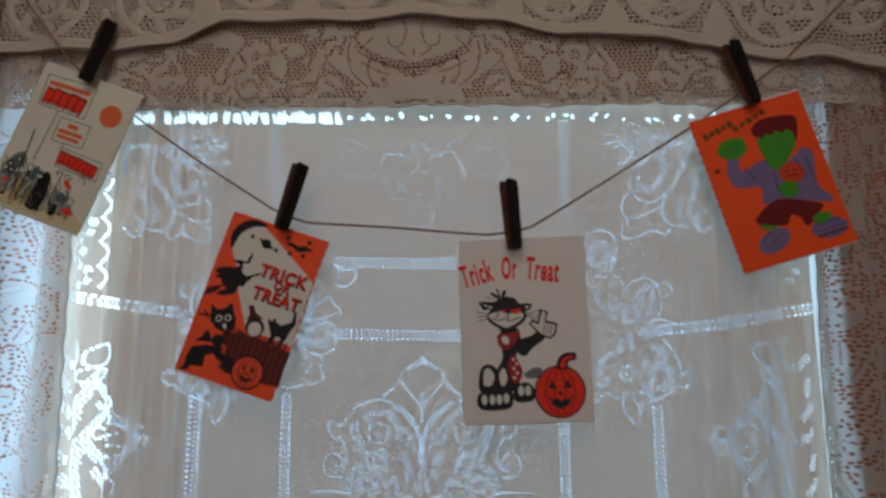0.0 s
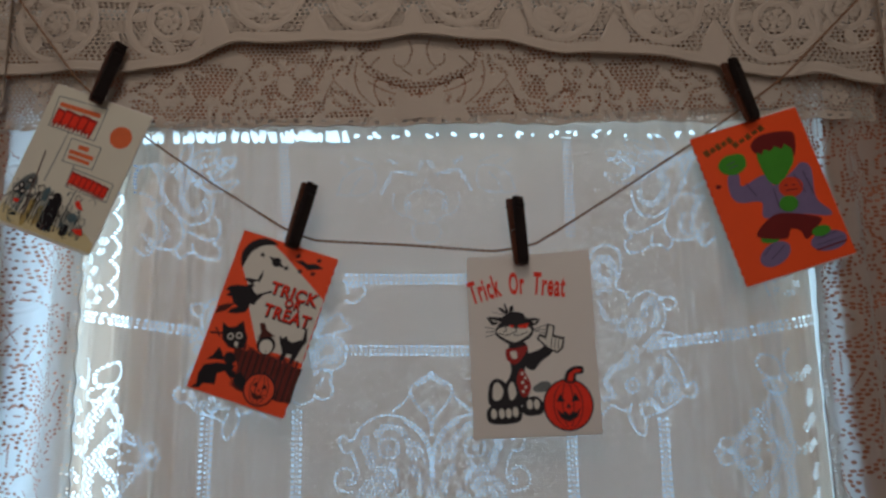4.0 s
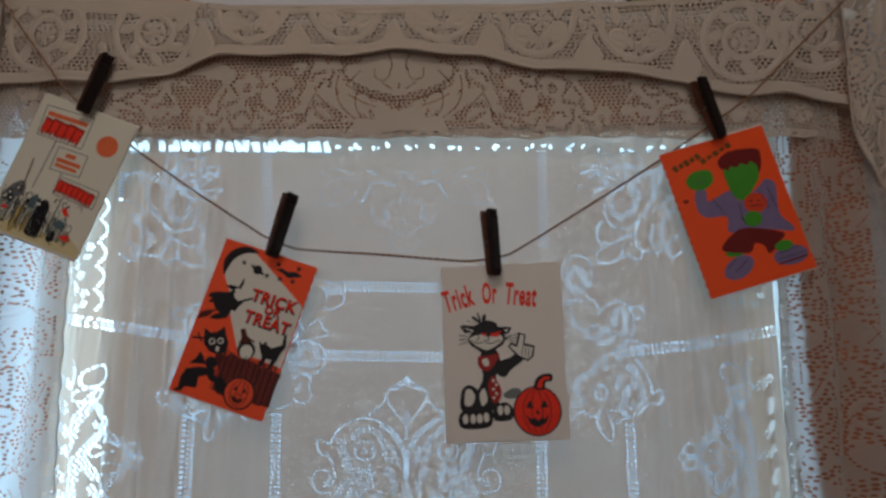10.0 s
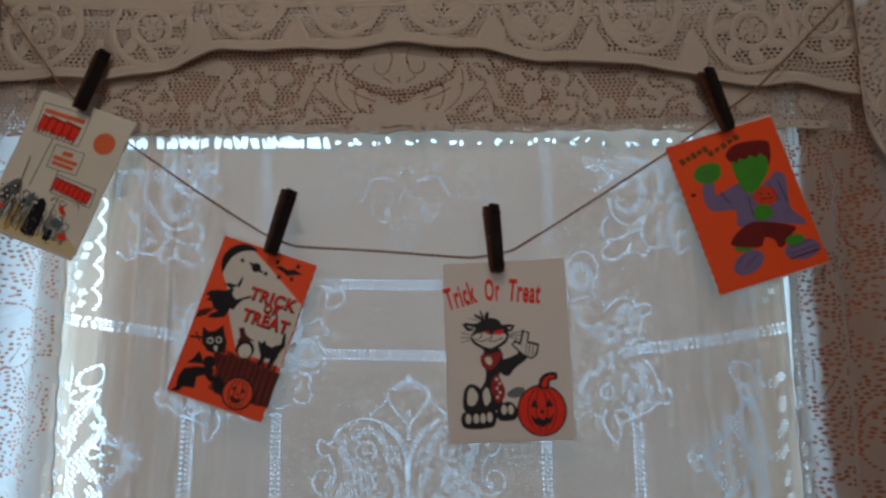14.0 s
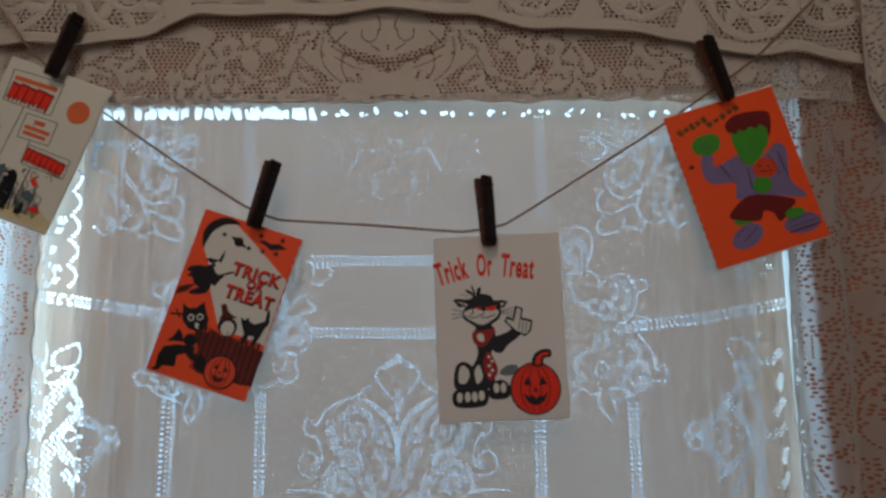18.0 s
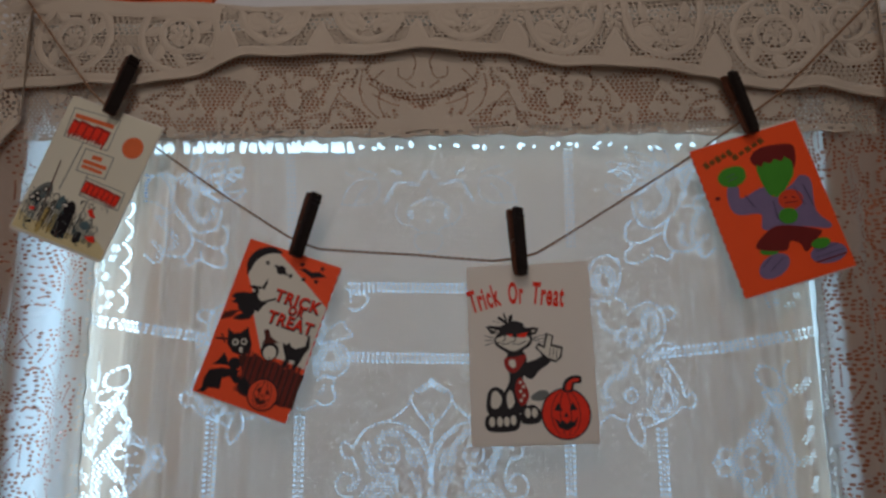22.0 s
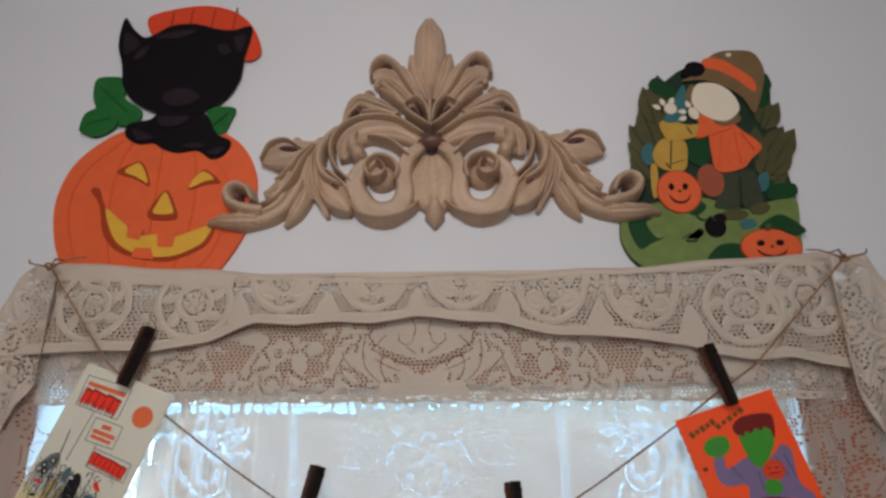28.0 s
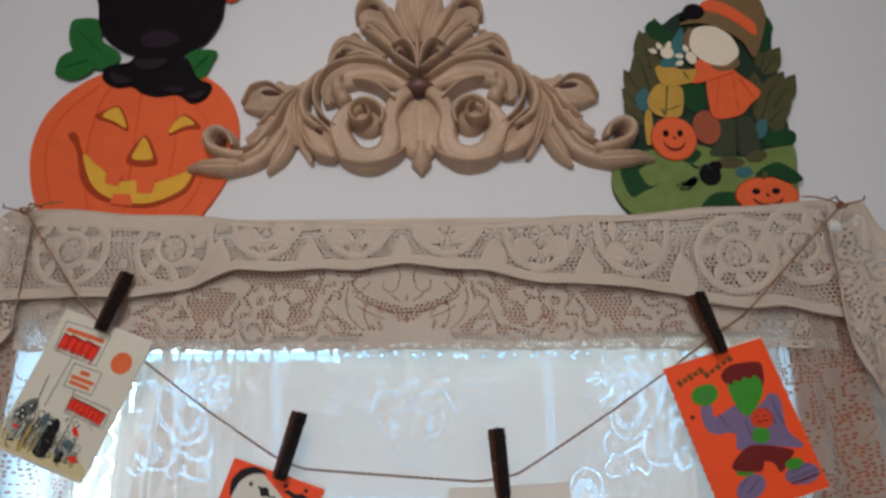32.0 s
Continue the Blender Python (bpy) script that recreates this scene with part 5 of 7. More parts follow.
for m in (-1, 1):
    strand("crown_lobe", [(5, 2207), (18, 2243), (30, 2292)], (8, 20, 26, 24, 8), (14, 20, 20, 10), "groove", 2, m)
    strand("crown_lobe", [(9, 2202), (26, 2233), (42, 2271)], (6, 14, 16, 5), (12, 18, 18, 10), "ridge", 2, m)
    strand("curled_leaf", [(28, 2197), (53, 2236), (73, 2252), (87, 2244)], (11, 28, 36, 31, 14), (14, 20, 22, 14), "scoop", 3, m)
    strand("leaf_rim", [(14, 2199), (34, 2233), (48, 2258), (69, 2275), (86, 2264), (89, 2242)], (5, 11, 14, 16, 14, 5), (16, 24, 28, 29, 26, 16), "ridge", 4, m)
    strand("leaf_fold", [(25, 2193), (49, 2222), (72, 2240), (83, 2233)], (8, 19, 19, 8), (20, 24, 24, 14), "flute", 4, m)
    strand("leaf_fold", [(37, 2193), (57, 2215), (75, 2227)], (8, 16, 9), (20, 24, 16), "ridge", 3, m)
    strand("lower_leaf", [(46, 2185), (81, 2200), (105, 2207), (121, 2193), (128, 2177)], (8, 20, 23, 17, 5), (16, 24, 26, 22, 10), "flute", 3, m)
    strand("lower_leaf", [(49, 2179), (80, 2187), (103, 2188)], (11, 14, 6), (20, 24, 16), "ridge", 4, m)
    strand("inner_rim", [(2, 2163), (7, 2186), (21, 2201), (38, 2196)], (5, 9, 10, 5), (24, 30, 30, 20), "ridge", 8, m)
    strand("inner_rim", [(2, 2157), (18, 2166), (33, 2180), (38, 2195)], (5, 9, 9, 5), (24, 30, 28, 20), "ridge", 8, m)
    strand("brow", [(16, 2138), (39, 2154), (71, 2160), (104, 2153), (124, 2133), (122, 2108)], (16, 31, 34, 33, 28, 14), (18, 24, 25, 24, 20), "scoop", 2, m)
    strand("brow_rim", [(10, 2144), (29, 2158), (51, 2171), (86, 2175), (119, 2166), (138, 2143), (142, 2120), (132, 2095), (111, 2075)], (6, 9, 9, 9, 9, 9, 9, 8, 6), (24, 27, 28, 28, 28, 26, 24, 20), "ridge", 4, m)
    strand("brow_rim", [(32, 2113), (42, 2123), (56, 2135), (77, 2143), (93, 2145)], (6, 9, 8, 7, 5), (24, 27, 27, 26, 22), "ridge", 3, m)
    strand("brow_end", [(106, 2154), (112, 2138), (104, 2117)], (6, 19, 26, 20), (20, 26, 28, 20), "ridge", 3, m)
    strand("lower_scroll", [(13, 2130), (32, 2113), (40, 2084), (37, 2062), (45, 2039), (66, 2029), (89, 2037), (104, 2060), (108, 2077), (97, 2097), (79, 2107)], (18, 25, 25, 29, 34, 38, 38, 36, 32, 26, 18), (19, 21, 22, 22, 21, 21, 21, 22, 23, 25, 25), "band", 3, m)
    strand("scroll_rim", [(18, 2044), (36, 2028), (64, 2020), (95, 2025), (111, 2039)], (5, 10, 12, 10, 5), (18, 25, 26, 25, 18), "ridge", 2, m)
    strand("scroll_curl", [(51, 2074), (47, 2090), (57, 2106), (77, 2110), (91, 2097), (87, 2080), (73, 2075), (64, 2084), (69, 2096), (78, 2094)], (8, 11, 12, 12, 11, 10, 9, 9, 7, 5), (26, 29, 30, 31, 32, 33, 34, 36, 38), "ridge", 4, m)
    strand("outer_band", [(110, 2169), (138, 2156), (156, 2128), (157, 2100), (142, 2080), (114, 2069)], (5, 14, 16, 16, 12, 6), (16, 24, 26, 26, 25, 18), "ridge", 2, m)
    strand("pod_leaf", [(154, 2096), (142, 2069), (124, 2048), (111, 2030)], (11, 36, 40, 29, 9), (16, 22, 24, 16), "scoop", 1, m)
    strand("pod_rim", [(112, 2030), (132, 2036), (148, 2052), (158, 2077)], (5, 11, 11, 6), (20, 26, 26, 20), "ridge", 2, m)
    strand("pod_rim", [(113, 2050), (119, 2067), (137, 2085), (154, 2100)], (5, 8, 9, 5), (20, 26, 26, 20), "ridge", 3, m)
    strand("outer_leaf", [(159, 2144), (168, 2110), (163, 2074), (151, 2044), (142, 2023)], (6, 16, 19, 16, 5), (18, 26, 26, 22, 12), "flute", 2, m)
    strand("outer_leaf", [(167, 2129), (174, 2096), (171, 2065), (163, 2052)], (8, 22, 19, 6), (14, 20, 20, 10), "groove", 1, m)
    strand("arm", [(156, 2149), (182, 2113), (194, 2076), (213, 2045), (242, 2031), (267, 2028)], (11, 23, 31, 36, 36, 31), (16, 24, 26, 26, 25, 22), "flute", 2, m)
    strand("arm_rim", [(165, 2135), (182, 2102), (196, 2072), (215, 2050), (240, 2042)], (5, 9, 9, 9, 5), (20, 30, 31, 30, 24), "ridge", 3, m)
    strand("arm_curl", [(231, 2036), (256, 2039), (276, 2048), (283, 2063), (273, 2074), (255, 2067), (248, 2050)], (19, 19, 17, 17, 16, 14, 8), (22, 25, 27, 28, 27, 26, 20), "ridge", 4, m)
    strand("arm_tip", [(239, 2023), (270, 2022), (292, 2023), (311, 2019)], (17, 26, 20, 6), (16, 24, 22, 10), "groove", 6, m)
    strand("arm_leaf", [(181, 2122), (196, 2093), (214, 2074), (238, 2063)], (8, 22, 25, 12), (14, 20, 20, 10), "flute", 1, m)
    strand("arm_lower_leaf", [(173, 2075), (181, 2048), (193, 2027), (203, 2015)], (9, 23, 20, 5), (14, 22, 20, 9), "groove", 2, m)
    strand("side_leaf", [(163, 2138), (188, 2127), (214, 2120), (243, 2116)], (12, 36, 45, 37, 9), (16, 23, 25, 14), "scoop", 2, m)
    strand("side_leaf_rim", [(166, 2136), (183, 2118), (199, 2096), (222, 2081)], (6, 12, 12, 5), (20, 27, 26, 14), "ridge", 4, m)
    strand("side_leaf_rim", [(184, 2130), (205, 2142), (228, 2136), (243, 2116)], (5, 9, 9, 5), (18, 26, 27, 16), "ridge", 3, m)
    # dark lenses in the scoops: stain, with the hollow's shade painted in
    part("stain_shade_hollow", ball(60, 2262, 16, 5, 29, mirror=m, turn=22), STAIN_SHADE, crest, "dark brown hollow, stain and shade in its colour")
    part("stain_shade_hollow", ball(22, 2185, 13, 7, 31, mirror=m, turn=42), STAIN_SHADE, crest, "dark brown hollow, stain and shade in its colour")
    part("stain_shade_hollow", ball(138, 2077, 20, 6, 24, mirror=m, turn=50), STAIN_SHADE, crest, "dark brown hollow, stain and shade in its colour")
    part("stain_shade_hollow", ball(205, 2131, 19, 5, 27, mirror=m, turn=2), STAIN_SHADE, crest, "dark brown hollow, stain and shade in its colour")
    part("stain_shade_hollow", ball(112, 2188, 8, 4, 24, mirror=m, turn=-25), STAIN_SHADE, crest, "dark brown hollow, stain and shade in its colour")
    part("stain_shade_hollow", ball(268, 2054, 5, 11, 31, mirror=m, turn=12), STAIN_SHADE, crest, "dark brown hollow, stain and shade in its colour")
    part("knob", ball(91, 2222, 9, 5, 22, mirror=m, turn=0), CARVED, crest)
    part("bud", ball(194, 2146, 8, 9, 20, mirror=m, turn=0), CARVED, crest)
    part("brow_end", ball(104, 2121, 12, 15, 30, mirror=m, turn=0), CARVED, crest)
    part("scroll_heart", ball(70, 2085, 22, 20, 24, mirror=m, turn=0), CARVED, crest)

# ---- painted cut-outs ----


def paint(name, color, rough=0.6, vary=0.12, scale=60.0, spec=0.18):
    return material(name, color, rough, vary=vary, scale=scale, grain=500, bump=0.08, deep=0.0003, spec=spec)


PUMPKIN = paint("paint_orange", (0.68, 0.112, 0.032))
PUMPKIN_DARK = paint("paint_rust", (0.32, 0.040, 0.008))
PUMPKIN_DEEP = paint("paint_deep_orange", (0.63, 0.090, 0.016))
YELLOW = paint("paint_yellow", (0.66, 0.36, 0.035))
BLACK = paint("paint_black", (0.007, 0.005, 0.007), 0.6, spec=0.08)
PLUM = paint("paint_plum", (0.017, 0.010, 0.015), 0.45, vary=0.35)
SCARLET = paint("paint_scarlet", (0.62, 0.055, 0.015))
GREEN = paint("paint_green", (0.018, 0.115, 0.022), vary=0.3)
GREEN_DARK = paint("paint_dark_green", (0.010, 0.050, 0.014))
MOSS = paint("paint_moss", (0.15, 0.20, 0.055), vary=0.25)
OLIVE = paint("paint_olive", (0.075, 0.068, 0.026), vary=0.25)
PINE = paint("paint_pine", (0.016, 0.034, 0.020), vary=0.25)
HAT_BROWN = paint("paint_hat_brown", (0.17, 0.105, 0.045), vary=0.2)
SKIN = paint("paint_cream", (0.72, 0.62, 0.48), vary=0.04)
OCHRE = paint("paint_ochre", (0.46, 0.27, 0.045), vary=0.2)
TEAL = paint("paint_teal", (0.045, 0.13, 0.14), vary=0.2)
TROUSER = paint("paint_trouser_green", (0.040, 0.046, 0.026), vary=0.25)
RUST = paint("paint_brick", (0.30, 0.075, 0.035), vary=0.2)


def mm(pts):
    return [(x * MM, z * MM) for x, z in pts]


def layer(name, pts, level, mat, parent, smooth=True, label="", thick=0.0016, base=-0.006):
    """One painted or glued layer of a flat thing; higher levels lie further to the front."""
    pts = mm(pts)
    if smooth:
        pts = closed(pts)
    level += 0.012 * len(parent.children) if level else 0
    return part(name, sheet(pts, base - 0.0007 * level, thick if level else -base), mat, parent, label)


pumpkin = tagged(new("pumpkin_cutout"), "orange jack-o-lantern cut-out with a black kitten shape on top", "wall cutout")
layer("pumpkin_board", [(-523, 2062), (-509, 2118), (-470, 2160), (-420, 2184), (-370, 2188), (-315, 2178), (-268, 2150), (-243, 2108), (-237, 2060), (-250, 2005), (-274, 1962), (-284, 1950), (-330, 1949), (-430, 1950), (-484, 1953), (-492, 1960), (-513, 2004)], 0, PUMPKIN, pumpkin)
for k, (bx, top) in enumerate(((-110, 2158), (-58, 2176), (0, 2182), (52, 2174), (98, 2150))):
    path = glide([(-381 + bx * 0.55, top), (-381 + bx * 0.95, top - 45), (-381 + bx * 1.1, 2060), (-381 + bx * 0.95, 1990), (-381 + bx * 0.7, 1956)], 8)
    layer("rib_line", [(x - 1.1, z) for x, z in path] + [(x + 1.3, z) for x, z in path[::-1]], 1, PUMPKIN_DEEP, pumpkin, smooth=False)
rim = layer("eye_rim", [(-441, 2107), (-425, 2119), (-406, 2121), (-391, 2085), (-414, 2096)], 2, PUMPKIN_DARK, pumpkin)
layer("eye", [(-429, 2107), (-420, 2117), (-407, 2118), (-394, 2089), (-412, 2099)], 4, YELLOW, rim)
rim = layer("eye_rim", [(-334, 2077), (-326, 2099), (-312, 2107), (-290, 2087), (-310, 2084)], 2, PUMPKIN_DARK, pumpkin)
layer("eye", [(-333, 2079), (-325, 2097), (-314, 2104), (-299, 2092), (-313, 2088)], 4, YELLOW, rim)
rim = layer("nose_rim", [(-366, 2076), (-351, 2054), (-347, 2032), (-384, 2034), (-384, 2052)], 2, PUMPKIN_DARK, pumpkin)
layer("nose", [(-366, 2073), (-355, 2054), (-352, 2040), (-378, 2041), (-376, 2054)], 4, YELLOW, rim)
rim = layer("mouth_rim", [(-474, 2079), (-463, 2082), (-450, 2054), (-427, 2031), (-409, 2024), (-392, 2012), (-366, 2008), (-344, 2004), (-318, 2014), (-290, 2024), (-298, 1994), (-320, 1980), (-345, 1971), (-368, 1971), (-392, 1976), (-424, 1988), (-446, 2014), (-458, 2056)], 2, PUMPKIN_DARK, pumpkin)
layer("mouth", [(-447, 2050), (-427, 2034), (-411, 2022), (-392, 2009), (-371, 2009), (-344, 2005), (-320, 2013), (-294, 2021), (-302, 1998), (-321, 1985), (-343, 1977), (-366, 1976), (-394, 1982), (-419, 1995), (-435, 2016)], 4, YELLOW, rim)
for pts in ([(-412, 2024), (-410, 2006), (-393, 2001), (-388, 2016)], [(-369, 2014), (-365, 1991), (-345, 1990), (-342, 2010)], [(-400, 1976), (-396, 1990), (-374, 1989), (-368, 1972)]):
    layer("tooth", pts, 5, PUMPKIN, rim, smooth=False)
layer("leaf", [(-499, 2267), (-478, 2271), (-460, 2267), (-452, 2248), (-449, 2231), (-421, 2209), (-427, 2188), (-454, 2185), (-484, 2206), (-494, 2222), (-500, 2240)], 1, GREEN, pumpkin)
layer("leaf", [(-507, 2204), (-494, 2214), (-481, 2216), (-456, 2200), (-459, 2179), (-482, 2167), (-500, 2172), (-510, 2180)], 2, GREEN, pumpkin)
layer("leaf", [(-322, 2207), (-300, 2212), (-280, 2208), (-284, 2190), (-296, 2164), (-315, 2177)], 1, GREEN, pumpkin)
for a, b in (((-490, 2252), (-440, 2205)), ((-500, 2188), (-465, 2198)), ((-290, 2200), (-310, 2180))):
    layer("leaf_vein", [(a[0], a[1] - 1), (b[0], b[1] - 1), (b[0], b[1] + 1), (a[0], a[1] + 1)], 3, GREEN_DARK, pumpkin, smooth=False)
layer("bow", [(-436, 2378), (-408, 2392), (-351, 2400), (-302, 2388), (-268, 2357), (-250, 2309), (-269, 2292), (-287, 2312), (-321, 2340), (-366, 2350), (-403, 2345), (-424, 2345)], 1, SCARLET, pumpkin, label="scarlet ribbon bow")
for x in (-400, -370, -335, -300):
    layer("bow_fold", [(x, 2350), (x + 3, 2350), (x + 6, 2394), (x + 4, 2394)], 2, PUMPKIN_DARK, pumpkin, smooth=False)
layer("kitten_body", [(-436, 2186), (-438, 2166), (-417, 2152), (-395, 2153), (-380, 2143), (-357, 2136), (-328, 2138), (-307, 2124), (-288, 2131), (-281, 2152), (-303, 2166), (-324, 2200), (-360, 2206), (-393, 2204), (-405, 2193)], 3, BLACK, pumpkin, label="black painted kitten body")
layer("kitten_head", [(-472, 2379), (-475, 2330), (-463, 2290), (-455, 2252), (-432, 2222), (-393, 2202), (-355, 2196), (-321, 2207), (-295, 2225), (-278, 2258), (-275, 2290), (-267, 2352), (-296, 2349), (-322, 2352), (-357, 2363), (-395, 2361), (-419, 2346), (-436, 2341), (-455, 2358)], 4, BLACK, pumpkin, label="black painted kitten head")
layer("ear_lining", [(-466, 2350), (-461, 2310), (-440, 2328)], 5, PLUM, pumpkin)
layer("ear_lining", [(-276, 2336), (-294, 2334), (-282, 2306)], 5, PLUM, pumpkin)
# brushed plum lights on the black paint
for pts in ([(-428, 2176), (-410, 2170), (-396, 2162), (-402, 2157), (-420, 2160)], [(-350, 2146), (-334, 2150), (-318, 2146), (-330, 2141)], [(-312, 2134), (-298, 2142), (-288, 2140), (-298, 2130)],
            [(-392, 2232), (-372, 2244), (-348, 2240), (-334, 2226), (-356, 2214), (-380, 2216)], [(-446, 2300), (-438, 2318), (-424, 2322), (-432, 2302)], [(-318, 2318), (-304, 2322), (-296, 2306), (-308, 2302)],
            [(-396, 2194), (-372, 2196), (-346, 2194), (-360, 2180), (-384, 2180)], [(-420, 2338), (-390, 2348), (-352, 2350), (-380, 2336)]):
    layer("brushed_light", pts, 6, PLUM, pumpkin)

garden = tagged(new("garden_cutout"), "painted wooden cut-out of a hatted doll shape, pumpkins and corn leaves", "wall cutout")
layer("backing", [(266, 2007), (275, 2031), (291, 2091), (296, 2138), (312, 2180), (323, 2215), (352, 2230), (382, 2252), (412, 2258), (434, 2272), (454, 2278), (488, 2273), (500, 2247), (508, 2229), (503, 2190), (504, 2155), (508, 2120), (505, 2079), (507, 2050), (506, 2024), (501, 1990), (491, 1950), (426, 1947), (339, 1942), (290, 1944), (267, 1974)], 0, PINE, garden)
for tip, base in (([(346, 2244)], [(345, 2177)]), ([(322, 2224)], [(333, 2161)]), ([(315, 2193)], [(328, 2128)]), ([(295, 2161)], [(319, 2113)]), ([(290, 2132)], [(317, 2091)]), ([(290, 2108)], [(313, 2072)]), ([(514, 2191)], [(483, 2146)]),
                  ([(513, 2152)], [(481, 2110)]), ([(527, 2147)], [(490, 2096)]), ([(516, 2106)], [(481, 2075)]), ([(505, 2080)], [(472, 2057)]), ([(499, 2197)], [(480, 2155)]), ([(360, 2203)], [(347, 2142)]), ([(339, 2157)], [(338, 2103)]), ([(473, 2152)], [(466, 2097)]), ([(492, 2124)], [(467, 2072)])):
    (tx, tz), (bx, bz) = tip[0], base[0]
    ln, a = math.hypot(tx - bx, tz - bz), math.degrees(math.atan2(tz - bz, tx - bx))
    layer("corn_leaf", [(p * 1000, q * 1000) for p, q in leaf(bx * MM, bz * MM, a, ln * MM, ln * 0.00052, 7)[:-1]], random.choice((1, 1.6, 2.2)), OLIVE, garden, smooth=False)
    c, d = math.cos(radians(a)), math.sin(radians(a))
    layer("leaf_vein", [(bx + d, bz - c), (tx - 6 * c, tz - 6 * d), (bx - d, bz + c)], 2.9, PINE, garden, smooth=False)
for x, z, r in ((345, 2222, 14), (358, 2212, 12), (330, 2110, 10), (494, 2226, 17), (486, 2200, 15), (404, 2140, 16), (392, 2118, 15), (470, 2060, 12), (440, 2130, 20)):
    layer("foliage", [(p + random.uniform(-2, 2), q + random.uniform(-2, 2)) for p, q in ring(x, z, r, r * 1.1, n=9)], 2, GREEN_DARK, garden)
layer("hill", [(266, 2007), (285, 2028), (325, 2038), (380, 2043), (430, 2024), (470, 2034), (505, 2038), (503, 1995), (491, 1951), (426, 1948), (339, 1943), (291, 1945), (267, 1974)], 3, MOSS, garden)
layer("leaf", [(276, 2010), (304, 2016), (323, 1990), (304, 1978), (286, 1972)], 4, GREEN_DARK, garden)
layer("leaf", [(300, 2008), (322, 2012), (330, 1995), (312, 1985)], 5, MOSS, garden)
layer("leaf", [(375, 1950), (391, 1972), (418, 1974), (430, 1960), (424, 1944)], 4, GREEN_DARK, garden)
layer("leaf", [(350, 2030), (368, 2040), (384, 2030), (368, 2016)], 4, GREEN_DARK, garden)
layer("leaf", [(469, 2038), (477, 2058), (508, 2060), (506, 2041)], 4, GREEN_DARK, garden)
layer("trousers", [(414, 2079), (437, 2077), (435, 2055), (427, 2027), (410, 2024), (395, 2029), (405, 2049)], 4, TROUSER, garden)
layer("trousers", [(436, 2079), (455, 2081), (462, 2049), (456, 2029), (437, 2024), (432, 2048)], 4.5, TROUSER, garden)
layer("seam_line", [(435, 2073), (437, 2073), (433, 2029), (431, 2029)], 6.5, PINE, garden, smooth=False)
for a0 in (0, 120):
    vine = glide([(344, 1983), (355, 1988), (363, 1981), (373, 1990), (368, 1995), (358, 1989), (349, 1980), (362, 1978)]) if a0 else glide([(377, 2025), (368, 2015), (376, 2008), (385, 2013), (392, 2006)])
    layer("vine", vine + [(x + 1.6, z + 1.8) for x, z in vine[::-1]], 6, PINE, garden, smooth=False)
layer("hair", [(383, 2211), (393, 2223), (395, 2201), (386, 2181), (381, 2193)], 6.6, HAT_BROWN, garden)
layer("hair", [(414, 2167), (432, 2159), (450, 2171), (452, 2160), (434, 2152), (417, 2156)], 6.6, HAT_BROWN, garden)
layer("leaf", [(311, 2124), (323, 2128), (323, 2102), (312, 2095), (306, 2108)], 3.2, TEAL, garden)
layer("leaf", [(462, 2072), (475, 2077), (473, 2057), (461, 2050)], 4.4, TEAL, garden)
layer("leaf", [(425, 2005), (442, 2009), (446, 1999), (430, 1995)], 4.4, TEAL, garden)
layer("leaf", [(373, 2136), (396, 2135), (400, 2110), (391, 2091), (372, 2100)], 2.8, GREEN_DARK, garden)
layer("foot", ring(420, 2016, 18, 8), 5, OLIVE, garden, smooth=False)
layer("foot", ring(455, 2024, 14, 8, turn=15), 5, OLIVE, garden, smooth=False)
layer("round_pumpkin", ring(396, 2068, 18, 25), 4, RUST, garden, smooth=False)
layer("squash", [(336, 2133), (357, 2136), (370, 2127), (369, 2102), (362, 2085), (342, 2084), (326, 2093), (322, 2112)], 5, OCHRE, garden, label="ochre painted squash shape")
layer("squash", [(338, 2161), (353, 2164), (376, 2156), (400, 2157), (401, 2146), (381, 2135), (348, 2131), (339, 2146)], 6, OCHRE, garden)
layer("squash", [(316, 2090), (325, 2093), (322, 2050), (314, 2047)], 4.5, OCHRE, garden)
for p, q in (([(350, 2131)], [(343, 2087)]), ([(363, 2100)], [(345, 2094)]), ([(338, 2096)], [(343, 2087)]), ([(375, 2152)], [(380, 2141)])):
    layer("rib_line", [(p[0][0] - 0.8, p[0][1]), (q[0][0] - 0.8, q[0][1]), (q[0][0] + 0.8, q[0][1]), (p[0][0] + 0.8, p[0][1])], 7.6, OLIVE, garden, smooth=False)
layer("cone_hat", [(379, 2223), (382, 2204), (375, 2165), (360, 2160), (345, 2162), (350, 2177), (360, 2193)], 6, TEAL, garden)
layer("sleeve", [(393, 2168), (410, 2171), (409, 2145), (398, 2135), (385, 2135), (392, 2151)], 7, PUMPKIN, garden)
layer("dress", [(404, 2164), (435, 2161), (449, 2147), (474, 2119), (458, 2100), (441, 2084), (408, 2081), (403, 2109), (404, 2136)], 6, PUMPKIN, garden)
for p, q in (([(408, 2138)], [(446, 2151)]), ([(422, 2139)], [(409, 2088)]), ([(440, 2144)], [(441, 2092)]), ([(449, 2140)], [(463, 2113)])):
    layer("fold_line", [(p[0][0] - 0.4, p[0][1] - 1), (q[0][0] - 0.8, q[0][1] - 1), (q[0][0] + 0.8, q[0][1] + 1), (p[0][0] + 0.4, p[0][1] + 1)], 8, PUMPKIN_DEEP, garden, smooth=False)
for x, z, a in ((342, 2183, 150), (348, 2188, 110), (356, 2190, 60), (378, 2176, 170), (377, 2168, 200), (384, 2183, 110)):
    layer("finger", [(p * 1000, q * 1000) for p, q in leaf(x * MM, z * MM, a, 0.013, 0.008, 5)[:-1]], 7.4, SKIN, garden, smooth=False)
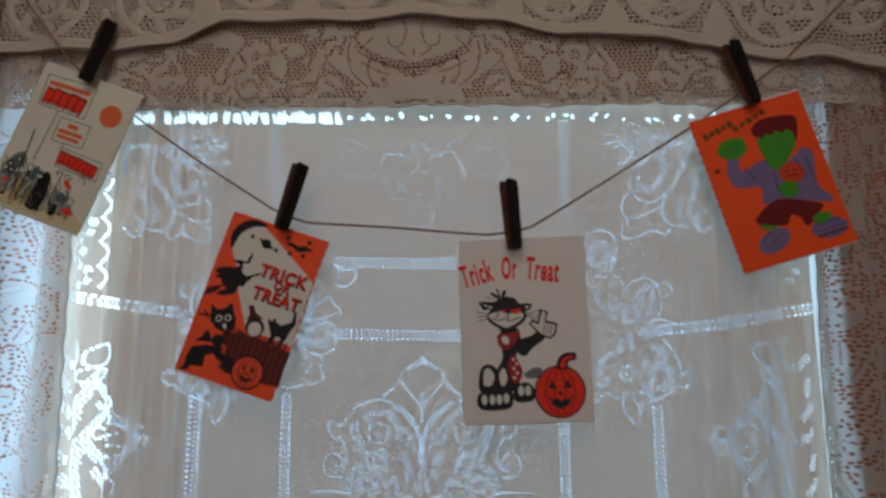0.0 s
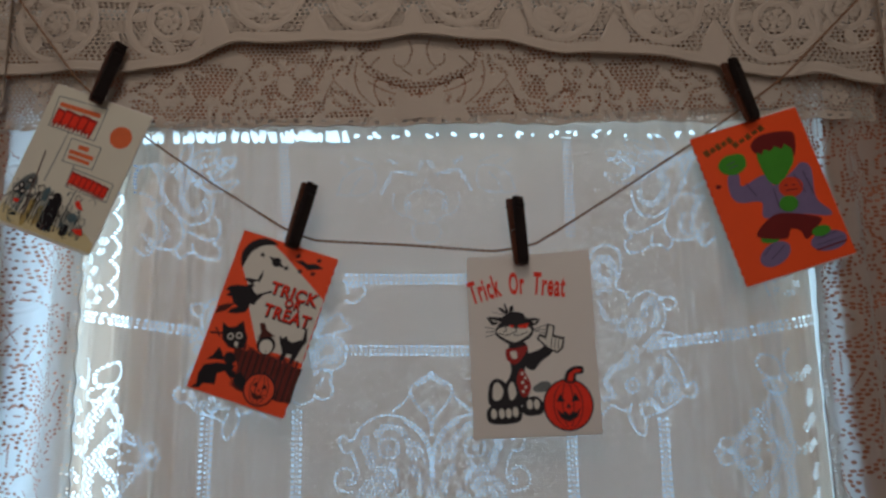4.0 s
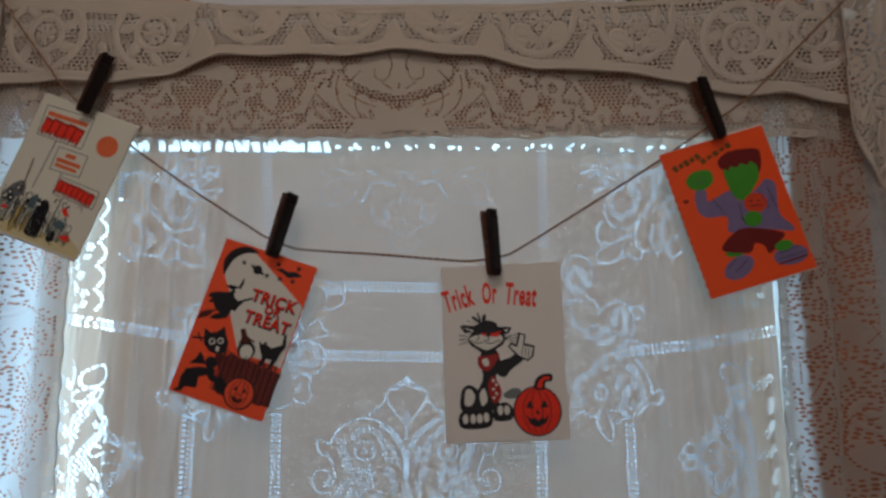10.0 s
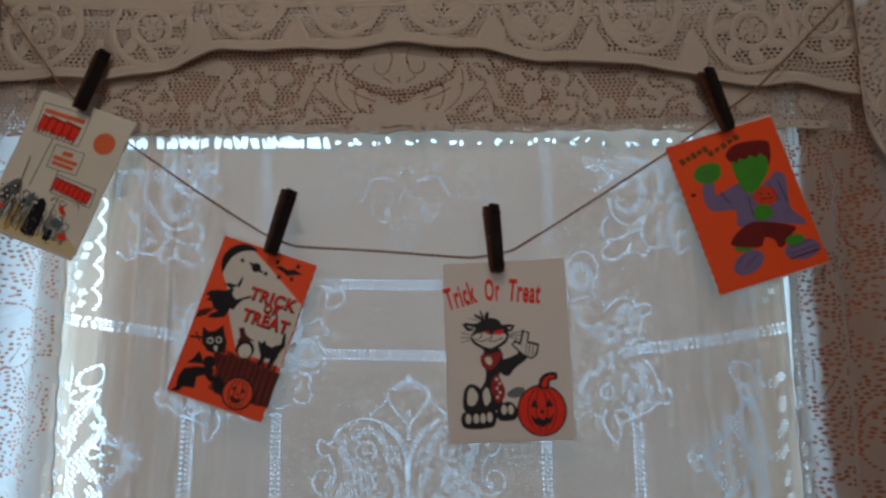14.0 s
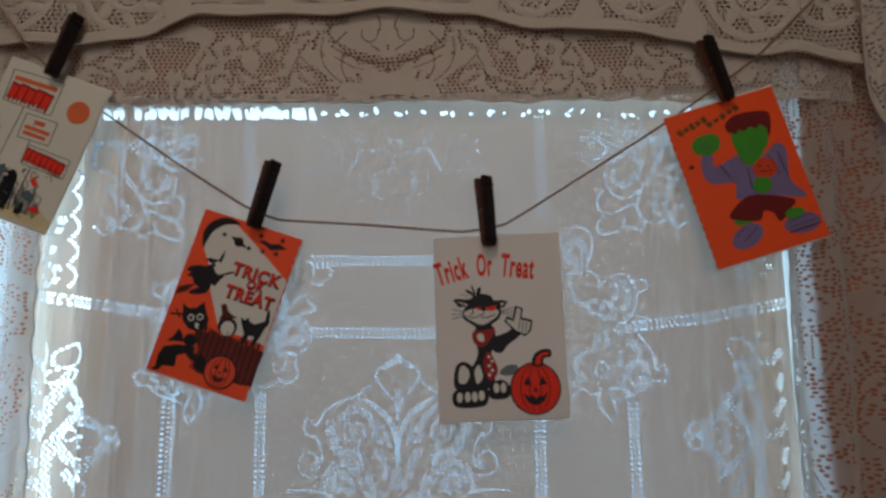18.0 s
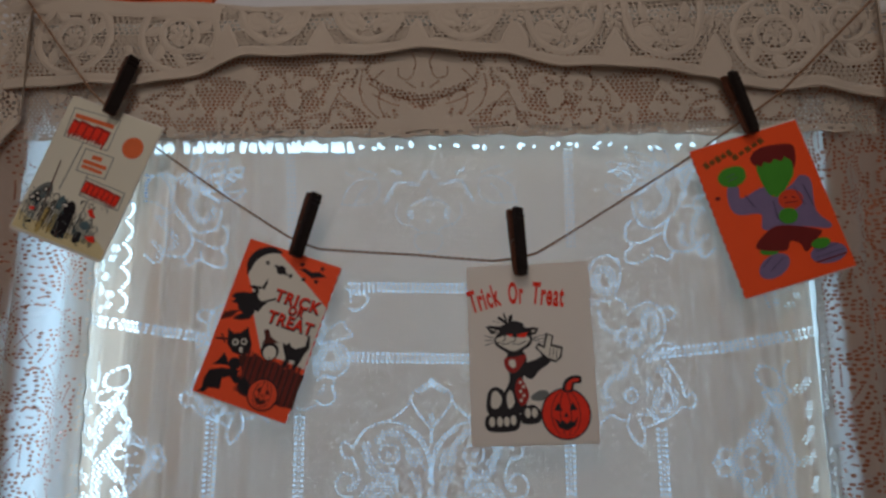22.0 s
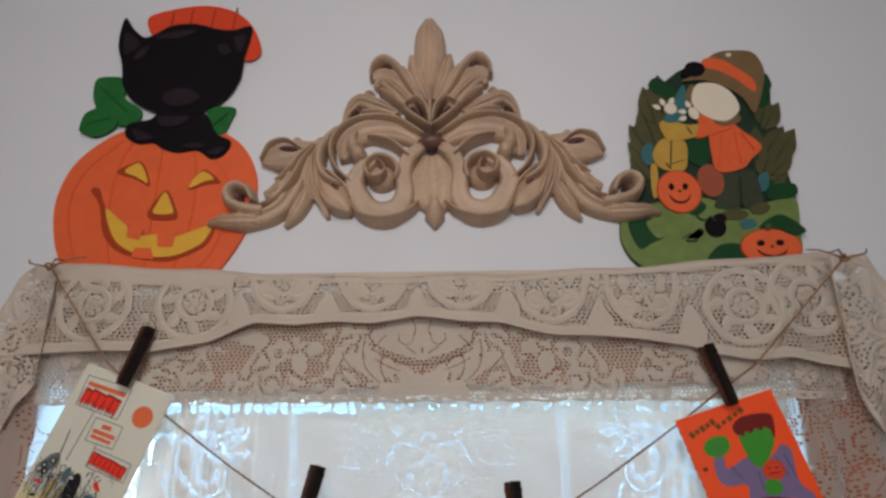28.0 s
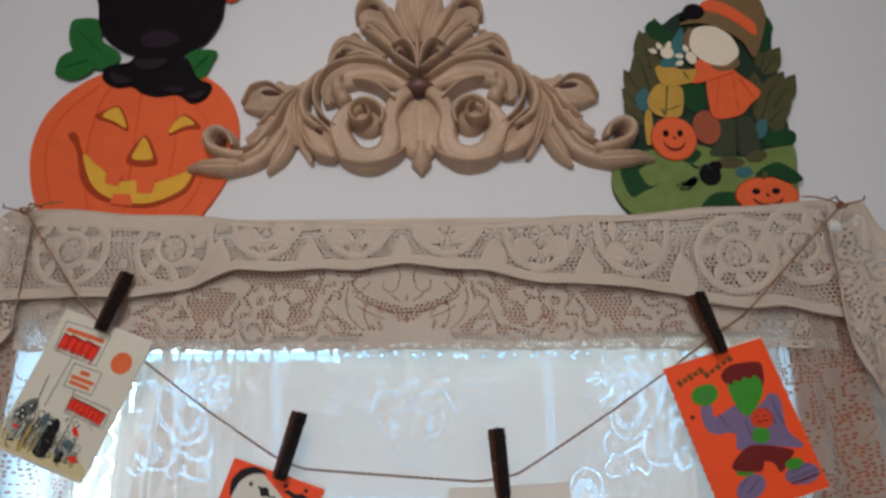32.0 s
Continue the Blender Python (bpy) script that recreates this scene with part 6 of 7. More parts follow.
layer("doll_head", [(390, 2205), (400, 2222), (426, 2223), (447, 2206), (454, 2180), (440, 2164), (424, 2160), (402, 2170), (389, 2188)], 7, SKIN, garden, label="plain cream painted disc")
layer("mitten", ring(356, 2183, 9, 9, turn=20), 7, SKIN, garden, smooth=False)
layer("mitten", ring(388, 2174, 7, 10, turn=15), 7, SKIN, garden, smooth=False)
layer("hat", [(378, 2228), (400, 2240), (417, 2262), (434, 2275), (454, 2279), (488, 2275), (500, 2246), (492, 2210), (474, 2172), (462, 2196), (440, 2216), (408, 2229)], 8, HAT_BROWN, garden)
layer("hat_band", [(418, 2266), (442, 2262), (463, 2246), (482, 2225), (479, 2207), (456, 2229), (434, 2244), (410, 2252)], 9, PUMPKIN, garden)
layer("hat_bow", ring(400, 2248, 15, 13), 9, BLACK, garden, smooth=False)
layer("hat_bow", ring(388, 2242, 10, 7, turn=20), 10, BLACK, garden, smooth=False)


def small_pumpkin(x, z, rx, rz, level, name):
    body = layer(name, ring(x, z, rx, rz), level, PUMPKIN, garden, smooth=False)
    layer("outline", ring(x, z, rx + 1.5, rz + 1.5), level - 1, PUMPKIN_DARK, garden, smooth=False)
    for s in (-0.35, 0.3):
        layer("eye", ring(x + s * rx, z + 0.22 * rz, rx * 0.13, rz * 0.16, n=12), level + 3, BLACK, body, smooth=False)
    layer("nose", [(x - 2, z - 1), (x + 3, z - 1), (x, z + 3)], level + 3, BLACK, body, smooth=False)
    smile = [(x + rx * 0.5 * math.cos(a), z - 0.1 * rz + rz * 0.5 * math.sin(a)) for a in np.linspace(math.pi * 1.02, math.pi * 1.98, 9)]
    layer("mouth", smile + [(px, pz + (2.6 if 0 < i < 8 else 0)) for i, (px, pz) in reversed(list(enumerate(smile)))][1:-1], level + 3, BLACK, body, smooth=False)
    return body


small_pumpkin(350, 2052, 29, 31, 6, "smiling_pumpkin")
small_pumpkin(459, 1968, 39, 25, 6, "smiling_pumpkin")
layer("leaf", [(448, 1996), (466, 2010), (484, 2012), (508, 1990), (490, 1984), (470, 1994)], 8, GREEN_DARK, garden)
layer("stem", [(455, 1990), (462, 1992), (464, 2000), (457, 2000)], 8, OLIVE, garden, smooth=False)
layer("dark_patch", ring(391, 1999, 14, 15), 5, BLACK, garden, smooth=False)
layer("dark_patch", ring(399, 2011, 9, 7), 5, BLACK, garden, smooth=False)
layer("hat_eyelet", ring(453, 2271, 4, 3, n=12), 9, SKIN, garden, smooth=False)

# ---- the line: twine, clothespins and paper treat bags ----
PAPER_RED = material("bag_red", (0.93, 0.10, 0.032), 0.7, vary=0.08, scale=25, grain=900, bump=0.05, spec=0.15)
PAPER_ORANGE = material("bag_orange", (0.92, 0.085, 0.010), 0.45, vary=0.05, scale=25, grain=900, bump=0.05, spec=0.25)
PAPER_CREAM = cloth_material("bag_paper", (0.87, 0.80, 0.72), (0.60, 0.52, 0.42), 0.14, vary=0.03)
PAPER_WHITE = cloth_material("bag_paper_white", (0.80, 0.75, 0.61), (0.62, 0.56, 0.44), 0.16, vary=0.05)
INK = paint("ink_black", (0.016, 0.012, 0.014), 0.5)
INK_RED = paint("ink_red", (0.80, 0.040, 0.018), 0.7)
INK_DEEP = paint("ink_deep_red", (0.34, 0.020, 0.014), 0.5)
INK_ORANGE = paint("ink_orange", (0.72, 0.15, 0.05), 0.5)
INK_BROWN = paint("ink_brown", (0.085, 0.018, 0.012), 0.5, vary=0.3)
INK_PLANK = paint("ink_plank", (0.16, 0.022, 0.015), 0.5, vary=0.35)
LANTERN = paint("ink_lantern", (0.80, 0.085, 0.03), 0.6)
INK_WASH = paint("ink_wash", (0.66, 0.55, 0.30), 0.6, vary=0.1)
INK_TEAL = paint("ink_teal", (0.10, 0.16, 0.18), 0.5)
INK_STRAW = paint("ink_straw", (0.45, 0.33, 0.12), 0.5)
INK_GREEN = paint("ink_green", (0.06, 0.27, 0.022), 0.4)
INK_PURPLE = paint("ink_lavender", (0.20, 0.145, 0.26), 0.35)
INK_FOLD = paint("ink_fold", (0.085, 0.065, 0.12), 0.4)
INK_MAROON = paint("ink_maroon", (0.16, 0.014, 0.012), 0.4)
INK_GREY = paint("ink_grey", (0.16, 0.17, 0.16), 0.5)
INK_WHITE = paint("ink_white", (0.70, 0.65, 0.56), 0.5, vary=0.03)
INK_WRITING = paint("ink_olive", (0.16, 0.07, 0.012), 0.5)


def bag(name, x, z, wide, high, turn, mat, label, front=-0.046, zigzag="", nod=0.0, swing=0.0):
    """A flat paper bag: two sheets, sealed at the sides, the edges pinked where zigzag says so."""
    ob = tagged(new(name), label, "paper bag", group="treat bags on the line")
    ob.matrix_world = pose(x, front, z, nod, -turn, swing)
    w, h = wide / 2, high / 2

    def side(ax, az, bx, bz, teeth):
        if not teeth:
            return [(ax, az)]
        n, out = 34, []
        ln = math.hypot(bx - ax, bz - az)
        for k in range(n):
            d = 0.9 if k % 2 else -0.4
            out.append((ax + (bx - ax) * k / n + (bz - az) / ln * d, az + (bz - az) * k / n - (bx - ax) / ln * d))
        return out

    outline = side(-w, -h, w, -h, "b" in zigzag) + side(w, -h, w, h, "r" in zigzag) + side(w, h, -w, h, "t" in zigzag) + side(-w, h, -w, -h, "l" in zigzag)
    part("front_sheet", sheet(mm(outline), -0.0008, 0.0007), mat, ob)
    part("back_sheet", sheet(mm([(-w - 1, -h - 2), (w - 0.5, -h - 1.5), (w + 1, h + 2), (-w, h + 1)]), 0.0004, 0.0007), PAPER_CREAM, ob)
    return ob


def ink(ob, name, pts, level, mat, smooth=True, label=""):
    pts = closed(mm(pts), 5) if smooth else mm(pts)
    level += 0.012 * len(ob.children)
    return part(name, sheet(pts, -0.0008 - 0.00022 * level, 0.0002), mat, ob, label)


def bar(ob, name, a, b, thick, level, mat):
    ln = math.hypot(b[0] - a[0], b[1] - a[1])
    ox, oz = -(b[1] - a[1]) / ln * thick / 2, (b[0] - a[0]) / ln * thick / 2
    return ink(ob, name, [(a[0] - ox, a[1] - oz), (b[0] - ox, b[1] - oz), (b[0] + ox, b[1] + oz), (a[0] + ox, a[1] + oz)], level, mat, smooth=False)


def words(ob, text, x, z, wide, high, turn, level, mat, bold=0.0, slant=0.0):
    """Printed words in the built-in font, centred, fitted to a width and height in millimetres."""
    cu = bpy.data.curves.new("lettering", "FONT")
    cu.body, cu.align_x, cu.align_y, cu.offset, cu.shear, cu.resolution_u = text, "CENTER", "CENTER", bold, slant, 3
    cu.space_character = 1.12
    tmp = new("lettering", cu)
    me = bpy.data.meshes.new_from_object(tmp.evaluated_get(bpy.context.evaluated_depsgraph_get()))
    bpy.data.objects.remove(tmp)
    co = np.array([v.co for v in me.vertices])
    lo, hi = co.min(0), co.max(0)
    co = (co - (lo + hi) / 2) / np.maximum(hi - lo, 1e-6) * np.array((wide, high, 1))
    c, s = math.cos(radians(turn)), math.sin(radians(turn))
    for v, (a, b, _) in zip(me.vertices, co):
        v.co = ((x + a * c - b * s) * MM, -0.0012 - 0.00022 * (level + 0.012 * len(ob.children)), (z + a * s + b * c) * MM)
    me.materials.clear()
    me.materials.append(mat)
    t = new("lettering", me)
    t.parent = ob
    return t


def lantern(ob, x, z, rx, rz, level, skin, face, rim, level_face=None):
    """A printed jack-o-lantern."""
    ink(ob, "pumpkin_rim", ring(x, z, rx + 1.6, rz + 1.6), level, rim, smooth=False)
    body = ink(ob, "pumpkin", ring(x, z, rx, rz), level + 1, skin, smooth=False)
    level += 0.012 * len(ob.children)
    for s in (-0.62, -0.25, 0.22, 0.6):
        path = [(x + s * rx * math.sin(a), z + rz * 0.94 * math.cos(a)) for a in np.linspace(0.25, 2.9, 9)]
        ink(body, "rib_line", [(p - 0.35, q) for p, q in path] + [(p + 0.35, q) for p, q in path[::-1]], level + 2, rim, smooth=False)
    for s in (-1, 1):
        ink(body, "eye", [(x + s * rx * 0.14, z + rz * 0.12), (x + s * rx * 0.5, z + rz * 0.16), (x + s * rx * 0.3, z + rz * 0.48)], level + 3, face, smooth=False)
    ink(body, "nose", [(x - rx * 0.1, z - rz * 0.12), (x + rx * 0.1, z - rz * 0.12), (x, z + rz * 0.08)], level + 3, face, smooth=False)
    ink(body, "mouth", [(x - rx * 0.52, z - rz * 0.14), (x - rx * 0.28, z - rz * 0.34), (x - rx * 0.16, z - rz * 0.24), (x, z - rz * 0.4), (x + rx * 0.18, z - rz * 0.26), (x + rx * 0.3, z - rz * 0.34), (x + rx * 0.5, z - rz * 0.12), (x + rx * 0.36, z - rz * 0.5), (x, z - rz * 0.68), (x - rx * 0.34, z - rz * 0.54)], level + 3, face, smooth=False)


# cream bag with red signs and sketched shapes
b1 = bag("treat_bag", -0.382, 1.728, 117, 164, -21, PAPER_WHITE, "cream paper treat bag printed with red signs, pinned to twine", front=-0.050)
for pts in ([(-50, 70), (8, 74), (9, 36), (-47, 35)], [(-16, 30), (20, 31), (21, 5), (-15, 3)], [(0, -1), (50, -2), (51, -23), (1, -22)]):
    for a, b in zip(pts, pts[1:] + pts[:1]):
        bar(b1, "sign_edge", a, b, 0.9, 1, INK_GREY)
def drip(ob, x, z, wide, high, turn, level):
    """One unreadable dripping letter as a plain red block with a dark edge."""
    c, d = math.cos(radians(turn)), math.sin(radians(turn))
    edge = [(-0.5, 0.5), (0.5, 0.42 + random.uniform(0, 0.1)), (0.46, -0.2), (0.3, -0.5 - random.uniform(0, 0.15)), (0.1, -0.25), (-0.15, -0.45 - random.uniform(0, 0.2)), (-0.34, -0.3), (-0.48, -0.5)]
    for name, grow, mat, up_by in (("writing_shade", 1.25, INK_DEEP, 0), ("writing_bar", 0.92, INK_RED, 1.5)):
        ink(ob, name, [(x + grow * (a * wide * c - b * high * d), z + grow * (a * wide * d + b * high * c)) for a, b in edge], level + up_by, mat, smooth=False)


for k in range(5):
    drip(b1, -40 + 9.6 * k, 47 + 1.2 * (k % 2), 8.6, 17, -2, 2)
for k in range(7):
    drip(b1, 4.5 + 6.6 * k, -11.5 - 0.5 * k, 5.8, 13, -4, 2)
ink(b1, "ground_wash", [(-57, -60), (-40, -66), (-10, -63), (20, -67), (44, -62), (57, -70), (57, -80), (-57, -80)], 0.6, INK_WASH, smooth=False)
bar(b1, "writing_bar", (-45, 62), (4, 64), 5, 2, INK_ORANGE)
bar(b1, "writing_bar", (-4, 23.5), (8, 24), 5, 2, INK_ORANGE)
bar(b1, "writing_bar", (-12, 16), (17, 16.5), 4.5, 2, INK_ORANGE)
bar(b1, "writing_bar", (-11, 10), (15, 10), 4, 2, INK_ORANGE)
ink(b1, "dot", ring(36, 49, 12.5), 2, INK_ORANGE, smooth=False, label="round orange dot")
bar(b1, "sign_post", (-22, 35), (-24, -24), 1.0, 1, INK_GREY)
bar(b1, "sign_post", (14, -23), (12, -60), 1.0, 1, INK_GREY)
bar(b1, "sign_post", (0, 3), (0, -1), 1.0, 1, INK_GREY)
ink(b1, "figure_shape", [(-2.8, -30.9), (4.3, -36.5), (5.7, -51.0), (5.8, -68.5), (0.3, -74.6), (-11.0, -72.1), (-10.1, -56.8), (-9.0, -38.7)], 2, INK)
ink(b1, "figure_shape", [(16.7, -61.7), (23.3, -60.6), (24.2, -71.1), (16.4, -72.6)], 2, INK)
ink(b1, "figure_shape", [(-43.9, -24.1), (-35.9, -19.7), (-30.0, -28.6), (-34.4, -37.1), (-41.3, -46.6), (-52.1, -42.3), (-49.5, -33.1)], 2, INK_GREY)
ink(b1, "figure_shape", [(-18.6, -34.0), (-14.2, -28.3), (-10.8, -38.0), (-14.6, -44.9), (-18.8, -42.3)], 2, INK_TEAL)
ink(b1, "figure_shape", [(-17.2, -54.1), (-11.7, -50.6), (-10.9, -66.7), (-16.4, -72.8)], 2, INK_STRAW)
ink(b1, "figure_shape", [(-28.6, -48.7), (-22.5, -49.2), (-24.3, -74.4), (-29.7, -75.1)], 2, INK_STRAW)
ink(b1, "figure_shape", [(16.4, -52.4), (21.9, -46.2), (29.6, -50.2), (24.0, -56.3)], 2, INK_TEAL)
for k in range(46):
    x, z = random.uniform(-54, 40), random.uniform(-76, -28)
    a = random.uniform(0, 360)
    path = arc(x, z, random.uniform(1.5, 5), a, a + random.uniform(90, 260), n=7)
    ink(b1, "sketch_line", [(p, q) for p, q in path] + [(p + 0.5, q + 0.7) for p, q in path[::-1]], 3, random.choice((INK, INK, INK_GREY, INK_TEAL)), smooth=False)
for k in range(26):
    x, z, d = random.uniform(-54, 36), random.uniform(-70, -34), random.uniform(4, 13)
    bar(b1, "sketch_line", (x, z), (x + random.uniform(-3, 3), z - d), random.uniform(0.5, 1.0), 3.4, random.choice((INK, INK_GREY, INK_GREY, INK_BROWN)))
for x, z, h, mat in ((-50, -40, 22, INK_GREY), (-40, -34, 32, INK_TEAL), (-31, -38, 30, INK_GREY), (-22, -33, 36, INK), (-13, -36, 30, INK_TEAL), (6, -46, 24, INK), (16, -42, 26, INK_GREY), (27, -48, 22, INK_TEAL), (36, -52, 18, INK_GREY)):
    rim = ring(x, z, 3.6, 4.2, n=14)
    for q in range(14):
        bar(b1, "sketch_line", rim[q - 1], rim[q], 0.7, 3.8, mat)
    for d in (-3.2, 0.4, 3.4):
        bar(b1, "sketch_line", (x + 0.5 * d, z - 4), (x + d + random.uniform(-1, 1), z - h + random.uniform(-2, 2)), 0.8, 3.8, mat)
    bar(b1, "sketch_line", (x - 3, z - 7), (x - 7, z - 14), 0.7, 3.8, mat)
    bar(b1, "sketch_line", (x + 3, z - 7), (x + 7, z - 12), 0.7, 3.8, mat)
bar(b1, "sketch_line", *[(-36.6, 7.8), (-29.7, -72.3)], 0.9, 3, INK_BROWN)
for k in range(9):
    x, z = random.uniform(-50, -4), random.uniform(-46, -28)
    ink(b1, "sketch_ring", ring(x, z, random.uniform(2, 4), n=12), 3.2, INK, smooth=False)
    ink(b1, "sketch_ring", ring(x, z, 1.6, n=10), 3.6, INK_WHITE, smooth=False)
for pts in ([(19.3, -35.0), (23.0, -30.9), (31.7, -39.9), (24.5, -39.9)], [(28.6, -62.7), (39.4, -58.6), (42.7, -65.4), (36.2, -66.6)], [(-46.8, -52.8), (-40.1, -51.6), (-39.6, -55.6), (-45.1, -56.2)]):
    ink(b1, "red_patch", pts, 4.4, INK_RED, smooth=False)

# red bag with a night scene
b2 = bag("treat_bag", -0.168, 1.557, 107, 173, -18.5, PAPER_RED, "red paper treat bag with a printed moonlit fence, pinned to twine", zigzag="r")
ink(b2, "moonlight", [(-17, 81), (2, 71), (53, 41), (53, 8), (53, -28), (25, -26), (4, -28), (-20, 10), (-22, 23), (-40, 46), (-43, 57), (-36, 72)], 1, INK_WHITE, smooth=False)
ink(b2, "moonlight", ring(-25, 62, 19, 20), 1.3, INK_WHITE, smooth=False)
ink(b2, "crescent", [(-42, 48), (-47, 63), (-41, 77), (-27, 85), (-13, 82), (-27, 77), (-37, 67), (-40, 56)], 2, INK)
ink(b2, "flying_shape", [(-18.5, 51.9), (-20.0, 45.6), (-21.2, 40.1), (-30.8, 39.4), (-35.1, 36.7), (-26.3, 34.5), (-31.2, 30.3), (-39.9, 28.7), (-47.7, 24.9), (-49.8, 20.3), (-44.3, 19.6), (-47.6, 14.6), (-41.3, 15.4), (-37.9, 10.2), (-31.4, 7.2), (-37.6, 2.7), (-39.7, -1.9), (-31.1, -0.3), (-22.2, 4.0), (-19.8, 11.1), (-20.8, 17.2), (-18.2, 20.6), (-16.0, 25.1), (-20.8, 27.4), (-23.8, 31.5), (-19.5, 34.2), (-17.8, 39.9), (-17.2, 45.2)], 2, INK, smooth=False)
ink(b2, "pale_patch", [(-24.4, 36.4), (-20.1, 39.1), (-17.6, 36.1), (-21.4, 32.3)], 3, INK_WHITE, smooth=False)
ink(b2, "broom_head", [(-52.4, -6.7), (-51.2, 1.9), (-42.1, 7.5), (-37.7, 6.4), (-41.8, -0.0), (-46.0, -2.7)], 2, INK_BROWN, smooth=False)
bar(b2, "broomstick", (-40.3, 6.2), (-18.6, 21.7), 1.6, 2, INK)
bar(b2, "broomstick", (-20.0, 21.9), (-2.0, 33.0), 2.2, 2, INK)
ink(b2, "sleeve_shape", [(-24.3, 19.2), (-16.0, 25.1), (-9.7, 25.9), (-13.1, 21.0), (-15.6, 13.8), (-19.5, 13.8)], 3, INK, smooth=False)
ink(b2, "perched_shape", [(-40.6, -12.9), (-32.8, -16.0), (-26.1, -13.1), (-20.1, -4.8), (-15.7, -12.8), (-10.1, -20.3), (-8.7, -30.5), (-16.0, -35.4), (-26.5, -35.3), (-35.6, -28.9)], 2, INK, smooth=False)
for x, z in ((-27.6, -24.3), (-19.1, -20.8)):
    ink(b2, "pale_ring", ring(x, z, 3.6, n=14), 3, INK_WHITE, smooth=False)
    ink(b2, "dark_disc", ring(x, z, 2.1, n=12), 4, INK, smooth=False)
ink(b2, "pale_patch", [(-21.7, -27.4), (-17.8, -27.3), (-16.8, -33.2), (-20.6, -32.0)], 3, INK_WHITE, smooth=False)
bar(b2, "branch", (-49.7, -26.7), (-35.3, -23.1), 2, 2, INK)
bar(b2, "branch", (-45.6, -20.3), (-38.6, -28.0), 1.4, 2, INK)
ink(b2, "hat_shape", [(-35.2, -38.2), (-30.1, -42.7), (-26.1, -49.5), (-34.6, -51.1), (-43.3, -54.0), (-38.7, -47.5)], 2, INK, smooth=False)
ink(b2, "dark_shape", ring(-20.4, -45.7, 7.0, 6.5, n=16), 2, INK, smooth=False)
ink(b2, "dark_shape", [(-44.2, -60.0), (-32.2, -54.0), (-21.3, -51.6), (-13.2, -50.7), (-12.8, -56.8), (-6.2, -57.0), (-6.3, -63.2), (-13.6, -64.5), (-20.8, -59.5), (-28.0, -64.4), (-26.2, -75.5), (-38.3, -77.8), (-41.2, -83.7), (-49.5, -85.9), (-45.2, -80.2), (-46.7, -70.1)], 2, INK, smooth=False)
ink(b2, "fence", [(-19.2, -37.2), (-15.7, -32.9), (-7.4, -33.8), (-1.4, -29.3), (9.0, -32.6), (15.3, -28.6), (21.5, -31.5), (29.2, -31.4), (34.3, -34.6), (40.8, -31.2), (47.0, -34.0), (55.8, -33.5), (54.7, -51.0), (55.6, -70.2), (37.0, -71.7), (19.2, -75.4), (-4.2, -73.6), (-10.0, -66.9), (-7.0, -54.8)], 3, INK_BROWN, smooth=False)
for k in range(10):
    bar(b2, "fence_plank", (-9 + 6.4 * k, -27 - 1.5 * (k % 3)), (-8 + 6.3 * k, -72 + 3 * (k % 2)), 2.6 + 0.9 * (k % 3), 4, INK_PLANK)
    bar(b2, "fence_joint", (-12 + 6.4 * k, -26 - k % 4), (-11 + 6.3 * k, -72), 0.6, 4.5, INK)
ink(b2, "dark_shape", [(-11.0, -61.1), (-4.3, -55.1), (3.3, -61.2), (7.5, -72.0), (1.0, -71.8), (-6.5, -69.4)], 4.6, INK, smooth=False)
lantern(b2, 20.2, -66.5, 15.5, 15.5, 5, LANTERN, INK_BROWN, INK)
ink(b2, "arched_shape", [(23.6, -13.4), (21.5, -7.8), (26.2, -10.0), (28.4, -5.5), (31.3, -9.5), (36.9, -10.8), (42.0, -7.2), (46.1, -4.5), (45.3, 6.4), (47.1, 8.3), (51.0, -5.4), (47.9, -12.6), (46.3, -21.9), (43.5, -31.5), (40.2, -31.4), (40.7, -22.5), (35.1, -23.2), (33.5, -32.4), (30.1, -33.6), (29.7, -22.5)], 4, INK, smooth=False)
ink(b2, "pointed_hat", [(-2.8, -2.2), (2.2, 0.1), (6.7, -6.5), (12.8, -8.9), (18.5, -10.1), (8.1, -13.6), (0.5, -17.4), (1.8, -10.7)], 4, INK_BROWN, smooth=False)
ink(b2, "hair_shape", ring(11.1, -21.3, 10, 9.5), 3, INK, smooth=False)
ink(b2, "pale_disc", ring(11.8, -23.0, 7.0, 7.5), 4, INK_WHITE, smooth=False)
ink(b2, "bat", [(11, 71), (17, 74), (25, 72), (33, 75), (42, 72), (34, 69), (27, 66), (20, 69)], 2, INK, smooth=False)
for x, z in ((-25, 67), (4, 61), (12, 77), (35, 79), (19, 62), (33, 64)):
    star = [(x + (3.4 if k % 2 == 0 else 1.5) * math.sin(k * math.pi / 5), z + (3.4 if k % 2 == 0 else 1.5) * math.cos(k * math.pi / 5)) for k in range(10)]
    ink(b2, "star", star, 2, INK, smooth=False)
ink(b2, "planet", ring(-8, 64, 5, 5), 2, INK, smooth=False)
ink(b2, "planet", ring(-8, 64, 9.5, 2, turn=-20), 3, INK, smooth=False)
for text, x, z, w, h in (("TRICK", 22, 38, 52, 13), ("OR", 24, 27, 17, 9), ("TREAT", 22, 14, 51, 13)):
    words(b2, text, x + 0.5, z - 0.9, w + 1.6, h + 1.6, 0, 3, INK, 0.055)
    words(b2, text, x, z, w, h, 0, 5, INK_RED, 0.02)

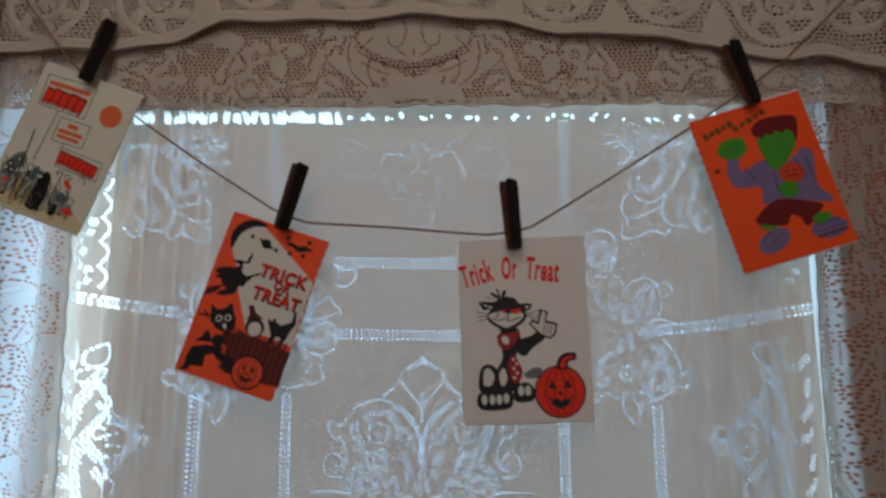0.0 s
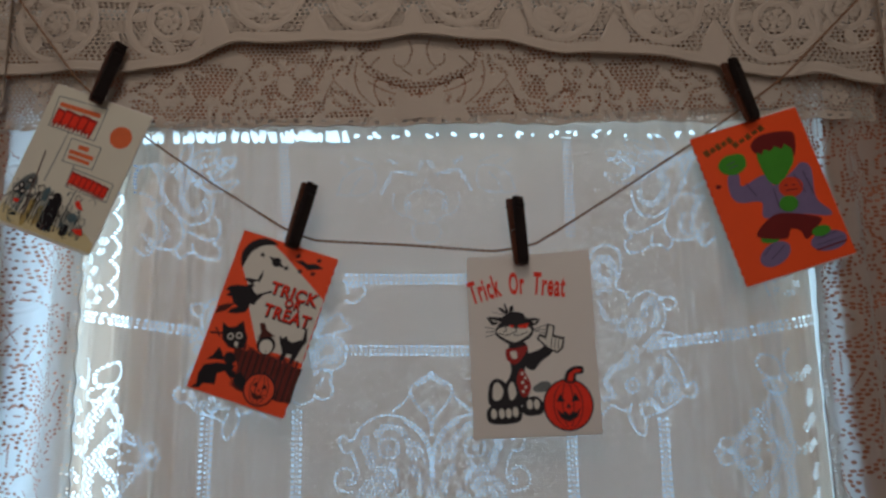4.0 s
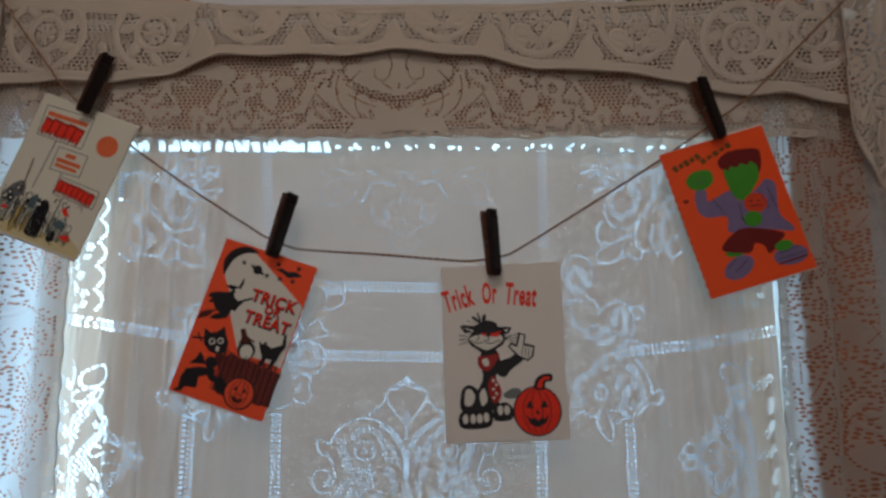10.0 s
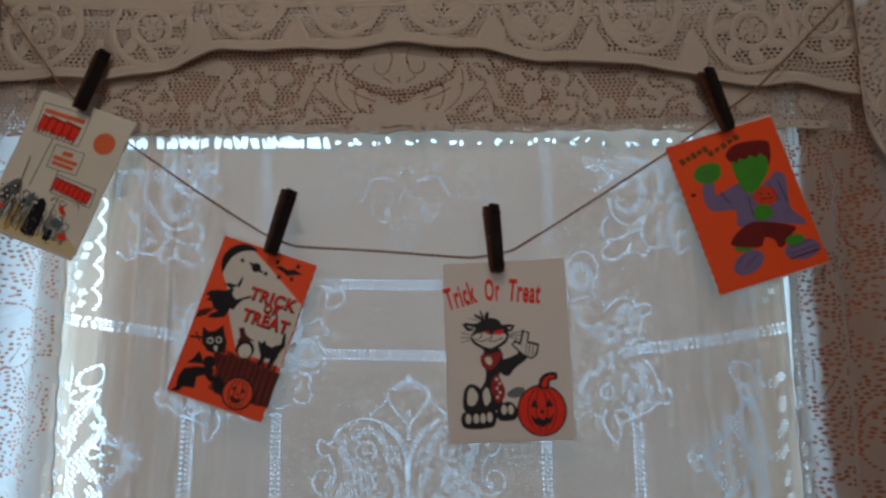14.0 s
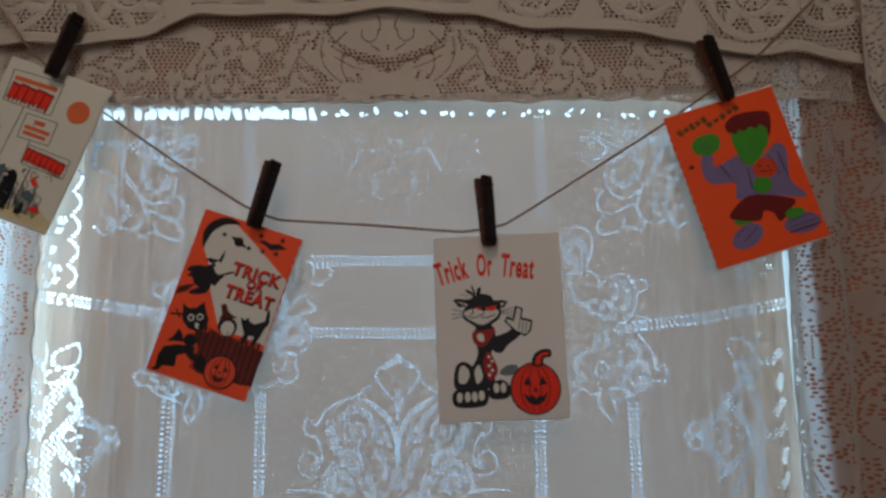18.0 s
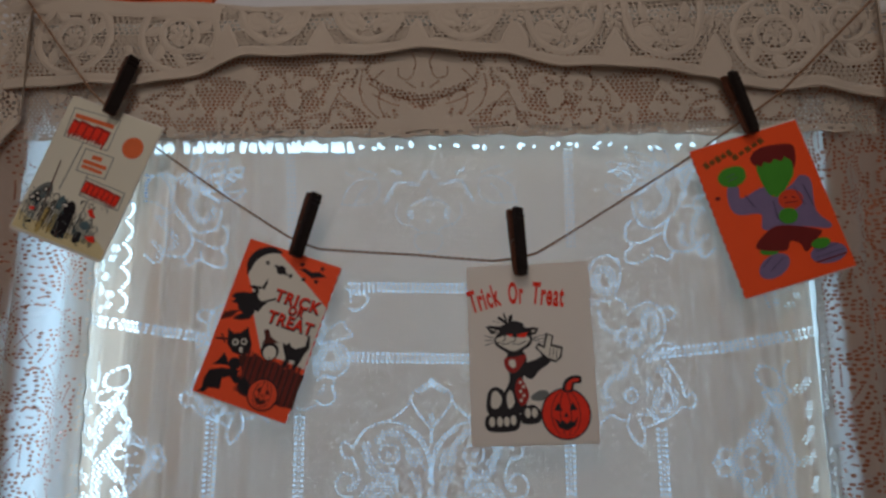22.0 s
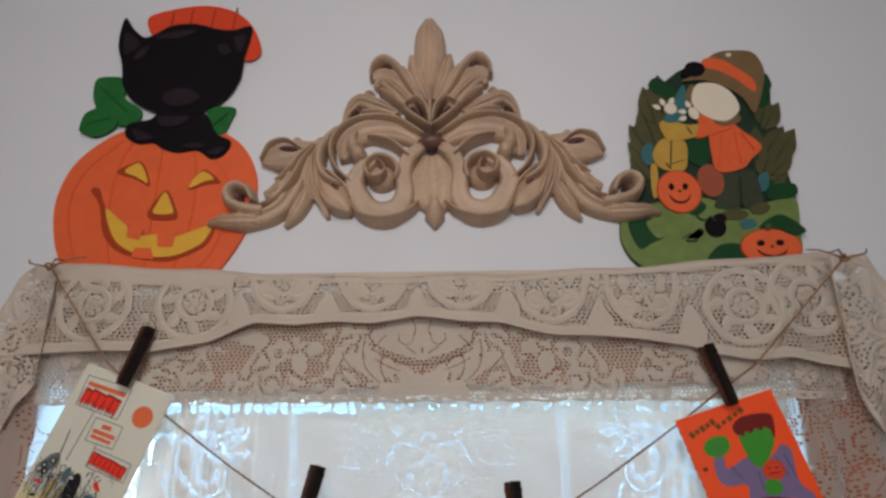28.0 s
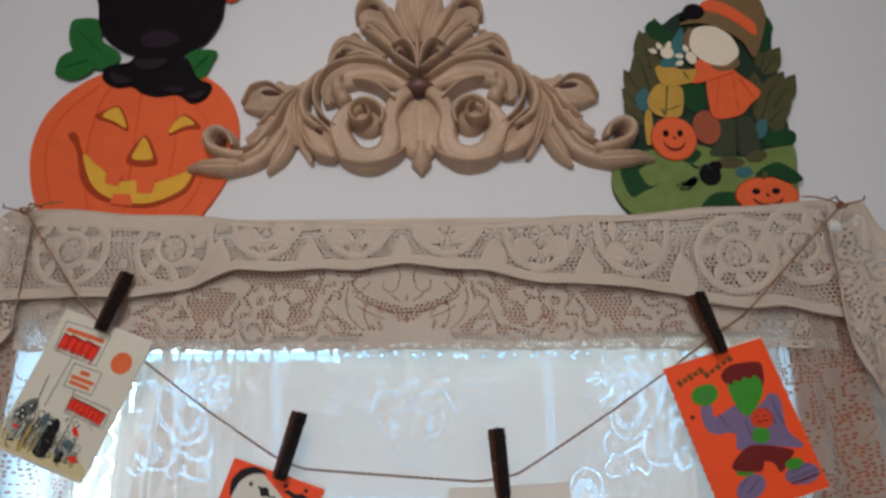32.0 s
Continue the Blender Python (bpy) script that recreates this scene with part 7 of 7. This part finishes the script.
# pale bag with words above a printed figure and a pumpkin
b3 = bag("treat_bag", 0.1135, 1.531, 129, 184, 1.8, PAPER_CREAM, "pale paper treat bag lettered in red, pinned to twine")
words(b3, "Trick", -47, 58, 33, 24, 14, 2, INK_RED, 0.03)
words(b3, "Or", -13, 63, 16, 24, 0, 2, INK_RED, 0.03)
words(b3, "Treat", 21, 60, 34, 24, -8, 2, INK_RED, 0.03)
ink(b3, "head_shape", [(-35.4, 19.1), (-27.0, 24.6), (-3.6, 23.9), (1.8, 15.6), (-0.9, 7.5), (-9.3, 2.0), (-18.8, -3.5), (-27.9, 2.5), (-37.0, 9.8)], 2, INK)
ink(b3, "muzzle_shape", [(-35.6, 15.6), (-24.9, 18.7), (-15.7, 16.1), (-6.2, 18.2), (-0.6, 14.5), (-4.3, 8.8), (-13.9, 3.3), (-19.7, 2.3), (-27.8, 6.0), (-34.6, 10.9)], 3, INK_WHITE)
for pts in ([(-34.5, 12.0), (-27.6, 9.5), (-21.7, 10.5)], [(-19.4, 9.8), (-12.5, 9.0), (-4.2, 12.3)], [(-27.2, 18.8), (-26.3, 14.1), (-29.8, 13.0)], [(-16.7, 18.5), (-15.8, 12.6), (-21.7, 11.6)]):
    for p, q in zip(pts, pts[1:]):
        bar(b3, "mouth_line", p, q, 1.0, 4, INK)
for pts in ([(-46.8, 28.8), (-37.4, 27.3), (-34.2, 21.4), (-41.2, 20.4)], [(-2.4, 25.0), (9.3, 25.3), (5.5, 19.0), (-0.4, 18.0)]):
    ink(b3, "ear_rim", pts, 3.2, INK, smooth=False)
for pts in ([(-42.8, 26.3), (-37.5, 25.6), (-35.9, 22.6)], [(0.4, 23.2), (5.7, 23.6), (3.2, 20.2)]):
    ink(b3, "ear", pts, 3.8, INK_WHITE, smooth=False)
ink(b3, "hat_brim", [(-44.4, 29.3), (-31.5, 28.3), (-24.4, 31.6), (-17.2, 33.7), (-8.0, 31.1), (-4.7, 26.3), (5.8, 26.0), (-2.6, 21.6), (-15.6, 18.4), (-29.4, 22.4)], 4, INK)
for pts in ([(-24.8, 19.9), (-17.8, 19.7), (-20.3, 16.8)], [(-14.4, 19.0), (-2.6, 21.6), (-5.2, 15.8), (-12.2, 16.0)]):
    ink(b3, "red_patch", pts, 5, INK_RED, smooth=False)
for pts in ([(-24.4, 29.8), (-33.6, 36.6), (-32.3, 38.9), (-26.6, 35.2), (-23.2, 31.6)], [(-23.2, 30.4), (-21.7, 38.6), (-18.1, 40.8), (-17.7, 36.1), (-20.9, 30.3)], [(-25.6, 29.9), (-37.2, 33.2), (-40.7, 35.0)], [(-24.4, 31.6), (-27.5, 39.9), (-26.8, 43.4), (-23.1, 33.9)]):
    ink(b3, "tuft", pts, 5, INK, smooth=False)
for m in (-1, 1):
    for k in range(3):
        bar(b3, "whisker", (-15 + m * 17, 13 + k), (-15 + m * 33, 9 + 5 * k), 0.7, 2, INK)
ink(b3, "body_shape", [(-25, -1), (-9, 2), (-5, -11), (-10, -27), (-9, -58), (-33, -61), (-31, -42), (-24, -27)], 2, INK)
ink(b3, "arm_shape", [(-9, -12), (7, -6), (17, 1), (20, -9), (7, -19), (-1, -27), (-10, -22)], 2, INK)
ink(b3, "glove_rim", [(16, 20), (24, 17), (22, 8), (33, 5), (31, -6), (25, -11), (15, -7), (4, 5), (8, 10), (13, 7)], 3, INK, smooth=False)
ink(b3, "glove", [(18, 18), (22, 16), (20, 6), (31, 3), (29, -5), (25, -9), (16, -5), (6, 5), (8, 7), (14, 4)], 4, INK_WHITE, smooth=False)
for k in range(3):
    bar(b3, "finger_line", (20 + 3.4 * k, 5 - k), (18.5 + 3.4 * k, -5 - k), 0.8, 5, INK)
ink(b3, "haunch", [(-47, -40), (-38, -34), (-28, -43), (-32, -62), (-48, -60)], 3, INK)
ink(b3, "haunch_light", [(-43, -41), (-38, -38), (-33, -46), (-37, -55), (-44, -54)], 4, INK_WHITE)
ink(b3, "haunch_light", [(-28, -44), (-23, -38), (-20, -50), (-26, -56)], 4, INK_WHITE)
ink(b3, "foot", [(-50, -64), (-33, -57), (-16, -61), (-16, -74), (-24, -79), (-48, -78)], 3, INK)
ink(b3, "foot", [(-13, -58), (-1, -53), (7, -61), (4, -71), (-13, -71)], 3, INK)
for x, z in ((-44, -69), (-36, -69), (-29, -69), (-22, -68), (-7, -61), (0, -61)):
    ink(b3, "toe", ring(x, z, 3.0, 5.0, n=14), 4, INK_WHITE, smooth=False)
ink(b3, "necktie", [(-13, -25), (-5, -40), (-7, -50), (-14, -53), (-19, -37)], 4, INK_DEEP)
for k in range(5):
    ink(b3, "necktie_spot", ring(-13 + 3 * (k % 2), -30 - 4.5 * k, 1.6, n=8), 5, INK_WHITE, smooth=False)
ink(b3, "bow_tie", [(-28, -5), (-18, -4), (-6, -2), (-8, -9), (-18, -20), (-27, -16)], 4, INK_DEEP)
ink(b3, "bow_tie_light", [(-24, -8), (-18, -7), (-17, -14), (-22, -14)], 5, INK_WHITE)
ink(b3, "tail_smudge", [(-3, -45), (6, -39), (15, -40), (13, -48), (1, -49)], 2, INK_GREY)
lantern(b3, 32, -63, 24, 24.5, 2, INK_RED, INK, INK)
ink(b3, "stem_rim", [(30, -40), (32, -30), (40, -25), (49, -25.5), (49, -32), (42, -33.5), (40, -41)], 6, INK)
ink(b3, "stem", [(33, -39), (35, -32), (41, -28), (47, -28), (46, -30.5), (40, -32), (38, -39)], 7, INK_RED)

# orange bag with a waving figure
b4 = bag("treat_bag", 0.371, 1.683, 120, 167, 16.5, PAPER_ORANGE, "glossy orange paper treat bag with a waving figure shape", zigzag="l")
ink(b4, "jacket", [(-36, 33), (-25, 31), (-26, 18), (0, 23), (7, 9), (31, 18), (42, 24), (50, 15), (43, -16), (52, -34), (47, -38), (18, -27), (-16, -21), (-13, -4), (-35, 2), (-41, 14)], 1, INK_PURPLE)
ink(b4, "hair", [(-1, 58), (14, 65), (43, 60), (46, 50), (38, 33), (30, 44), (15, 48), (7, 46), (0, 48)], 2, INK_MAROON)
ink(b4, "green_head", [(2, 48), (15, 53), (36, 49), (37, 32), (30, 22), (13, 9), (3, 14), (0, 33)], 3, INK_GREEN)
ink(b4, "green_glove", [(-42, 47), (-31, 54), (-14, 51), (-14, 38), (-27, 32), (-40, 37)], 3, INK_GREEN)
ink(b4, "lantern_shape", ring(22, 2, 13, 11), 3, SCARLET, smooth=False)
bar(b4, "lantern_mark", (15, 0), (28, -2), 1.2, 4, INK_MAROON)
bar(b4, "lantern_mark", (16, 6), (19, 5), 1.6, 4, INK_MAROON)
bar(b4, "lantern_mark", (24, 4), (27, 3), 1.6, 4, INK_MAROON)
ink(b4, "green_glove", ring(13, -14, 10, 8.5), 4, INK_GREEN, smooth=False)
ink(b4, "shorts", [(-13, -23), (5, -22), (38, -37), (33, -45), (17, -55), (14, -45), (5, -40), (-4, -48), (-31, -37)], 4, INK_MAROON)
ink(b4, "sock", ring(-19, -44, 10, 4, turn=-10), 3, INK_GREEN, smooth=False)
ink(b4, "sock", ring(34, -51, 10, 5.5, turn=0), 5, INK_GREEN, smooth=False)
ink(b4, "shoe", ring(-20, -60, 18, 11, turn=18), 2, INK_PURPLE, smooth=False)
ink(b4, "shoe", ring(38, -63, 19, 10.5, turn=-4), 2, INK_PURPLE, smooth=False)
bar(b4, "shoe_sole", (22, -69), (55, -68), 1.6, 6, INK_MAROON)
for k in range(5):
    bar(b4, "writing_bar", (-51 + 7 * k, 62 + 1.6 * k), (-46 + 7 * k, 64 + 1.6 * k), 7 - (k % 2) * 2, 1, INK_WRITING)
    bar(b4, "writing_bar", (-19 + 8 * k, 62 + 2.2 * k), (-13.5 + 8 * k, 64 + 2.2 * k), 6 - (k % 2) * 2, 1, INK_WRITING)
for a, b in (((-34, 44), (-24, 46)), ((-33, 40), (-22, 41)), ((-22, 20), (-16, 4)), ((30, 14), (34, -8)), ((40, 14), (42, -12)), ((4, 6), (2, -14))):
    bar(b4, "fold_line", a, b, 0.9, 5, INK_FOLD)
for a, b in (((-32, -58), (-20, -50)), ((-26, -64), (-8, -54)), ((26, -58), (50, -56)), ((24, -64), (54, -63))):
    bar(b4, "shoe_line", a, b, 0.9, 6.4, INK_FOLD)
ink(b4, "hair_fringe", [(0, 50), (6, 44), (10, 49), (16, 45), (22, 49), (28, 44), (33, 48), (38, 42), (38, 52), (20, 56), (2, 54)], 4.4, INK_MAROON, smooth=False)
ink(b4, "spider_shape", ring(-50, 25, 3, 2.2, n=10), 1, INK_MAROON, smooth=False)

# clothespins of dark stained wood
PIN_WOOD = material("pin_wood", (0.012, 0.007, 0.006), 0.55, vary=0.4, scale=90, grain=500, bump=0.25, deep=0.0005, spec=0.2)
PIN_EDGE = material("pin_edge", (0.085, 0.030, 0.016), 0.5, vary=0.5, scale=90, grain=500, bump=0.25, deep=0.0005, spec=0.2)
STEEL = material("spring_steel", (0.20, 0.18, 0.17), 0.35, metal=1.0, vary=0.1)


def prong(side):
    """Half a pin, 72 mm long, tapering to the jaw, with two cut grooves near the tail."""
    bm = bmesh.new()
    rows = []
    for z, t in ((-0.036, 0.0035), (-0.030, 0.0055), (-0.012, 0.0062), (0.0, 0.0064), (0.012, 0.0064), (0.024, 0.0060), (0.0250, 0.0048), (0.0262, 0.0060), (0.0290, 0.0060), (0.0300, 0.0048), (0.0312, 0.0058), (0.0365, 0.0054)):
        open_by = 0.0006 + max(0.0, z + 0.004) * 0.04
        y0, y1 = side * open_by, side * (open_by + t)
        rows.append([bm.verts.new((x, y, z)) for x, y in ((-0.0062, y0), (0.0062, y0), (0.0062, y1), (-0.0062, y1))])
    for r, q in zip(rows, rows[1:]):
        for k in range(4):
            bm.faces.new((r[k], r[(k + 1) % 4], q[(k + 1) % 4], q[k]))
    bm.faces.new(rows[0][::-1])
    bm.faces.new(rows[-1])
    bmesh.ops.recalc_face_normals(bm, faces=bm.faces)
    bmesh.ops.bevel(bm, geom=[e for e in bm.edges if abs(e.verts[0].co.z - e.verts[1].co.z) > 0.004], offset=0.0008, segments=2, affect="EDGES")
    return bm


def tube(path, radius, sides=8):
    """A round wire or cord along points in space."""
    bm = bmesh.new()
    rings = []
    for k, p in enumerate(path):
        p = Vector(p)
        d = (Vector(path[min(k + 1, len(path) - 1)]) - Vector(path[max(k - 1, 0)])).normalized()
        a = d.cross(Vector((0.13, 1.0, 0.21))).normalized()
        b = d.cross(a)
        r = radius[k] if isinstance(radius, (list, tuple)) else radius
        rings.append([bm.verts.new(p + (a * math.cos(t) + b * math.sin(t)) * r) for t in (2 * math.pi * j / sides for j in range(sides))])
    for r, q in zip(rings, rings[1:]):
        for j in range(sides):
            bm.faces.new((r[j], r[(j + 1) % sides], q[(j + 1) % sides], q[j]))
    bm.faces.new(rings[0][::-1])
    bm.faces.new(rings[-1])
    bmesh.ops.recalc_face_normals(bm, faces=bm.faces)
    for f in bm.faces:
        f.smooth = len(f.verts) == 4
    return bm


pin = tagged(new("clothespin"), "dark brown wooden clothespin clamped on the twine", "clothespin", group="clothespins on the line")
part("prong", prong(-1), PIN_WOOD, pin)
part("prong", prong(1), PIN_EDGE, pin)
coil = [(-0.0066 + 0.0132 * t, 0.0034 * math.cos(t * 34), -0.002 + 0.0034 * math.sin(t * 34)) for t in np.linspace(0, 1, 70)]
part("spring", tube(coil, 0.0005, 6), STEEL, pin, "small steel spring")
PINS = ((-0.3445, -0.062, 1.8315, 15, 52), (-0.128, -0.058, 1.668, 13.5, 48), (0.101, -0.058, 1.647, -4, 40), (0.3445, -0.056, 1.796, -14, 30))
for k, (x, y, z, lean, spin) in enumerate(PINS):
    m = pose(x, y, z, -6, lean, 0) @ pose(0, 0, 0, 0, 0, spin)
    if k == 0:
        pin.matrix_world = m
    else:
        copy_thing(pin, m)

# twine: two strands twisted, tied to the valance at both ends
TWINE = material("jute_twine", (0.25, 0.125, 0.06), 0.8, vary=0.35, scale=300, grain=1500, bump=0.5, deep=0.0005)
line = tagged(new("twine"), "thin brown jute twine strung across the valance", "twine")
NODES = ((-0.468, -0.066, 1.945), (-0.378, -0.064, 1.826), (-0.347, -0.0455, 1.795), (-0.303, -0.0455, 1.7605), (-0.228, -0.048, 1.708), (-0.151, -0.0445, 1.6585), (-0.114, -0.0445, 1.6435), (-0.02, -0.050, 1.636), (0.077, -0.0445, 1.6285), (0.122, -0.0445, 1.6365), (0.205, -0.049, 1.6865), (0.291, -0.0450, 1.741), (0.345, -0.0450, 1.778), (0.385, -0.064, 1.806), (0.450, -0.066, 1.870), (0.512, -0.068, 1.931))
fine = []
for k in range(len(NODES) - 1):
    p0, p1, p2, p3 = (Vector(NODES[max(min(k + d, len(NODES) - 1), 0)]) for d in (-1, 0, 1, 2))
    for j in range(36):
        t = j / 36
        fine.append((p1 * (1 - t) + p2 * t) * 0.7 + 0.3 * 0.5 * (2 * p1 + (p2 - p0) * t + (2 * p0 - 5 * p1 + 4 * p2 - p3) * t * t + (3 * p1 - p0 - 3 * p2 + p3) * t ** 3))
fine.append(Vector(NODES[-1]))
for k in (0, math.pi):
    part("strand", tube([p + Vector((0.2 * math.cos(i * 1.15 + k), math.cos(i * 1.15 + k), math.sin(i * 1.15 + k))) * 0.0006 for i, p in enumerate(fine)], 0.0009, 6), TWINE, line)
for side, (x, y, z) in ((-1, NODES[0]), (1, NODES[-1])):
    part("knot", tube([(x + 0.005 * math.cos(a), y - 0.002 + 0.003 * math.sin(2 * a), z + 0.004 * math.sin(a)) for a in np.linspace(0, 9, 24)], 0.0014, 6), TWINE, line)
    part("loose_end", tube([(x + side * 0.001, y, z), (x + side * 0.012, y - 0.006, z + 0.001), (x + side * 0.024, y - 0.006, z + 0.004), (x + side * 0.027, y - 0.004, z + 0.010)], [0.0013, 0.0012, 0.0011, 0.0008], 6), TWINE, line)
    part("loose_end", tube([(x, y, z), (x - side * 0.014, y - 0.005, z + 0.004), (x - side * 0.030, y - 0.002, z + 0.011), (x - side * 0.042, y + 0.003, z + 0.013)], [0.0013, 0.0012, 0.0011, 0.0008], 6), TWINE, line)
    part("hitch", tube([(x, y, z), (x + side * 0.002, y + 0.008, z + 0.014), (x + side * 0.003, y + 0.03, z + 0.018)], 0.0013, 6), TWINE, line)
